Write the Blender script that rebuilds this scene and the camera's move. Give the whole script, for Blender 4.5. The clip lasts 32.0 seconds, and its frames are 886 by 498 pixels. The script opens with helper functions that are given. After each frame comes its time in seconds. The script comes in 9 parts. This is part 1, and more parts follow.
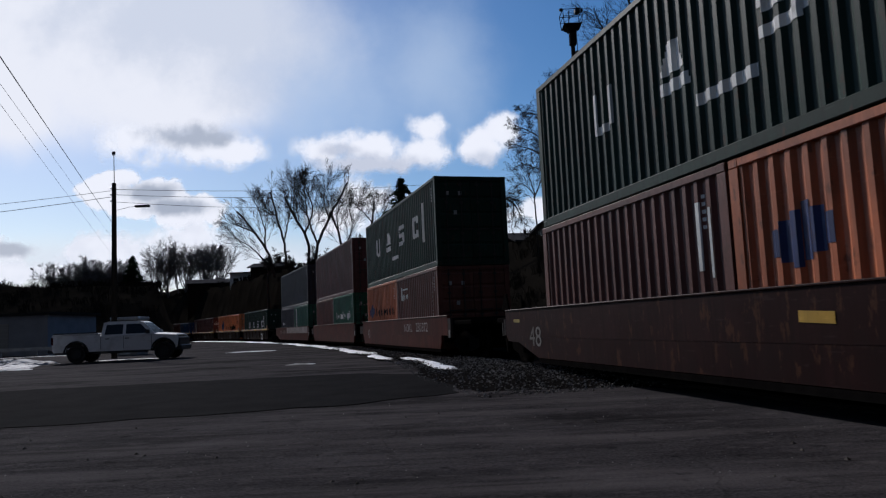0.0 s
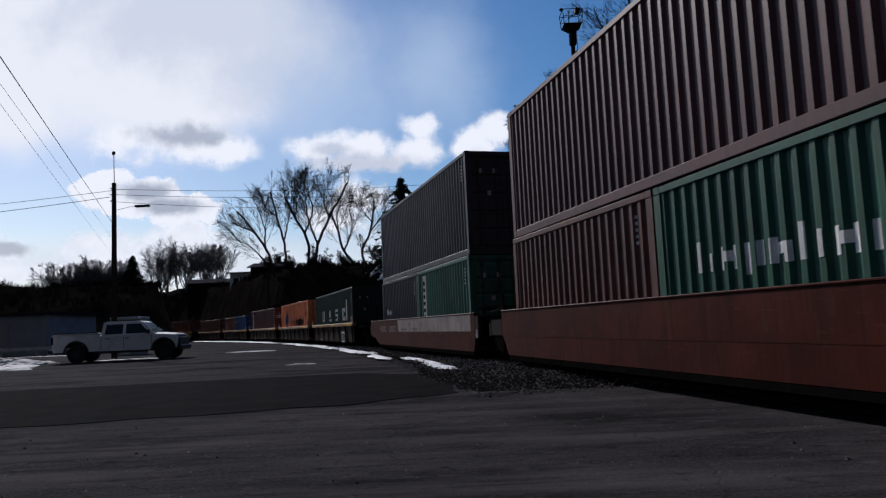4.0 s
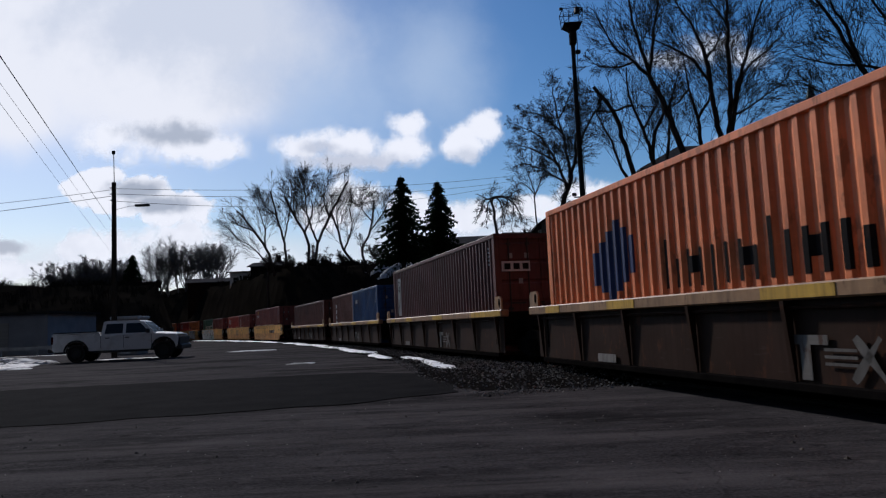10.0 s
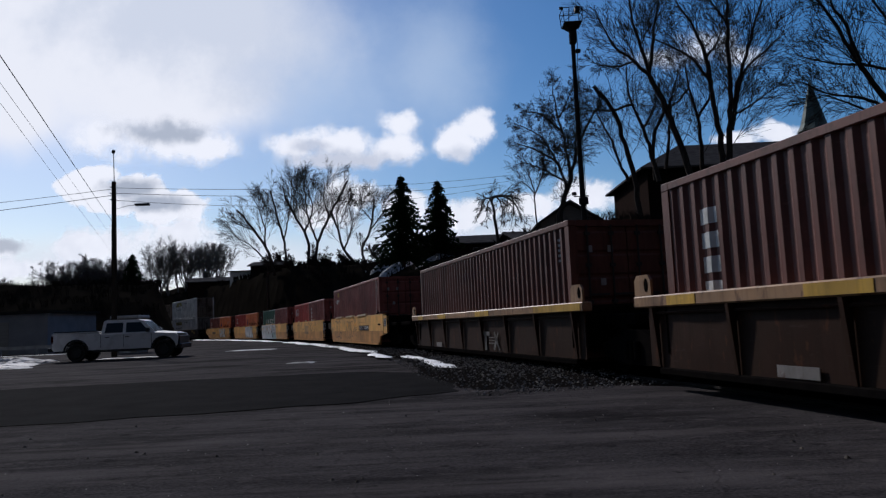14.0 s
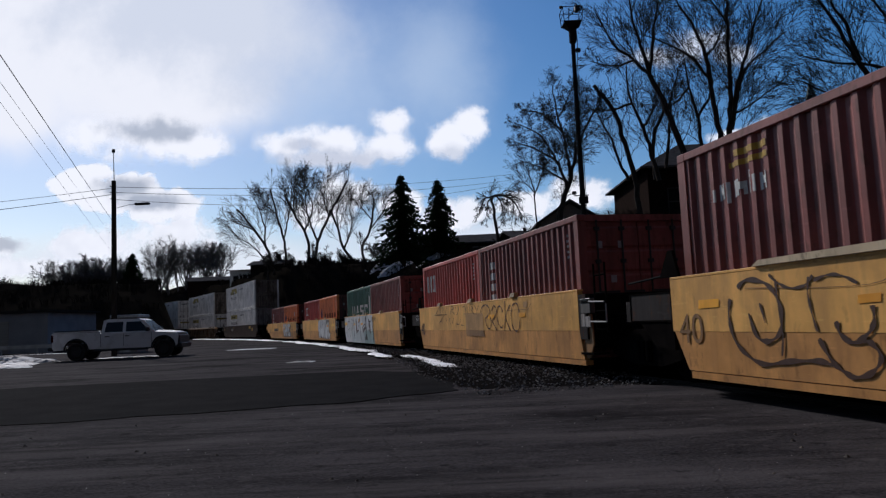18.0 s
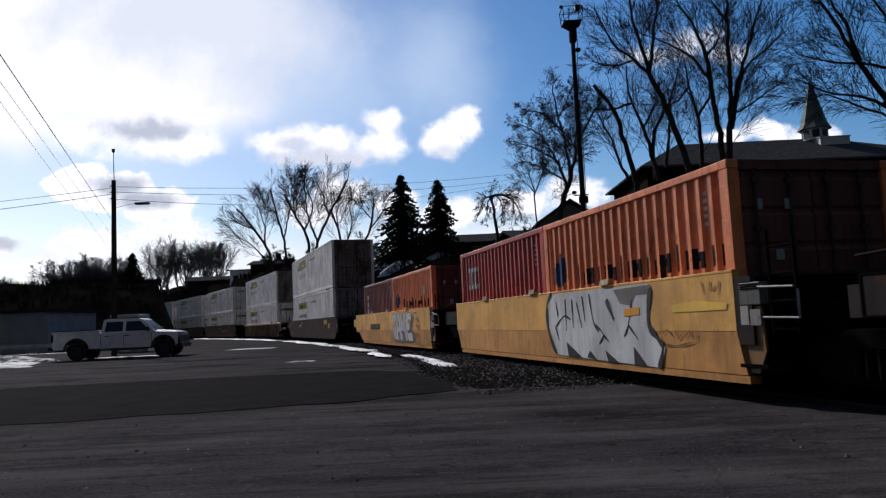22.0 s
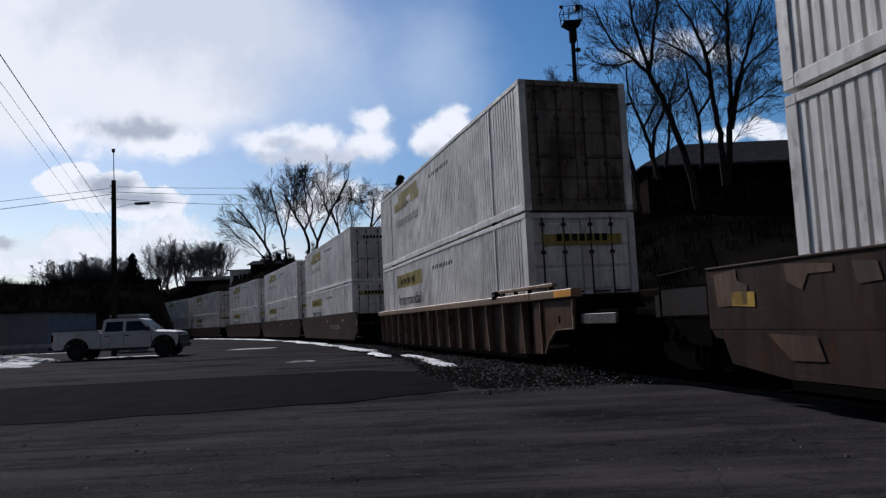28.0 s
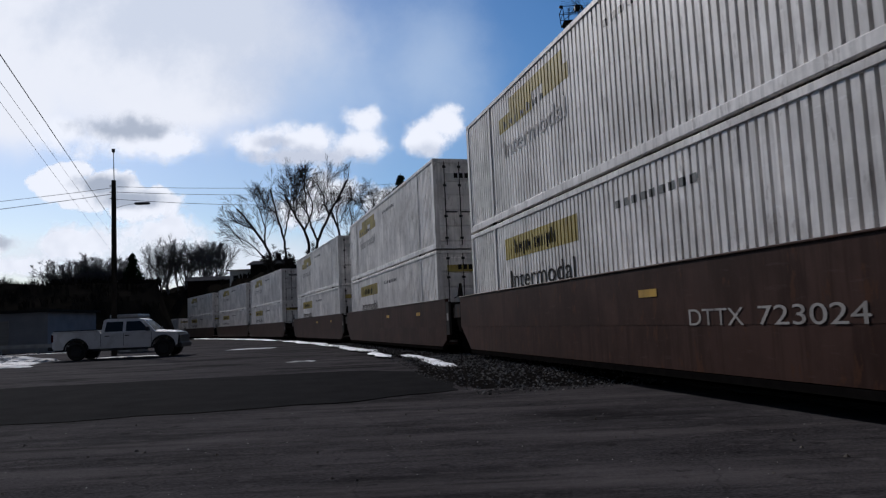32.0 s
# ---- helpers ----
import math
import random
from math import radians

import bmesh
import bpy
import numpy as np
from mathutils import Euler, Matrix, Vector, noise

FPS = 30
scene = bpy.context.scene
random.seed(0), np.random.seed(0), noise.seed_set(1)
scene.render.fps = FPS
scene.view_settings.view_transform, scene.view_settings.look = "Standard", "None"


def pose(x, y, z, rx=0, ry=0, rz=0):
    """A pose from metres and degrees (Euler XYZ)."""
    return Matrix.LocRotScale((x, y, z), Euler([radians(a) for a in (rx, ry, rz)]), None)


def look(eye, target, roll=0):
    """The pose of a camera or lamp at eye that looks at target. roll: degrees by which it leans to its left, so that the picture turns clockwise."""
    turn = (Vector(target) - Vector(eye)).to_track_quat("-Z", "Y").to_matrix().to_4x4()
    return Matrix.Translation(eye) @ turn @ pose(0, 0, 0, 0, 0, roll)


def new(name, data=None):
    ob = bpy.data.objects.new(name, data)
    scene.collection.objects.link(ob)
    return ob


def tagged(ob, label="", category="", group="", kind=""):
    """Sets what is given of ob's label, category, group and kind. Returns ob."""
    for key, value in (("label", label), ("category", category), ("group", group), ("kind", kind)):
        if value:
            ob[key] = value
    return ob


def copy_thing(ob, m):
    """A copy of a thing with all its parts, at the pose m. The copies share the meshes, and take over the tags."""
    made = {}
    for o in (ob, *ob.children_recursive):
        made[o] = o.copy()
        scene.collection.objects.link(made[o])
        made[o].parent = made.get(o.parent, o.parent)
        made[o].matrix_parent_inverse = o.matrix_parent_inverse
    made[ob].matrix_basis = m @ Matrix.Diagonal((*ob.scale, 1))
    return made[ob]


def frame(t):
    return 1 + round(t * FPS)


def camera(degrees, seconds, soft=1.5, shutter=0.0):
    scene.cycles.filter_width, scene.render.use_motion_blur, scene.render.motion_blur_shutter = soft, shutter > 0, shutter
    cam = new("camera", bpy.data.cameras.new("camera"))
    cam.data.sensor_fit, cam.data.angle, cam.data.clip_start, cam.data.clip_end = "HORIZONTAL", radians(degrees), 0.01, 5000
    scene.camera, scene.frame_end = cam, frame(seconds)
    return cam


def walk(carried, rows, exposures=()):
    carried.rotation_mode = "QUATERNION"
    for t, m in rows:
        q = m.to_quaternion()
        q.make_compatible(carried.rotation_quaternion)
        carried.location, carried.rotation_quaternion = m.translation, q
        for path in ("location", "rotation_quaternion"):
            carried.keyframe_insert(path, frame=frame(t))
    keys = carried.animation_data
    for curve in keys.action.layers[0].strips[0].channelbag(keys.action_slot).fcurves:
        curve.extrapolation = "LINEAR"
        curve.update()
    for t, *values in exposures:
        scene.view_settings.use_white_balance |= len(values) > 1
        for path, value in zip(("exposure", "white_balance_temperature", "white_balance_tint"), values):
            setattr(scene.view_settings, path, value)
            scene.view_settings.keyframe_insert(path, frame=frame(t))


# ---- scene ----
# ---------------------------------------------------------------- camera
cam = camera(62.58, 32.0, soft=1.25, shutter=0.06)
EYE = 1.12
RAIL = 0.066


def eye_pose(lift):
    return pose(0, 0, EYE, 95.59 + lift, 0, 0) @ pose(0, 0, 0, 0, 0, -2.59)


walk(cam, [(0.0, eye_pose(0.21)), (6.0, eye_pose(0.19)), (14.0, eye_pose(0.09)), (22.0, eye_pose(0.0)), (32.0, eye_pose(0.0))],
     exposures=[(0.0, -0.34, 5950, 14), (17.4, -0.34, 5950, 14), (19.6, -0.06, 6150, 15), (25.5, -0.04, 6150, 15), (28.0, -0.32, 5950, 13), (32.0, -0.32, 5950, 13)])

# ---------------------------------------------------------------- light
SUN_AZ, SUN_EL = radians(-33), radians(33)      # left of the view's axis, above the ground
world = bpy.data.worlds.new("sky")
scene.world = world
world.use_nodes = True
wn, wl = world.node_tree.nodes, world.node_tree.links
wn.clear()
w_out = wn.new("ShaderNodeOutputWorld")
w_bg = wn.new("ShaderNodeBackground")
w_sky = wn.new("ShaderNodeTexSky")
w_sky.sky_type = "NISHITA"
w_sky.sun_disc = False
w_sky.sun_elevation = SUN_EL
w_sky.sun_rotation = SUN_AZ
w_sky.air_density, w_sky.dust_density, w_sky.ozone_density = 1.0, 0.6, 2.0
w_bg.inputs["Strength"].default_value = 0.093
w_hue = wn.new("ShaderNodeHueSaturation")
w_hue.inputs["Saturation"].default_value = 1.4
wl.new(w_sky.outputs[0], w_hue.inputs["Color"])
# dim neutral cloud, unseen, added behind and over the viewer to set fill light
w_tc, w_xyz = wn.new("ShaderNodeTexCoord"), wn.new("ShaderNodeSeparateXYZ")
wl.new(w_tc.outputs["Generated"], w_xyz.inputs[0])
w_back = wn.new("ShaderNodeMapRange")
w_back.interpolation_type = "SMOOTHSTEP"
w_back.inputs[1].default_value, w_back.inputs[2].default_value = 0.35, -0.25
wl.new(w_xyz.outputs["Y"], w_back.inputs[0])
w_noise = wn.new("ShaderNodeTexNoise")
w_noise.inputs["Scale"].default_value, w_noise.inputs["Detail"].default_value = 2.2, 6
wl.new(w_tc.outputs["Generated"], w_noise.inputs[0])
w_cover = wn.new("ShaderNodeMapRange")
w_cover.inputs[1].default_value, w_cover.inputs[2].default_value, w_cover.inputs[3].default_value = 0.35, 0.55, 0.35
wl.new(w_noise.outputs[0], w_cover.inputs[0])
w_fac = wn.new("ShaderNodeMath")
w_fac.operation = "MULTIPLY"
wl.new(w_back.outputs[0], w_fac.inputs[0])
wl.new(w_cover.outputs[0], w_fac.inputs[1])
w_mix = wn.new("ShaderNodeMix")
w_mix.data_type = "RGBA"
w_mix.inputs[7].default_value = (0.86, 0.885, 0.945, 1)
wl.new(w_fac.outputs[0], w_mix.inputs[0])
wl.new(w_hue.outputs[0], w_mix.inputs[6])
wl.new(w_mix.outputs[2], w_bg.inputs[0])
wl.new(w_bg.outputs[0], w_out.inputs[0])
sun_data = bpy.data.lights.new("sun", "SUN")
sun_data.energy, sun_data.angle, sun_data.color = 3.4, radians(3.0), (1.0, 0.93, 0.84)
sun = new("sun", sun_data)
sun.matrix_world = look((math.sin(SUN_AZ) * math.cos(SUN_EL) * 300, math.cos(SUN_AZ) * math.cos(SUN_EL) * 300, math.sin(SUN_EL) * 300), (0, 0, 0))
# ---------------------------------------------------------------- materials
def shader(name):
    mat = bpy.data.materials.new(name)
    mat.use_nodes = True
    return mat, mat.node_tree.nodes, mat.node_tree.links, mat.node_tree.nodes["Principled BSDF"]


def surface(name, low, high, rough=0.8, scale=4.0, bump=0.15, fine=40.0, metal=0.0, stain=None, stain_scale=0.8, stain_amount=0.5, stretch=(1, 1, 1), random_tint=0.0, distance=0.01, grain=0.5):
    """A two-scale mottled surface: low and high are the base colours it wanders between; stain is laid over in patches."""
    mat, n, l, b = shader(name)
    tc = n.new("ShaderNodeTexCoord")
    mp = n.new("ShaderNodeMapping")
    mp.inputs["Scale"].default_value = stretch
    l.new(tc.outputs["Object"], mp.inputs[0])
    n1, n2 = n.new("ShaderNodeTexNoise"), n.new("ShaderNodeTexNoise")
    n1.inputs["Scale"].default_value, n1.inputs["Detail"].default_value = scale, 5
    n2.inputs["Scale"].default_value, n2.inputs["Detail"].default_value = fine, 3
    l.new(mp.outputs[0], n1.inputs[0])
    l.new(mp.outputs[0], n2.inputs[0])
    add = n.new("ShaderNodeMath")
    add.operation = "MULTIPLY_ADD"
    l.new(n2.outputs[0], add.inputs[0])
    add.inputs[1].default_value = grain
    half = n.new("ShaderNodeMath")
    half.operation = "MULTIPLY_ADD"
    l.new(n1.outputs[0], half.inputs[0])
    half.inputs[1].default_value, half.inputs[2].default_value = 1.3, -0.15 - 0.5 * grain
    l.new(half.outputs[0], add.inputs[2])
    ramp = n.new("ShaderNodeMix")
    ramp.data_type = "RGBA"
    ramp.inputs[6].default_value, ramp.inputs[7].default_value = (*low, 1), (*high, 1)
    ramp.clamp_factor = True
    l.new(add.outputs[0], ramp.inputs[0])
    colour = ramp.outputs[2]
    if stain:
        n3 = n.new("ShaderNodeTexNoise")
        n3.inputs["Scale"].default_value, n3.inputs["Detail"].default_value = stain_scale, 7
        n3.inputs["Roughness"].default_value = 0.62
        l.new(mp.outputs[0], n3.inputs[0])
        cut = n.new("ShaderNodeMapRange")
        cut.inputs[1].default_value, cut.inputs[2].default_value = 0.50, 0.62
        cut.inputs[4].default_value = stain_amount
        l.new(n3.outputs[0], cut.inputs[0])
        over = n.new("ShaderNodeMix")
        over.data_type = "RGBA"
        over.inputs[7].default_value = (*stain, 1)
        l.new(cut.outputs[0], over.inputs[0])
        l.new(colour, over.inputs[6])
        colour = over.outputs[2]
    if random_tint:
        info = n.new("ShaderNodeObjectInfo")
        hsv = n.new("ShaderNodeHueSaturation")
        mr = n.new("ShaderNodeMapRange")
        mr.inputs[3].default_value, mr.inputs[4].default_value = 1 - random_tint, 1 + random_tint
        l.new(info.outputs["Random"], mr.inputs[0])
        l.new(mr.outputs[0], hsv.inputs["Value"])
        l.new(colour, hsv.inputs["Color"])
        colour = hsv.outputs[0]
    l.new(colour, b.inputs["Base Color"])
    b.inputs["Roughness"].default_value, b.inputs["Metallic"].default_value = rough, metal
    if bump:
        bp = n.new("ShaderNodeBump")
        bp.inputs["Strength"].default_value, bp.inputs["Distance"].default_value = bump, distance
        l.new(add.outputs[0], bp.inputs["Height"])
        l.new(bp.outputs[0], b.inputs["Normal"])
    mat.node_tree.nodes["Principled BSDF"].inputs["Specular IOR Level"].default_value = 0.3
    return mat


def paint(name, colour, rust=0.35, rough=0.5, dirt=None, gloss=0.26, runny=1.0):
    """Weathered painted steel: sun-bleached patches, runs of grime down the face, rust and scuffs."""
    colour = tuple(1.5 * c for c in colour)
    dirt = dirt or tuple(0.35 * c + d for c, d in zip(colour, (0.012, 0.009, 0.007)))
    mat, n, l, b = shader(name)
    tc = n.new("ShaderNodeTexCoord")
    info = n.new("ShaderNodeObjectInfo")
    shift = n.new("ShaderNodeVectorMath")
    shift.operation = "MULTIPLY_ADD"
    l.new(info.outputs["Random"], shift.inputs[0])
    shift.inputs[1].default_value = (37.0, 11.0, 5.0)
    l.new(tc.outputs["Object"], shift.inputs[2])

    def cloudy(scale, stretch, detail, lo, hi, amount):
        mp = n.new("ShaderNodeMapping")
        mp.inputs["Scale"].default_value = stretch
        l.new(shift.outputs[0], mp.inputs[0])
        z = n.new("ShaderNodeTexNoise")
        z.inputs["Scale"].default_value, z.inputs["Detail"].default_value, z.inputs["Roughness"].default_value = scale, detail, 0.62
        l.new(mp.outputs[0], z.inputs[0])
        r = n.new("ShaderNodeMapRange")
        r.inputs[1].default_value, r.inputs[2].default_value, r.inputs[4].default_value = lo, hi, amount
        l.new(z.outputs[0], r.inputs[0])
        return r.outputs[0], z.outputs[0]

    def over(fac, under, top):
        m = n.new("ShaderNodeMix")
        m.data_type = "RGBA"
        l.new(fac, m.inputs[0])
        if isinstance(under, tuple):
            m.inputs[6].default_value = (*under, 1)
        else:
            l.new(under, m.inputs[6])
        m.inputs[7].default_value = (*top, 1)
        return m.outputs[2]

    faded = tuple(min(1, c * 1.2 + 0.003) for c in colour)
    bleach, _ = cloudy(0.7, (1, 1, 1), 5, 0.40, 0.60, 0.9)
    col = over(bleach, tuple(c * 0.82 for c in colour), faded)
    runs, rz = cloudy(5.0, (1.6, 1.6, 0.10), 4, 0.48, 0.64, (0.55 + 0.4 * rust) * runny)
    col = over(runs, col, tuple(0.45 * c + 0.25 * d for c, d in zip(colour, dirt)))
    dust, _ = cloudy(4.2, (1.3, 1.3, 0.05), 3, 0.50, 0.66, 0.45)
    col = over(dust, col, tuple(0.8 * c + d * min(1, 6 * max(colour)) for c, d in zip(colour, (0.022, 0.018, 0.016))))
    grime, _ = cloudy(1.3, (1, 1, 0.6), 7, 0.49, 0.63, rust * 1.25)
    col = over(grime, col, dirt)
    rusty, rn = cloudy(7.0, (1, 1, 0.35), 6, 0.585, 0.65, min(0.9, rust * 1.6 * runny))
    col = over(rusty, col, (0.07, 0.03, 0.016))
    scuff, _ = cloudy(11.0, (0.25, 1, 1.5), 3, 0.62, 0.70, 0.22)
    col = over(scuff, col, tuple(min(1, c * 1.5 + 0.03) for c in colour))
    l.new(col, b.inputs["Base Color"])
    b.inputs["Roughness"].default_value = rough
    b.inputs["Specular IOR Level"].default_value = gloss
    bp = n.new("ShaderNodeBump")
    bp.inputs["Strength"].default_value, bp.inputs["Distance"].default_value = 0.12, 0.02
    l.new(rn, bp.inputs["Height"])
    l.new(bp.outputs[0], b.inputs["Normal"])
    return mat


def worn_asphalt(name, low, high, dust, dark):
    """Old asphalt: aggregate grain, dusty tyre streaks along the way cars cross the lot, damp blotches and fine cracks."""
    mat = surface(name, low, high, 0.92, 1.1, 0.7, 60, grain=1.7, stain=dark, stain_scale=0.35, stain_amount=0.7, stretch=(0.55, 1.0, 1.0), distance=0.012)
    n, l = mat.node_tree.nodes, mat.node_tree.links
    b = n["Principled BSDF"]
    colour = b.inputs["Base Color"].links[0].from_socket
    tc = n.new("ShaderNodeTexCoord")
    for scale, stretch, turn, lo, hi, amount, tint in ((0.8, (0.22, 1.7, 1.0), 0.10, 0.48, 0.66, 0.55, dust), (2.6, (0.16, 2.2, 1.0), 0.16, 0.52, 0.70, 0.5, dark), (5.5, (0.6, 1.0, 1.0), 0.4, 0.56, 0.68, 0.45, dust), (3.4, (0.9, 1.0, 1.0), -0.3, 0.60, 0.68, 0.6, dark)):
        mp = n.new("ShaderNodeMapping")
        mp.inputs["Scale"].default_value = stretch
        mp.inputs["Rotation"].default_value = (0, 0, turn)
        l.new(tc.outputs["Object"], mp.inputs[0])
        z = n.new("ShaderNodeTexNoise")
        z.inputs["Scale"].default_value, z.inputs["Detail"].default_value, z.inputs["Roughness"].default_value = scale, 7, 0.65
        l.new(mp.outputs[0], z.inputs[0])
        r = n.new("ShaderNodeMapRange")
        r.inputs[1].default_value, r.inputs[2].default_value, r.inputs[4].default_value = lo, hi, amount
        l.new(z.outputs[0], r.inputs[0])
        m = n.new("ShaderNodeMix")
        m.data_type = "RGBA"
        m.inputs[7].default_value = (*tint, 1)
        l.new(r.outputs[0], m.inputs[0])
        l.new(colour, m.inputs[6])
        colour = m.outputs[2]
    # fine cracks
    mp = n.new("ShaderNodeMapping")
    l.new(tc.outputs["Object"], mp.inputs[0])
    warp = n.new("ShaderNodeTexNoise")
    warp.inputs["Scale"].default_value, warp.inputs["Detail"].default_value = 1.3, 4
    l.new(tc.outputs["Object"], warp.inputs[0])
    bend = n.new("ShaderNodeVectorMath")
    bend.operation = "MULTIPLY_ADD"
    bend.inputs[1].default_value = (0.9, 0.9, 0.0)
    l.new(warp.outputs["Color"], bend.inputs[0])
    l.new(mp.outputs[0], bend.inputs[2])
    cells = n.new("ShaderNodeTexVoronoi")
    cells.feature = "DISTANCE_TO_EDGE"
    cells.inputs["Scale"].default_value = 0.36
    l.new(bend.outputs[0], cells.inputs["Vector"])
    edge = n.new("ShaderNodeMapRange")
    edge.inputs[1].default_value, edge.inputs[2].default_value, edge.inputs[3].default_value, edge.inputs[4].default_value = 0.001, 0.006, 0.28, 0.0
    l.new(cells.outputs["Distance"], edge.inputs[0])
    m = n.new("ShaderNodeMix")
    m.data_type = "RGBA"
    m.inputs[7].default_value = (0.008, 0.008, 0.008, 1)
    l.new(edge.outputs[0], m.inputs[0])
    l.new(colour, m.inputs[6])
    l.new(m.outputs[2], b.inputs["Base Color"])
    b.inputs["Specular IOR Level"].default_value = 0.003
    b.inputs["Roughness"].default_value = 0.8
    return mat


ASPHALT = worn_asphalt("asphalt", (0.0158, 0.0145, 0.0155), (0.066, 0.0605, 0.0625), (0.094, 0.085, 0.0845), (0.0065, 0.0062, 0.0068))
PATCH = surface("new_asphalt", (0.007, 0.007, 0.0078), (0.0185, 0.0182, 0.0188), 0.9, 1.5, 0.5, 70, distance=0.01, grain=1.5)
PATCH.node_tree.nodes["Principled BSDF"].inputs["Specular IOR Level"].default_value = 0.004
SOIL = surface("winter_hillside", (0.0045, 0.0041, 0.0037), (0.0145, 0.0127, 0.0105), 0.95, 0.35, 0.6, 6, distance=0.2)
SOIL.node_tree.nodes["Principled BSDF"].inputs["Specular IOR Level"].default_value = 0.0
# near-black track bed: the shade under the train is put into its colour
SHADEBED = surface("shade_dark_track_bed", (0.004, 0.0038, 0.0036), (0.014, 0.0125, 0.012), 0.95, 3, 0.5, 30)
SHADEBED.node_tree.nodes["Principled BSDF"].inputs["Specular IOR Level"].default_value = 0.0
GRAVEL = surface("gravel", (0.035, 0.033, 0.031), (0.12, 0.113, 0.105), 0.9, 3, 0.4, 30, random_tint=0.2)
GRAVEL.node_tree.nodes["Principled BSDF"].inputs["Specular IOR Level"].default_value = 0.0
SNOW = surface("old_snow", (0.55, 0.57, 0.6), (0.86, 0.88, 0.9), 0.6, 3, 0.5, 14, stain=(0.35, 0.33, 0.3), stain_scale=2.5, stain_amount=0.4, distance=0.03)
DIRTYSNOW = surface("grey_thawing_snow", (0.22, 0.23, 0.25), (0.50, 0.52, 0.55), 0.7, 2.5, 0.6, 12, stain=(0.10, 0.095, 0.09), stain_scale=1.8, stain_amount=0.85, distance=0.03)
STEEL = surface("rusty_rail_steel", (0.007, 0.005, 0.004), (0.018, 0.013, 0.010), 0.85, 5, 0.1, 40)
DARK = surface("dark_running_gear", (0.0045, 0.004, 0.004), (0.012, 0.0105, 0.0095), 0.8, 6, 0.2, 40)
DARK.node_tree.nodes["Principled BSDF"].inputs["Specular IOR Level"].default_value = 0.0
WOODPOLE = surface("weathered_pole_wood", (0.018, 0.015, 0.012), (0.05, 0.042, 0.035), 0.9, 3, 0.3, 30, stretch=(6, 6, 0.5))
WOODPOLE.node_tree.nodes["Principled BSDF"].inputs["Specular IOR Level"].default_value = 0.0
TIE = surface("creosoted_timber", (0.03, 0.025, 0.02), (0.09, 0.075, 0.06), 0.9, 4, 0.4, 30, stretch=(1, 5, 5))
BARK = surface("bark", (0.028, 0.024, 0.022), (0.085, 0.074, 0.066), 0.9, 3, 0.5, 25, stretch=(3, 3, 0.6))
BARK.node_tree.nodes["Principled BSDF"].inputs["Specular IOR Level"].default_value = 0.0
# bark paled to grey: the haze of distance is put into the colour
BARK_FAR = surface("hazed_far_bark", (0.09, 0.085, 0.085), (0.17, 0.16, 0.158), 0.95, 3, 0.0, 25)
BARK_FAR.node_tree.nodes["Principled BSDF"].inputs["Specular IOR Level"].default_value = 0.0
NEEDLE = surface("fir_needles", (0.008, 0.016, 0.008), (0.03, 0.05, 0.022), 0.8, 2, 0.0, 20)
NEEDLE.node_tree.nodes["Principled BSDF"].inputs["Specular IOR Level"].default_value = 0.0
BRUSH = surface("bare_brush", (0.012, 0.0105, 0.0098), (0.032, 0.028, 0.025), 0.95, 1, 0.0, 10)
BRUSH.node_tree.nodes["Principled BSDF"].inputs["Specular IOR Level"].default_value = 0.0
WIRE = surface("wire_black", (0.012, 0.012, 0.012), (0.03, 0.03, 0.03), 0.7, 5, 0, 20)
METALPOLE = surface("dark_weathered_steel", (0.015, 0.015, 0.015), (0.04, 0.04, 0.04), 0.8, 3, 0.1, 30)
METALPOLE.node_tree.nodes["Principled BSDF"].inputs["Specular IOR Level"].default_value = 0.0
WHITE = paint("white_paint", (0.373, 0.373, 0.363), 0.25)
LETTER = paint("white_lettering", (0.45, 0.45, 0.43), 0.2, runny=0.5)
BLACKLET = paint("black_lettering", (0.012, 0.011, 0.011), 0.2, gloss=0.02)
BLUELET = paint("dark_blue_emblem", (0.015, 0.025, 0.081), 0.2)
YELLET = paint("yellow_panel", (0.36, 0.215, 0.028), 0.25)
PANEL = paint("weathered_yellow_panel", (0.29, 0.228, 0.058), 0.35)
TIN = surface("galvanised_fitting", (0.06, 0.06, 0.058), (0.14, 0.14, 0.135), 0.5, 8, 0.1, 40, metal=0.5)
C_GREEN = paint("green_container", (0.010, 0.0255, 0.019), 0.3, gloss=0.12)
C_LEAF = paint("bright_green_container", (0.010, 0.062, 0.036), 0.25)
C_TEAL = paint("sea_green_container", (0.016, 0.070, 0.048), 0.3)
C_ORANGE = paint("orange_container", (0.56, 0.165, 0.06), 0.25)
# dim copy of the orange: duller light on the first cars, plus more rust
C_ORANGE_DIM = paint("dim_orange_rusty_container", (0.28, 0.080, 0.031), 0.4)
# maroon raised: the stronger light on the yellow cars is in the colour
C_MAROON_LIT = paint("lit_maroon_container", (0.165, 0.050, 0.043), 0.3)
# green container paint brightened for that same stronger light
C_GREEN_LIT = paint("lit_green_container", (0.044, 0.104, 0.076), 0.3)
C_BROWN = paint("brown_container", (0.085, 0.030, 0.022), 0.35)
C_MAROON = paint("maroon_container", (0.072, 0.024, 0.024), 0.3)
C_RED = paint("red_container", (0.31, 0.045, 0.035), 0.25)
C_NAVY = paint("grey_blue_container", (0.021, 0.022, 0.030), 0.3)
C_BLUE = paint("blue_container", (0.008, 0.042, 0.125), 0.35)
C_WHITE = paint("off_white_container", (0.54, 0.52, 0.50), 0.24, dirt=(0.28, 0.255, 0.23), runny=0.8)
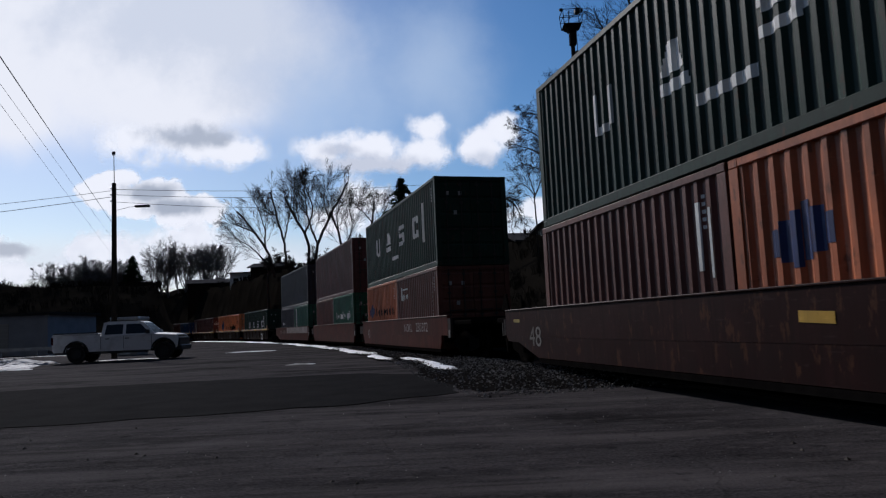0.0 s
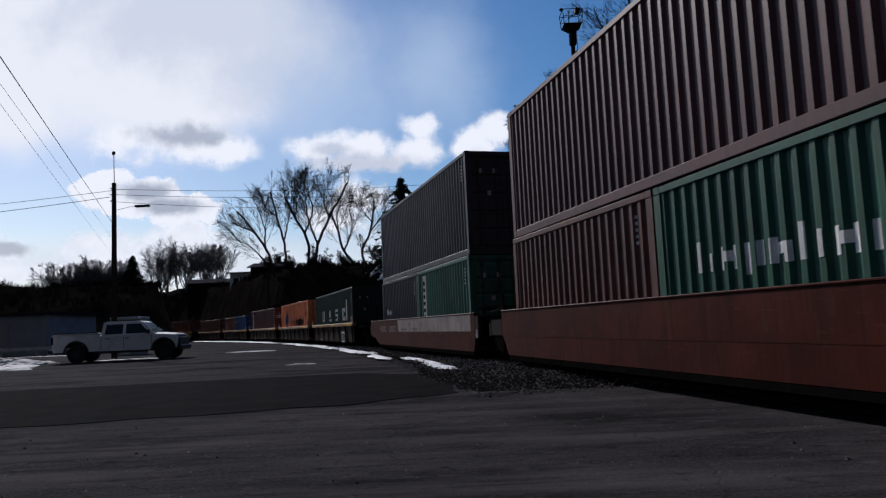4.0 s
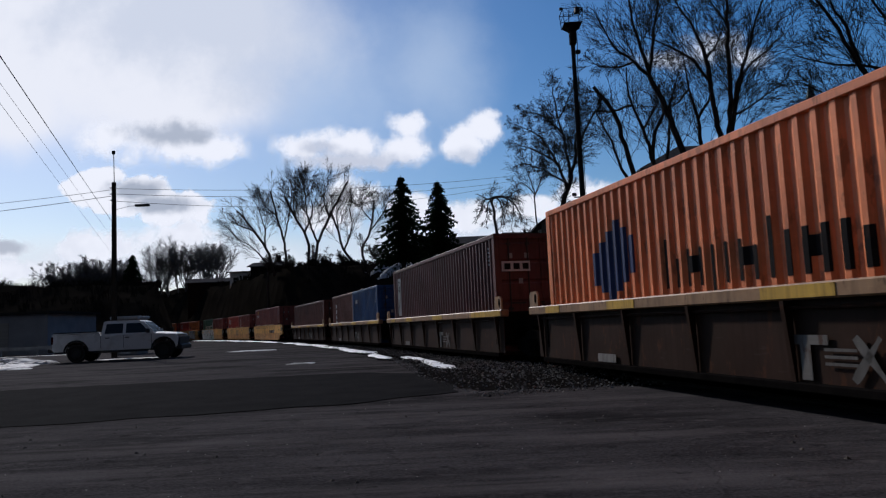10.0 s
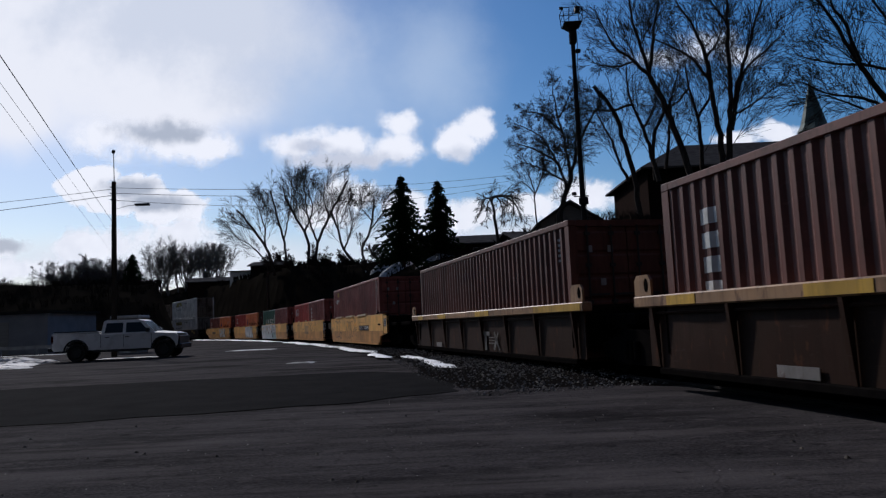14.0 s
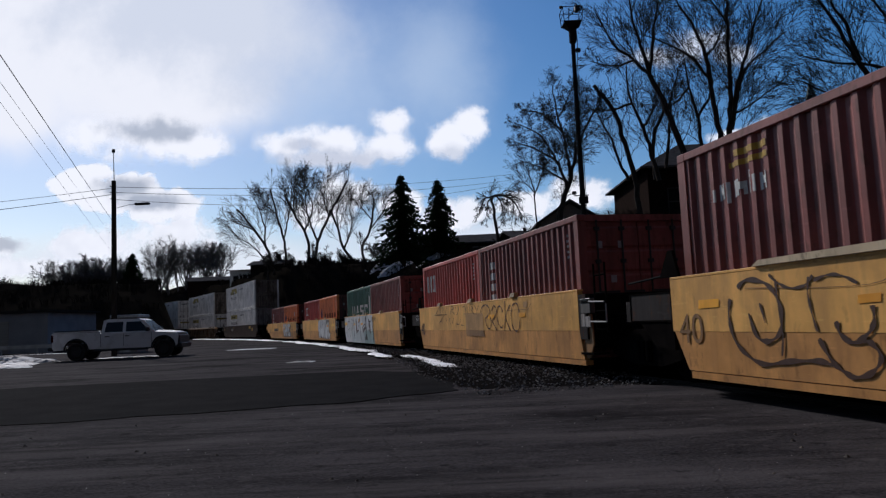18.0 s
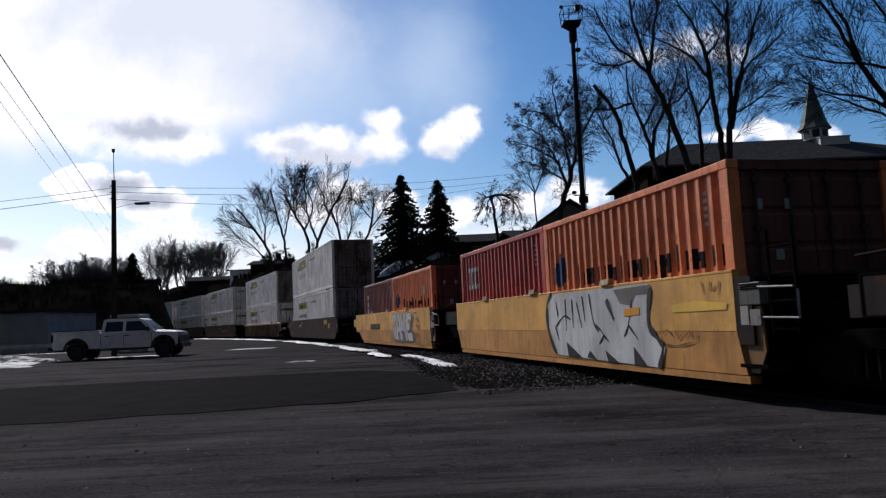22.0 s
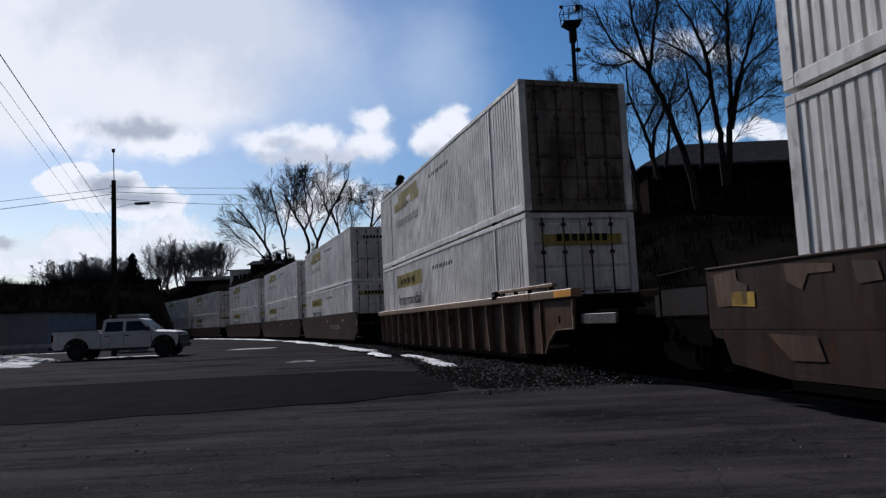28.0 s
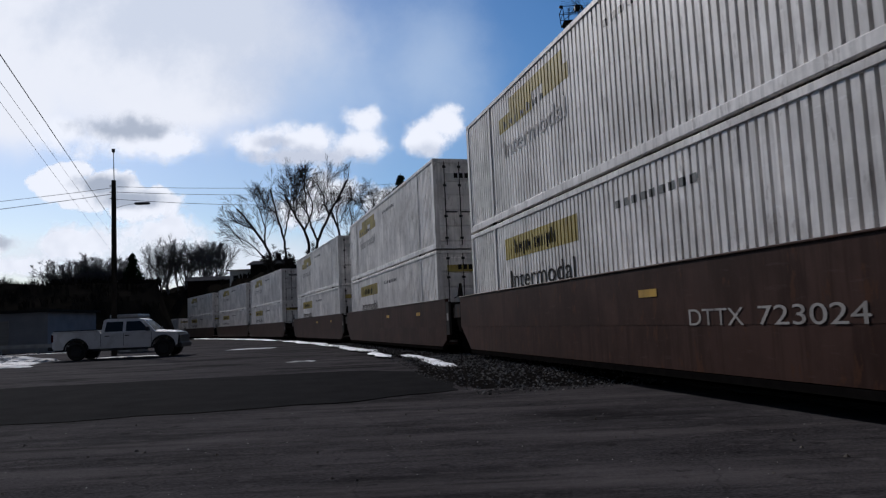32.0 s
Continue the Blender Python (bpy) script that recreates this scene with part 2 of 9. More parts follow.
C_DOORDIRT = paint("road_dirty_white_door", (0.13, 0.105, 0.085), 0.85, dirt=(0.06, 0.045, 0.035))
W_RED = paint("oxide_red_well_car", (0.046, 0.0096, 0.0052), 0.4, dirt=(0.03, 0.011, 0.0075), rough=0.5, gloss=0.06)
W_YELLOW = paint("faded_yellow_well_car", (0.53, 0.285, 0.078), 0.3, dirt=(0.36, 0.20, 0.085), gloss=0.14, runny=0.4)
# lower plates of the yellow cars: darker and more orange than the upper ones
W_YELLOWLOW = paint("darker_yellow_lower_plate", (0.40, 0.195, 0.06), 0.4, dirt=(0.24, 0.12, 0.05), gloss=0.14, runny=0.5)
ENDGREY = paint("grey_primer_end_plate", (0.024, 0.021, 0.020), 0.5, gloss=0.04)
W_BROWN = paint("dirty_brown_well_car", (0.024, 0.0125, 0.0085), 0.55, dirt=(0.036, 0.022, 0.015), gloss=0.05)
W_RUSTBROWN = paint("rust_brown_ribbed_car", (0.070, 0.043, 0.030), 0.8, dirt=(0.09, 0.042, 0.02), gloss=0.05)
RIB_RUST = paint("rusty_rib_edges", (0.19, 0.14, 0.105), 0.7, dirt=(0.13, 0.075, 0.035), gloss=0.05)
W_RUSTY = paint("rusty_dark_well_car", (0.033, 0.0165, 0.0122), 0.5, dirt=(0.024, 0.011, 0.0075), rough=0.5, gloss=0.06)
W_GREYRUST = paint("grey_rusted_well_car", (0.034, 0.022, 0.017), 0.55, dirt=(0.03, 0.016, 0.011), gloss=0.06)
C_DOORGREY = paint("dust_grey_door", (0.17, 0.16, 0.155), 0.6, dirt=(0.09, 0.08, 0.07))
GHOST = paint("ghost_of_old_marking", (0.085, 0.078, 0.070), 0.6)
# much darker red than the other red cars, for the first car only
W_DARKRED = paint("dark_red_well_car", (0.0155, 0.0048, 0.0042), 0.5, dirt=(0.016, 0.008, 0.007), rough=0.5, gloss=0.06)
LETTER_FADED = paint("faded_lettering", (0.22, 0.205, 0.19), 0.5)
LETTER_DULL = paint("grimy_lettering", (0.14, 0.13, 0.12), 0.5)
GRAFFITI_W = paint("pale_spray_paint", (0.40, 0.40, 0.395), 0.2, runny=0.5)
GRAFFITI_P = paint("pale_blue_spray_paint", (0.31, 0.335, 0.335), 0.2, runny=0.5)
OVERPAINT = paint("thin_brown_overpaint", (0.33, 0.185, 0.068), 0.4, runny=0.5)
OVERPAINT_DARK = paint("thick_brown_overpaint", (0.19, 0.10, 0.038), 0.4, runny=0.5)
REFLECT = paint("orange_reflective_tape", (0.62, 0.26, 0.018), 0.15, runny=0.3)
SMUDGE = paint("bright_yellow_smudge", (0.66, 0.37, 0.06), 0.15, runny=0.3)
PANEL_BLACK = paint("worn_black_panel", (0.030, 0.024, 0.026), 0.4, gloss=0.05)
PANEL_BROWN = paint("worn_brown_panel", (0.062, 0.03, 0.022), 0.4, gloss=0.05)
PLATE = paint("pale_worn_guide", (0.42, 0.33, 0.21), 0.3)
GRAFFITI_T = paint("teal_spray_paint", (0.185, 0.245, 0.235), 0.2, runny=0.5)
GRAFFITI_K = paint("black_spray_paint", (0.018, 0.015, 0.015), 0.1)
GRAFFITI_R = paint("brown_spray_paint", (0.048, 0.024, 0.016), 0.1)
STONE = surface("dark_stone_wall", (0.04, 0.037, 0.033), (0.11, 0.10, 0.09), 0.9, 1.2, 0.5, 10, distance=0.05)
STONE.node_tree.nodes["Principled BSDF"].inputs["Specular IOR Level"].default_value = 0.0
BRICKWALL = surface("dark_brick", (0.012, 0.009, 0.008), (0.03, 0.021, 0.018), 0.9, 3, 0.3, 30)
BRICKWALL.node_tree.nodes["Principled BSDF"].inputs["Specular IOR Level"].default_value = 0.0
SIDING = surface("pale_siding", (0.2, 0.19, 0.175), (0.34, 0.325, 0.3), 0.8, 2, 0.1, 30, stretch=(0.3, 0.3, 6))
STEEPLE_WHITE = surface("white_boards", (0.55, 0.55, 0.54), (0.78, 0.78, 0.76), 0.7, 2, 0.1, 30, stretch=(0.3, 0.3, 6))
SLATE = surface("dark_roof_shingles", (0.035, 0.034, 0.036), (0.095, 0.093, 0.095), 0.85, 2, 0.3, 14)
COPPER = surface("weathered_copper", (0.05, 0.075, 0.07), (0.11, 0.15, 0.14), 0.7, 2, 0.2, 14, stretch=(2, 2, 0.5))
SLATE.node_tree.nodes["Principled BSDF"].inputs["Specular IOR Level"].default_value = 0.0
BLOCKWALL = surface("grey_block_wall", (0.19, 0.195, 0.21), (0.31, 0.315, 0.335), 0.9, 1, 0.3, 20)
TRUCKWHITE = surface("white_car_paint", (0.72, 0.71, 0.70), (0.82, 0.81, 0.80), 0.45, 1, 0.0, 20, stain=(0.5, 0.48, 0.45), stain_scale=2, stain_amount=0.5)
RUBBER = surface("tyre_rubber", (0.012, 0.012, 0.012), (0.03, 0.03, 0.03), 0.85, 6, 0.2, 40)
PLASTIC = surface("black_trim", (0.015, 0.015, 0.016), (0.035, 0.035, 0.036), 0.55, 6, 0.05, 40)


def glass(name, tint):
    mat, n, l, b = shader(name)
    b.inputs["Base Color"].default_value = (*tint, 1)
    b.inputs["Roughness"].default_value = 0.06
    b.inputs["IOR"].default_value = 1.5
    b.inputs["Specular IOR Level"].default_value = 0.25
    return mat


GLASS = glass("dark_tinted_glass", (0.012, 0.014, 0.016))
SCREEN = glass("windscreen_glass", (0.012, 0.014, 0.016))
SCREEN.node_tree.nodes["Principled BSDF"].inputs["IOR"].default_value = 1.12
LAMPGLASS = glass("clear_lamp_lens", (0.55, 0.55, 0.55))
REDLENS = glass("red_lamp_lens", (0.06, 0.008, 0.008))
GALV = surface("weathered_galvanised_steel", (0.22, 0.22, 0.215), (0.40, 0.40, 0.39), 0.7, 2, 0.1, 30)


def by_island(mat, lo, hi):
    """Varies the base colour from one loose piece to the next."""
    n, l = mat.node_tree.nodes, mat.node_tree.links
    b = n["Principled BSDF"]
    link = b.inputs["Base Color"].links[0]
    geo, mr, hsv = n.new("ShaderNodeNewGeometry"), n.new("ShaderNodeMapRange"), n.new("ShaderNodeHueSaturation")
    mr.inputs[3].default_value, mr.inputs[4].default_value = lo, hi
    l.new(geo.outputs["Random Per Island"], mr.inputs[0])
    l.new(mr.outputs[0], hsv.inputs["Value"])
    l.new(link.from_socket, hsv.inputs["Color"])
    l.new(hsv.outputs[0], b.inputs["Base Color"])
    return mat


STONES = by_island(surface("mixed_crushed_stone", (0.07, 0.066, 0.063), (0.20, 0.19, 0.18), 0.95, 3, 0.0, 30), 0.15, 1.9)
STONES.node_tree.nodes["Principled BSDF"].inputs["Specular IOR Level"].default_value = 0.0
# ---------------------------------------------------------------- mesh building
class Shape:
    """Collects vertices and faces of one mesh."""

    def __init__(self):
        self.v, self.f = [], []

    def add(self, verts, faces):
        k = len(self.v)
        self.v += [tuple(p) for p in verts]
        self.f += [tuple(i + k for i in q) for q in faces]
        return self

    def box(self, x0, x1, y0, y1, z0, z1):
        return self.add([(x0, y0, z0), (x1, y0, z0), (x1, y1, z0), (x0, y1, z0), (x0, y0, z1), (x1, y0, z1), (x1, y1, z1), (x0, y1, z1)],
                        [(0, 3, 2, 1), (4, 5, 6, 7), (0, 1, 5, 4), (1, 2, 6, 5), (2, 3, 7, 6), (3, 0, 4, 7)])

    def bevel_box(self, x0, x1, y0, y1, z0, z1, r=0.02):
        """A box whose edges along x and the vertical ends are chamfered."""
        prof = [(y0 + r, z0), (y1 - r, z0), (y1, z0 + r), (y1, z1 - r), (y1 - r, z1), (y0 + r, z1), (y0, z1 - r), (y0, z0 + r)]
        return self.extrude_x(prof, x0, x1, r)

    def extrude_x(self, prof, x0, x1, r=0.0):
        n = len(prof)
        cy, cz = sum(p[0] for p in prof) / n, sum(p[1] for p in prof) / n
        rings = [(x0, 1)] + [(x1, 1)]
        if r:
            my = max(1e-6, max(abs(p[0] - cy) for p in prof))
            mz = max(1e-6, max(abs(p[1] - cz) for p in prof))
            rings = [(x0, 0), (x0 + r, 1), (x1 - r, 1), (x1, 0)]
        vs, fs = [], []
        for x, full in rings:
            for (y, z) in prof:
                if full:
                    vs.append((x, y, z))
                else:
                    vs.append((x, cy + (y - cy) * max(0.2, 1 - r / my), cz + (z - cz) * max(0.2, 1 - r / mz)))
        m = len(rings)
        for i in range(m - 1):
            for j in range(n):
                a, b2 = i * n + j, i * n + (j + 1) % n
                fs.append((a, a + n, b2 + n, b2))
        fs.append(tuple(range(n)))
        fs.append(tuple(reversed(range((m - 1) * n, m * n))))
        return self.add(vs, fs)

    def extrude_y(self, prof, y0, y1):
        """prof: (x, z) loop, counter-clockwise seen from -y."""
        n = len(prof)
        vs = [(x, y0, z) for x, z in prof] + [(x, y1, z) for x, z in prof]
        fs = [tuple(range(n)), tuple(reversed(range(n, 2 * n)))]
        fs += [((i + 1) % n, i, i + n, (i + 1) % n + n) for i in range(n)]
        return self.add(vs, fs)

    def cyl(self, a, b, r0, r1=None, sides=10, caps=True):
        r1 = r0 if r1 is None else r1
        a, b = Vector(a), Vector(b)
        d = (b - a).normalized()
        u = d.orthogonal().normalized()
        w = d.cross(u)
        vs = []
        for c, r in ((a, r0), (b, r1)):
            for i in range(sides):
                t = 2 * math.pi * i / sides
                vs.append(c + u * (r * math.cos(t)) + w * (r * math.sin(t)))
        fs = [(i, (i + 1) % sides, (i + 1) % sides + sides, i + sides) for i in range(sides)]
        if caps:
            fs += [tuple(reversed(range(sides))), tuple(range(sides, 2 * sides))]
        return self.add(vs, fs)

    def tube(self, pts, radii, sides=5, caps=True):
        pts = [Vector(p) for p in pts]
        vs, fs = [], []
        u = None
        for i, p in enumerate(pts):
            d = (pts[min(i + 1, len(pts) - 1)] - pts[max(i - 1, 0)]).normalized()
            u = d.orthogonal().normalized() if u is None else (u - d * u.dot(d)).normalized()
            w = d.cross(u)
            r = radii[i] if isinstance(radii, (list, tuple)) else radii
            for k in range(sides):
                t = 2 * math.pi * k / sides
                vs.append(p + u * (r * math.cos(t)) + w * (r * math.sin(t)))
        for i in range(len(pts) - 1):
            for k in range(sides):
                a, b = i * sides + k, i * sides + (k + 1) % sides
                fs.append((a, b, b + sides, a + sides))
        if caps:
            fs += [tuple(reversed(range(sides))), tuple(range((len(pts) - 1) * sides, len(pts) * sides))]
        return self.add(vs, fs)

    def wheel(self, y0, y1, r, cx=0.0, cz=0.0, sides=24, dish=0.0, hub=0.0):
        """A disc with its axle along y; dish sets the middle back from both faces."""
        vs, fs = [], []
        rings = [(y0 + dish, hub or r * 0.2), (y0 + dish, r * 0.72), (y0, r * 0.78), (y0, r * 0.97), (y0 + 0.02 * (y1 > y0), r), (y1 - 0.02, r), (y1, r * 0.97), (y1, r * 0.78), (y1 - dish, r * 0.72), (y1 - dish, hub or r * 0.2)]
        for y, q in rings:
            for k in range(sides):
                t = 2 * math.pi * k / sides
                vs.append((cx + q * math.cos(t), y, cz + q * math.sin(t)))
        for i in range(len(rings) - 1):
            for k in range(sides):
                a, b = i * sides + k, i * sides + (k + 1) % sides
                fs.append((a, b, b + sides, a + sides))
        fs += [tuple(reversed(range(sides))), tuple(range((len(rings) - 1) * sides, len(rings) * sides))]
        return self.add(vs, fs)

    def mesh(self, name, mat, smooth=False):
        me = bpy.data.meshes.new(name)
        me.from_pydata([tuple(p) for p in self.v], [], self.f)
        if mat:
            me.materials.append(mat)
        if smooth:
            me.polygons.foreach_set("use_smooth", [True] * len(me.polygons))
        me.update()
        return me


def part(name, shape, mat, parent=None, label="", at=None, smooth=False):
    """Links a shape (or a mesh that is already built) as one mesh object under a thing or a part."""
    me = shape.mesh(name, mat, smooth) if isinstance(shape, Shape) else shape
    ob = new(name, me)
    if parent:
        ob.parent = parent
    if at is not None:
        ob.matrix_basis = at
    if label:
        ob["label"] = label
    return ob


def recoloured(me, mat, cache={}):
    """The same mesh data in another material, shared between all that ask for it."""
    key = (me.name, mat.name)
    if key not in cache:
        m2 = me.copy()
        m2.materials.clear()
        m2.materials.append(mat)
        cache[key] = m2
    return cache[key]


def thing(name, m, label, category, group="", kind=""):
    ob = new(name)
    ob.empty_display_size = 0.3
    ob.matrix_basis = m
    return tagged(ob, label, category, group, kind)


def smoothstep(a, b, x):
    t = np.clip((x - a) / (b - a), 0, 1)
    return t * t * (3 - 2 * t)


# ---------------------------------------------------------------- the track's line
# Arc length runs away from the camera along the side of the train that faces it; curvature at the knots.
KNOTS = (0, 12, 25, 40, 60, 85, 120, 160)
BEND = (0.0037, 0.0022, 0.0028, 0.0024, 0.0038, 0.0026, 0.0028, 0.0028)
ARC = np.arange(-340.0, 620.0, 0.2)
_k = np.interp(ARC, KNOTS, BEND)
_k[ARC < -4] = 0.0
_th = np.concatenate([[0], np.cumsum((_k[1:] + _k[:-1]) * 0.1)])
_th += radians(13.185) - np.interp(0, ARC, _th)
_x = np.concatenate([[0], np.cumsum(-(np.sin(_th[1:]) + np.sin(_th[:-1])) * 0.1)])
_y = np.concatenate([[0], np.cumsum((np.cos(_th[1:]) + np.cos(_th[:-1])) * 0.1)])
_x += 3.725 - np.interp(0, ARC, _x)
_y += 8.0 - np.interp(0, ARC, _y)
HALF = 1.25                                    # from the side of the train to the middle of the track
LINE_X, LINE_Y = _x + HALF * np.cos(_th), _y + HALF * np.sin(_th)


def on_track(u):
    """The middle of the track at arc u: x, y and the angle by which it bears to the left."""
    return np.interp(u, ARC, LINE_X), np.interp(u, ARC, LINE_Y), np.interp(u, ARC, _th)


def travelled(t):
    return 8.7314 * t + 0.0053 * t * t - 0.000023 * t ** 3


def rolling_pose(centre, half, t, z=RAIL):
    u = centre - travelled(t)
    xa, ya, _ = on_track(u - half)
    xb, yb, _ = on_track(u + half)
    rz = math.degrees(math.atan2(ya - yb, xa - xb))
    return pose((xa + xb) / 2, (ya + yb) / 2, z, 0, 0, rz)


MOVING = []                                    # (thing, centre arc, half the distance of its pivots, height)


def motions():
    times = [float(i) for i in range(0, 33)]
    for ob, centre, half, z in MOVING:
        walk(ob, [(t, rolling_pose(centre, half, t, z)) for t in times])
    for ob, rows in DRIFTING:
        walk(ob, rows)


DRIFTING = []
# ---------------------------------------------------------------- ground
def track_offset(px, py):
    """Signed distance from the middle of the track (positive beyond it, seen from the camera) and the arc there."""
    sel = slice(None, None, 10)
    lx, ly, lt, la = LINE_X[sel], LINE_Y[sel], _th[sel], ARC[sel]
    out_s, out_u = np.empty(len(px)), np.empty(len(px))
    for i in range(0, len(px), 2000):
        dx, dy = px[i:i + 2000, None] - lx[None], py[i:i + 2000, None] - ly[None]
        j = np.argmin(dx * dx + dy * dy, axis=1)
        k = np.arange(len(j))
        side = dx[k, j] * np.cos(lt[j]) + dy[k, j] * np.sin(lt[j])
        out_s[i:i + 2000] = np.sign(side) * np.sqrt(dx[k, j] ** 2 + dy[k, j] ** 2)
        out_u[i:i + 2000] = la[j]
    return out_s, out_u


def rough(px, py, size, seed):
    return np.array([noise.noise((a / size, b / size, seed)) for a, b in zip(px, py)])


def ground_height(px, py, detail=True):
    px, py = np.asarray(px, float), np.asarray(py, float)
    s, u = track_offset(px, py)
    d = np.hypot(px, py)
    bearing = np.degrees(np.arctan2(-px, py))
    # wooded bank beyond the track, with the houses on its shoulder
    bank = 7.9 * smoothstep(4.5, 19, s) + (9.0 * smoothstep(3.0, 5.4, s) - 7.9 * smoothstep(4.5, 19, s)) * smoothstep(62, 86, u) * (s > 0) + 0.03 * np.clip(s - 30, 0, 200) + 4.5 * smoothstep(8, 30, s) * smoothstep(-22, -48, px) * (py > 0)
    # the bank is lower before the church
    bank = bank * (1 - 0.5 * smoothstep(9, 19, px) * (py > 0))
    # spur on the near side, behind which the track runs off in a cutting
    spur = 7.5 * smoothstep(66, 100, d) * smoothstep(21.0, 21.5, bearing) * (s < 0) * smoothstep(4.0, 7.5, -s) * (py > 0)
    z = bank + spur
    if detail:
        z = z + smoothstep(0.5, 4, z) * (rough(px, py, 9, 1) * 0.7 + rough(px, py, 3, 5) * 0.25)
    # unseen rise added behind the lot to block low sky light from there
    z = z + (17 * smoothstep(-7, -38, py) + 0.25 * np.clip(-38 - py, 0, 80)) * smoothstep(4, 16, np.abs(s))
    return z - 0.12 * smoothstep(3.9, 3.2, np.abs(s))


def spread(lo, hi, n, mid, tight):
    t = np.linspace(-1, 1, n)
    v = np.sinh(t * tight) / np.sinh(tight)
    return np.where(v < 0, mid + v * (mid - lo), mid + v * (hi - mid))


gx = spread(-2600, 2600, 260, -6, 5.2)
gy = spread(-2600, 3200, 260, 45, 5.2)
GX, GY = np.meshgrid(gx, gy)
GZ = ground_height(GX.ravel(), GY.ravel())
gv = np.column_stack([GX.ravel(), GY.ravel(), GZ])
W_ = len(gx)
gf = [(j * W_ + i, j * W_ + i + 1, (j + 1) * W_ + i + 1, (j + 1) * W_ + i) for j in range(len(gy) - 1) for i in range(W_ - 1)]
gm = bpy.data.meshes.new("ground")
gm.from_pydata(gv.tolist(), [], gf)
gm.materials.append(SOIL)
gm.polygons.foreach_set("use_smooth", [True] * len(gm.polygons))
tagged(new("ground", gm), "dark bare winter ground rising to a brushy bank", "ground", kind="structure")


def side_of_track(u, off):
    """A point off metres on the camera's side of the train's near flank."""
    x, y, th = on_track(u)
    return x - (HALF + off) * math.cos(th), y - (HALF + off) * math.sin(th)


def sheet(name, outline, z, mat, label, category, thick=0.02, step=1.2, wobble=0.0, seed=3, dome=0.0, kind="structure"):
    """A flat laid piece with an uneven edge, a little thickness, and, for snow, a swollen middle."""
    rnd = random.Random(seed)
    pts = []
    n = len(outline)
    for i in range(n):
        a, b = Vector(outline[i]).to_2d(), Vector(outline[(i + 1) % n]).to_2d()
        k = max(1, int((b - a).length / step))
        for q in range(k):
            p = a.lerp(b, q / k)
            pts.append(p + Vector((rnd.uniform(-1, 1), rnd.uniform(-1, 1))) * wobble)
    n = len(pts)
    if sum(pts[i].x * pts[(i + 1) % n].y - pts[(i + 1) % n].x * pts[i].y for i in range(n)) < 0:
        pts.reverse()
    mid = sum(pts, Vector((0, 0))) / n
    rings = [(1.0, 0.0), (1.0, thick)] if not dome else [(1.0, 0.0), (0.86, dome * 0.7), (0.5, dome * 1.1)]
    sh = Shape()
    for f, up in rings:
        for p in pts:
            q = mid.lerp(p, f)
            sh.v.append((q.x, q.y, z + up * (rnd.uniform(0.7, 1.2) if dome else 1)))
    sh.v.append((mid.x, mid.y, z + (dome * 1.1 if dome else thick)))
    for k in range(len(rings) - 1):
        sh.f += [(k * n + i, k * n + (i + 1) % n, (k + 1) * n + (i + 1) % n, (k + 1) * n + i) for i in range(n)]
    last = (len(rings) - 1) * n
    sh.f += [(last + i, last + (i + 1) % n, len(sh.v) - 1) for i in range(n)]
    me = sh.mesh(name, mat)
    return tagged(new(name, me), label, category, kind=kind)


EDGE_U, EDGE_OFF = (-40, 3.4, 4.3, 8, 10, 14, 20, 110), (-0.42, -0.42, 2.3, 2.3, 1.8, 1.2, 1.0, 1.0)
lot_us = np.concatenate([np.arange(-40, 2, 4), np.arange(2, 22, 0.8), np.arange(22, 108, 3)])
lot_rows = []
for u in lot_us:
    rx, ry = side_of_track(u, float(np.interp(u, EDGE_U, EDGE_OFF)))
    lx = -62 + max(0.0, ry - 58) * 0.45
    lot_rows.append([(lx + (rx - lx) * f, ry, 0.012 + 0.006 * noise.noise((lx + (rx - lx) * f, ry * 0.5, 2))) for f in np.linspace(0, 1, 25) ** 0.6])
lot_v = [p for row in lot_rows for p in row]
lot_f = [(j * 25 + i, j * 25 + i + 1, (j + 1) * 25 + i + 1, (j + 1) * 25 + i) for j in range(len(lot_rows) - 1) for i in range(24)]
tagged(part("parking_lot", Shape().add(lot_v, lot_f), ASPHALT), "worn grey asphalt lot with grit and faded patches", "asphalt", kind="structure")
sheet("asphalt_patch", [(-16.0, 9.0), (-9.5, 9.3), (-5.8, 9.6), (-3.4, 10.1), (-1.3, 10.7), (0.1, 11.7), (0.15, 13.6), (-0.1, 15.8), (-2.1, 17.6), (-6.0, 17.4), (-10.3, 16.9), (-18.0, 16.2)], 0.016, PATCH,
      "darker resurfaced asphalt area of the lot", "asphalt", 0.005, 0.4, 0.09, 8)

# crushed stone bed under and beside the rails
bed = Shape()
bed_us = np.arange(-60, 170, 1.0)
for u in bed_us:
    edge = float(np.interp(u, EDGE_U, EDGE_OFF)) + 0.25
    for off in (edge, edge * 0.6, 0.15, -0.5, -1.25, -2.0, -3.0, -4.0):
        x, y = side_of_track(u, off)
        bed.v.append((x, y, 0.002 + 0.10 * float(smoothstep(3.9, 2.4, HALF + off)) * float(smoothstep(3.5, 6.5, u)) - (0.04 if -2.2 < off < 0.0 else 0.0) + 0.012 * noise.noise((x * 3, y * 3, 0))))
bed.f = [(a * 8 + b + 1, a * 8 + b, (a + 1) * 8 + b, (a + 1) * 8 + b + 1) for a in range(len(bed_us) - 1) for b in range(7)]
tagged(part("ballast_bed", bed, SHADEBED), "near-black crushed stone bed with the train's shade in its colour", "ballast", kind="structure")

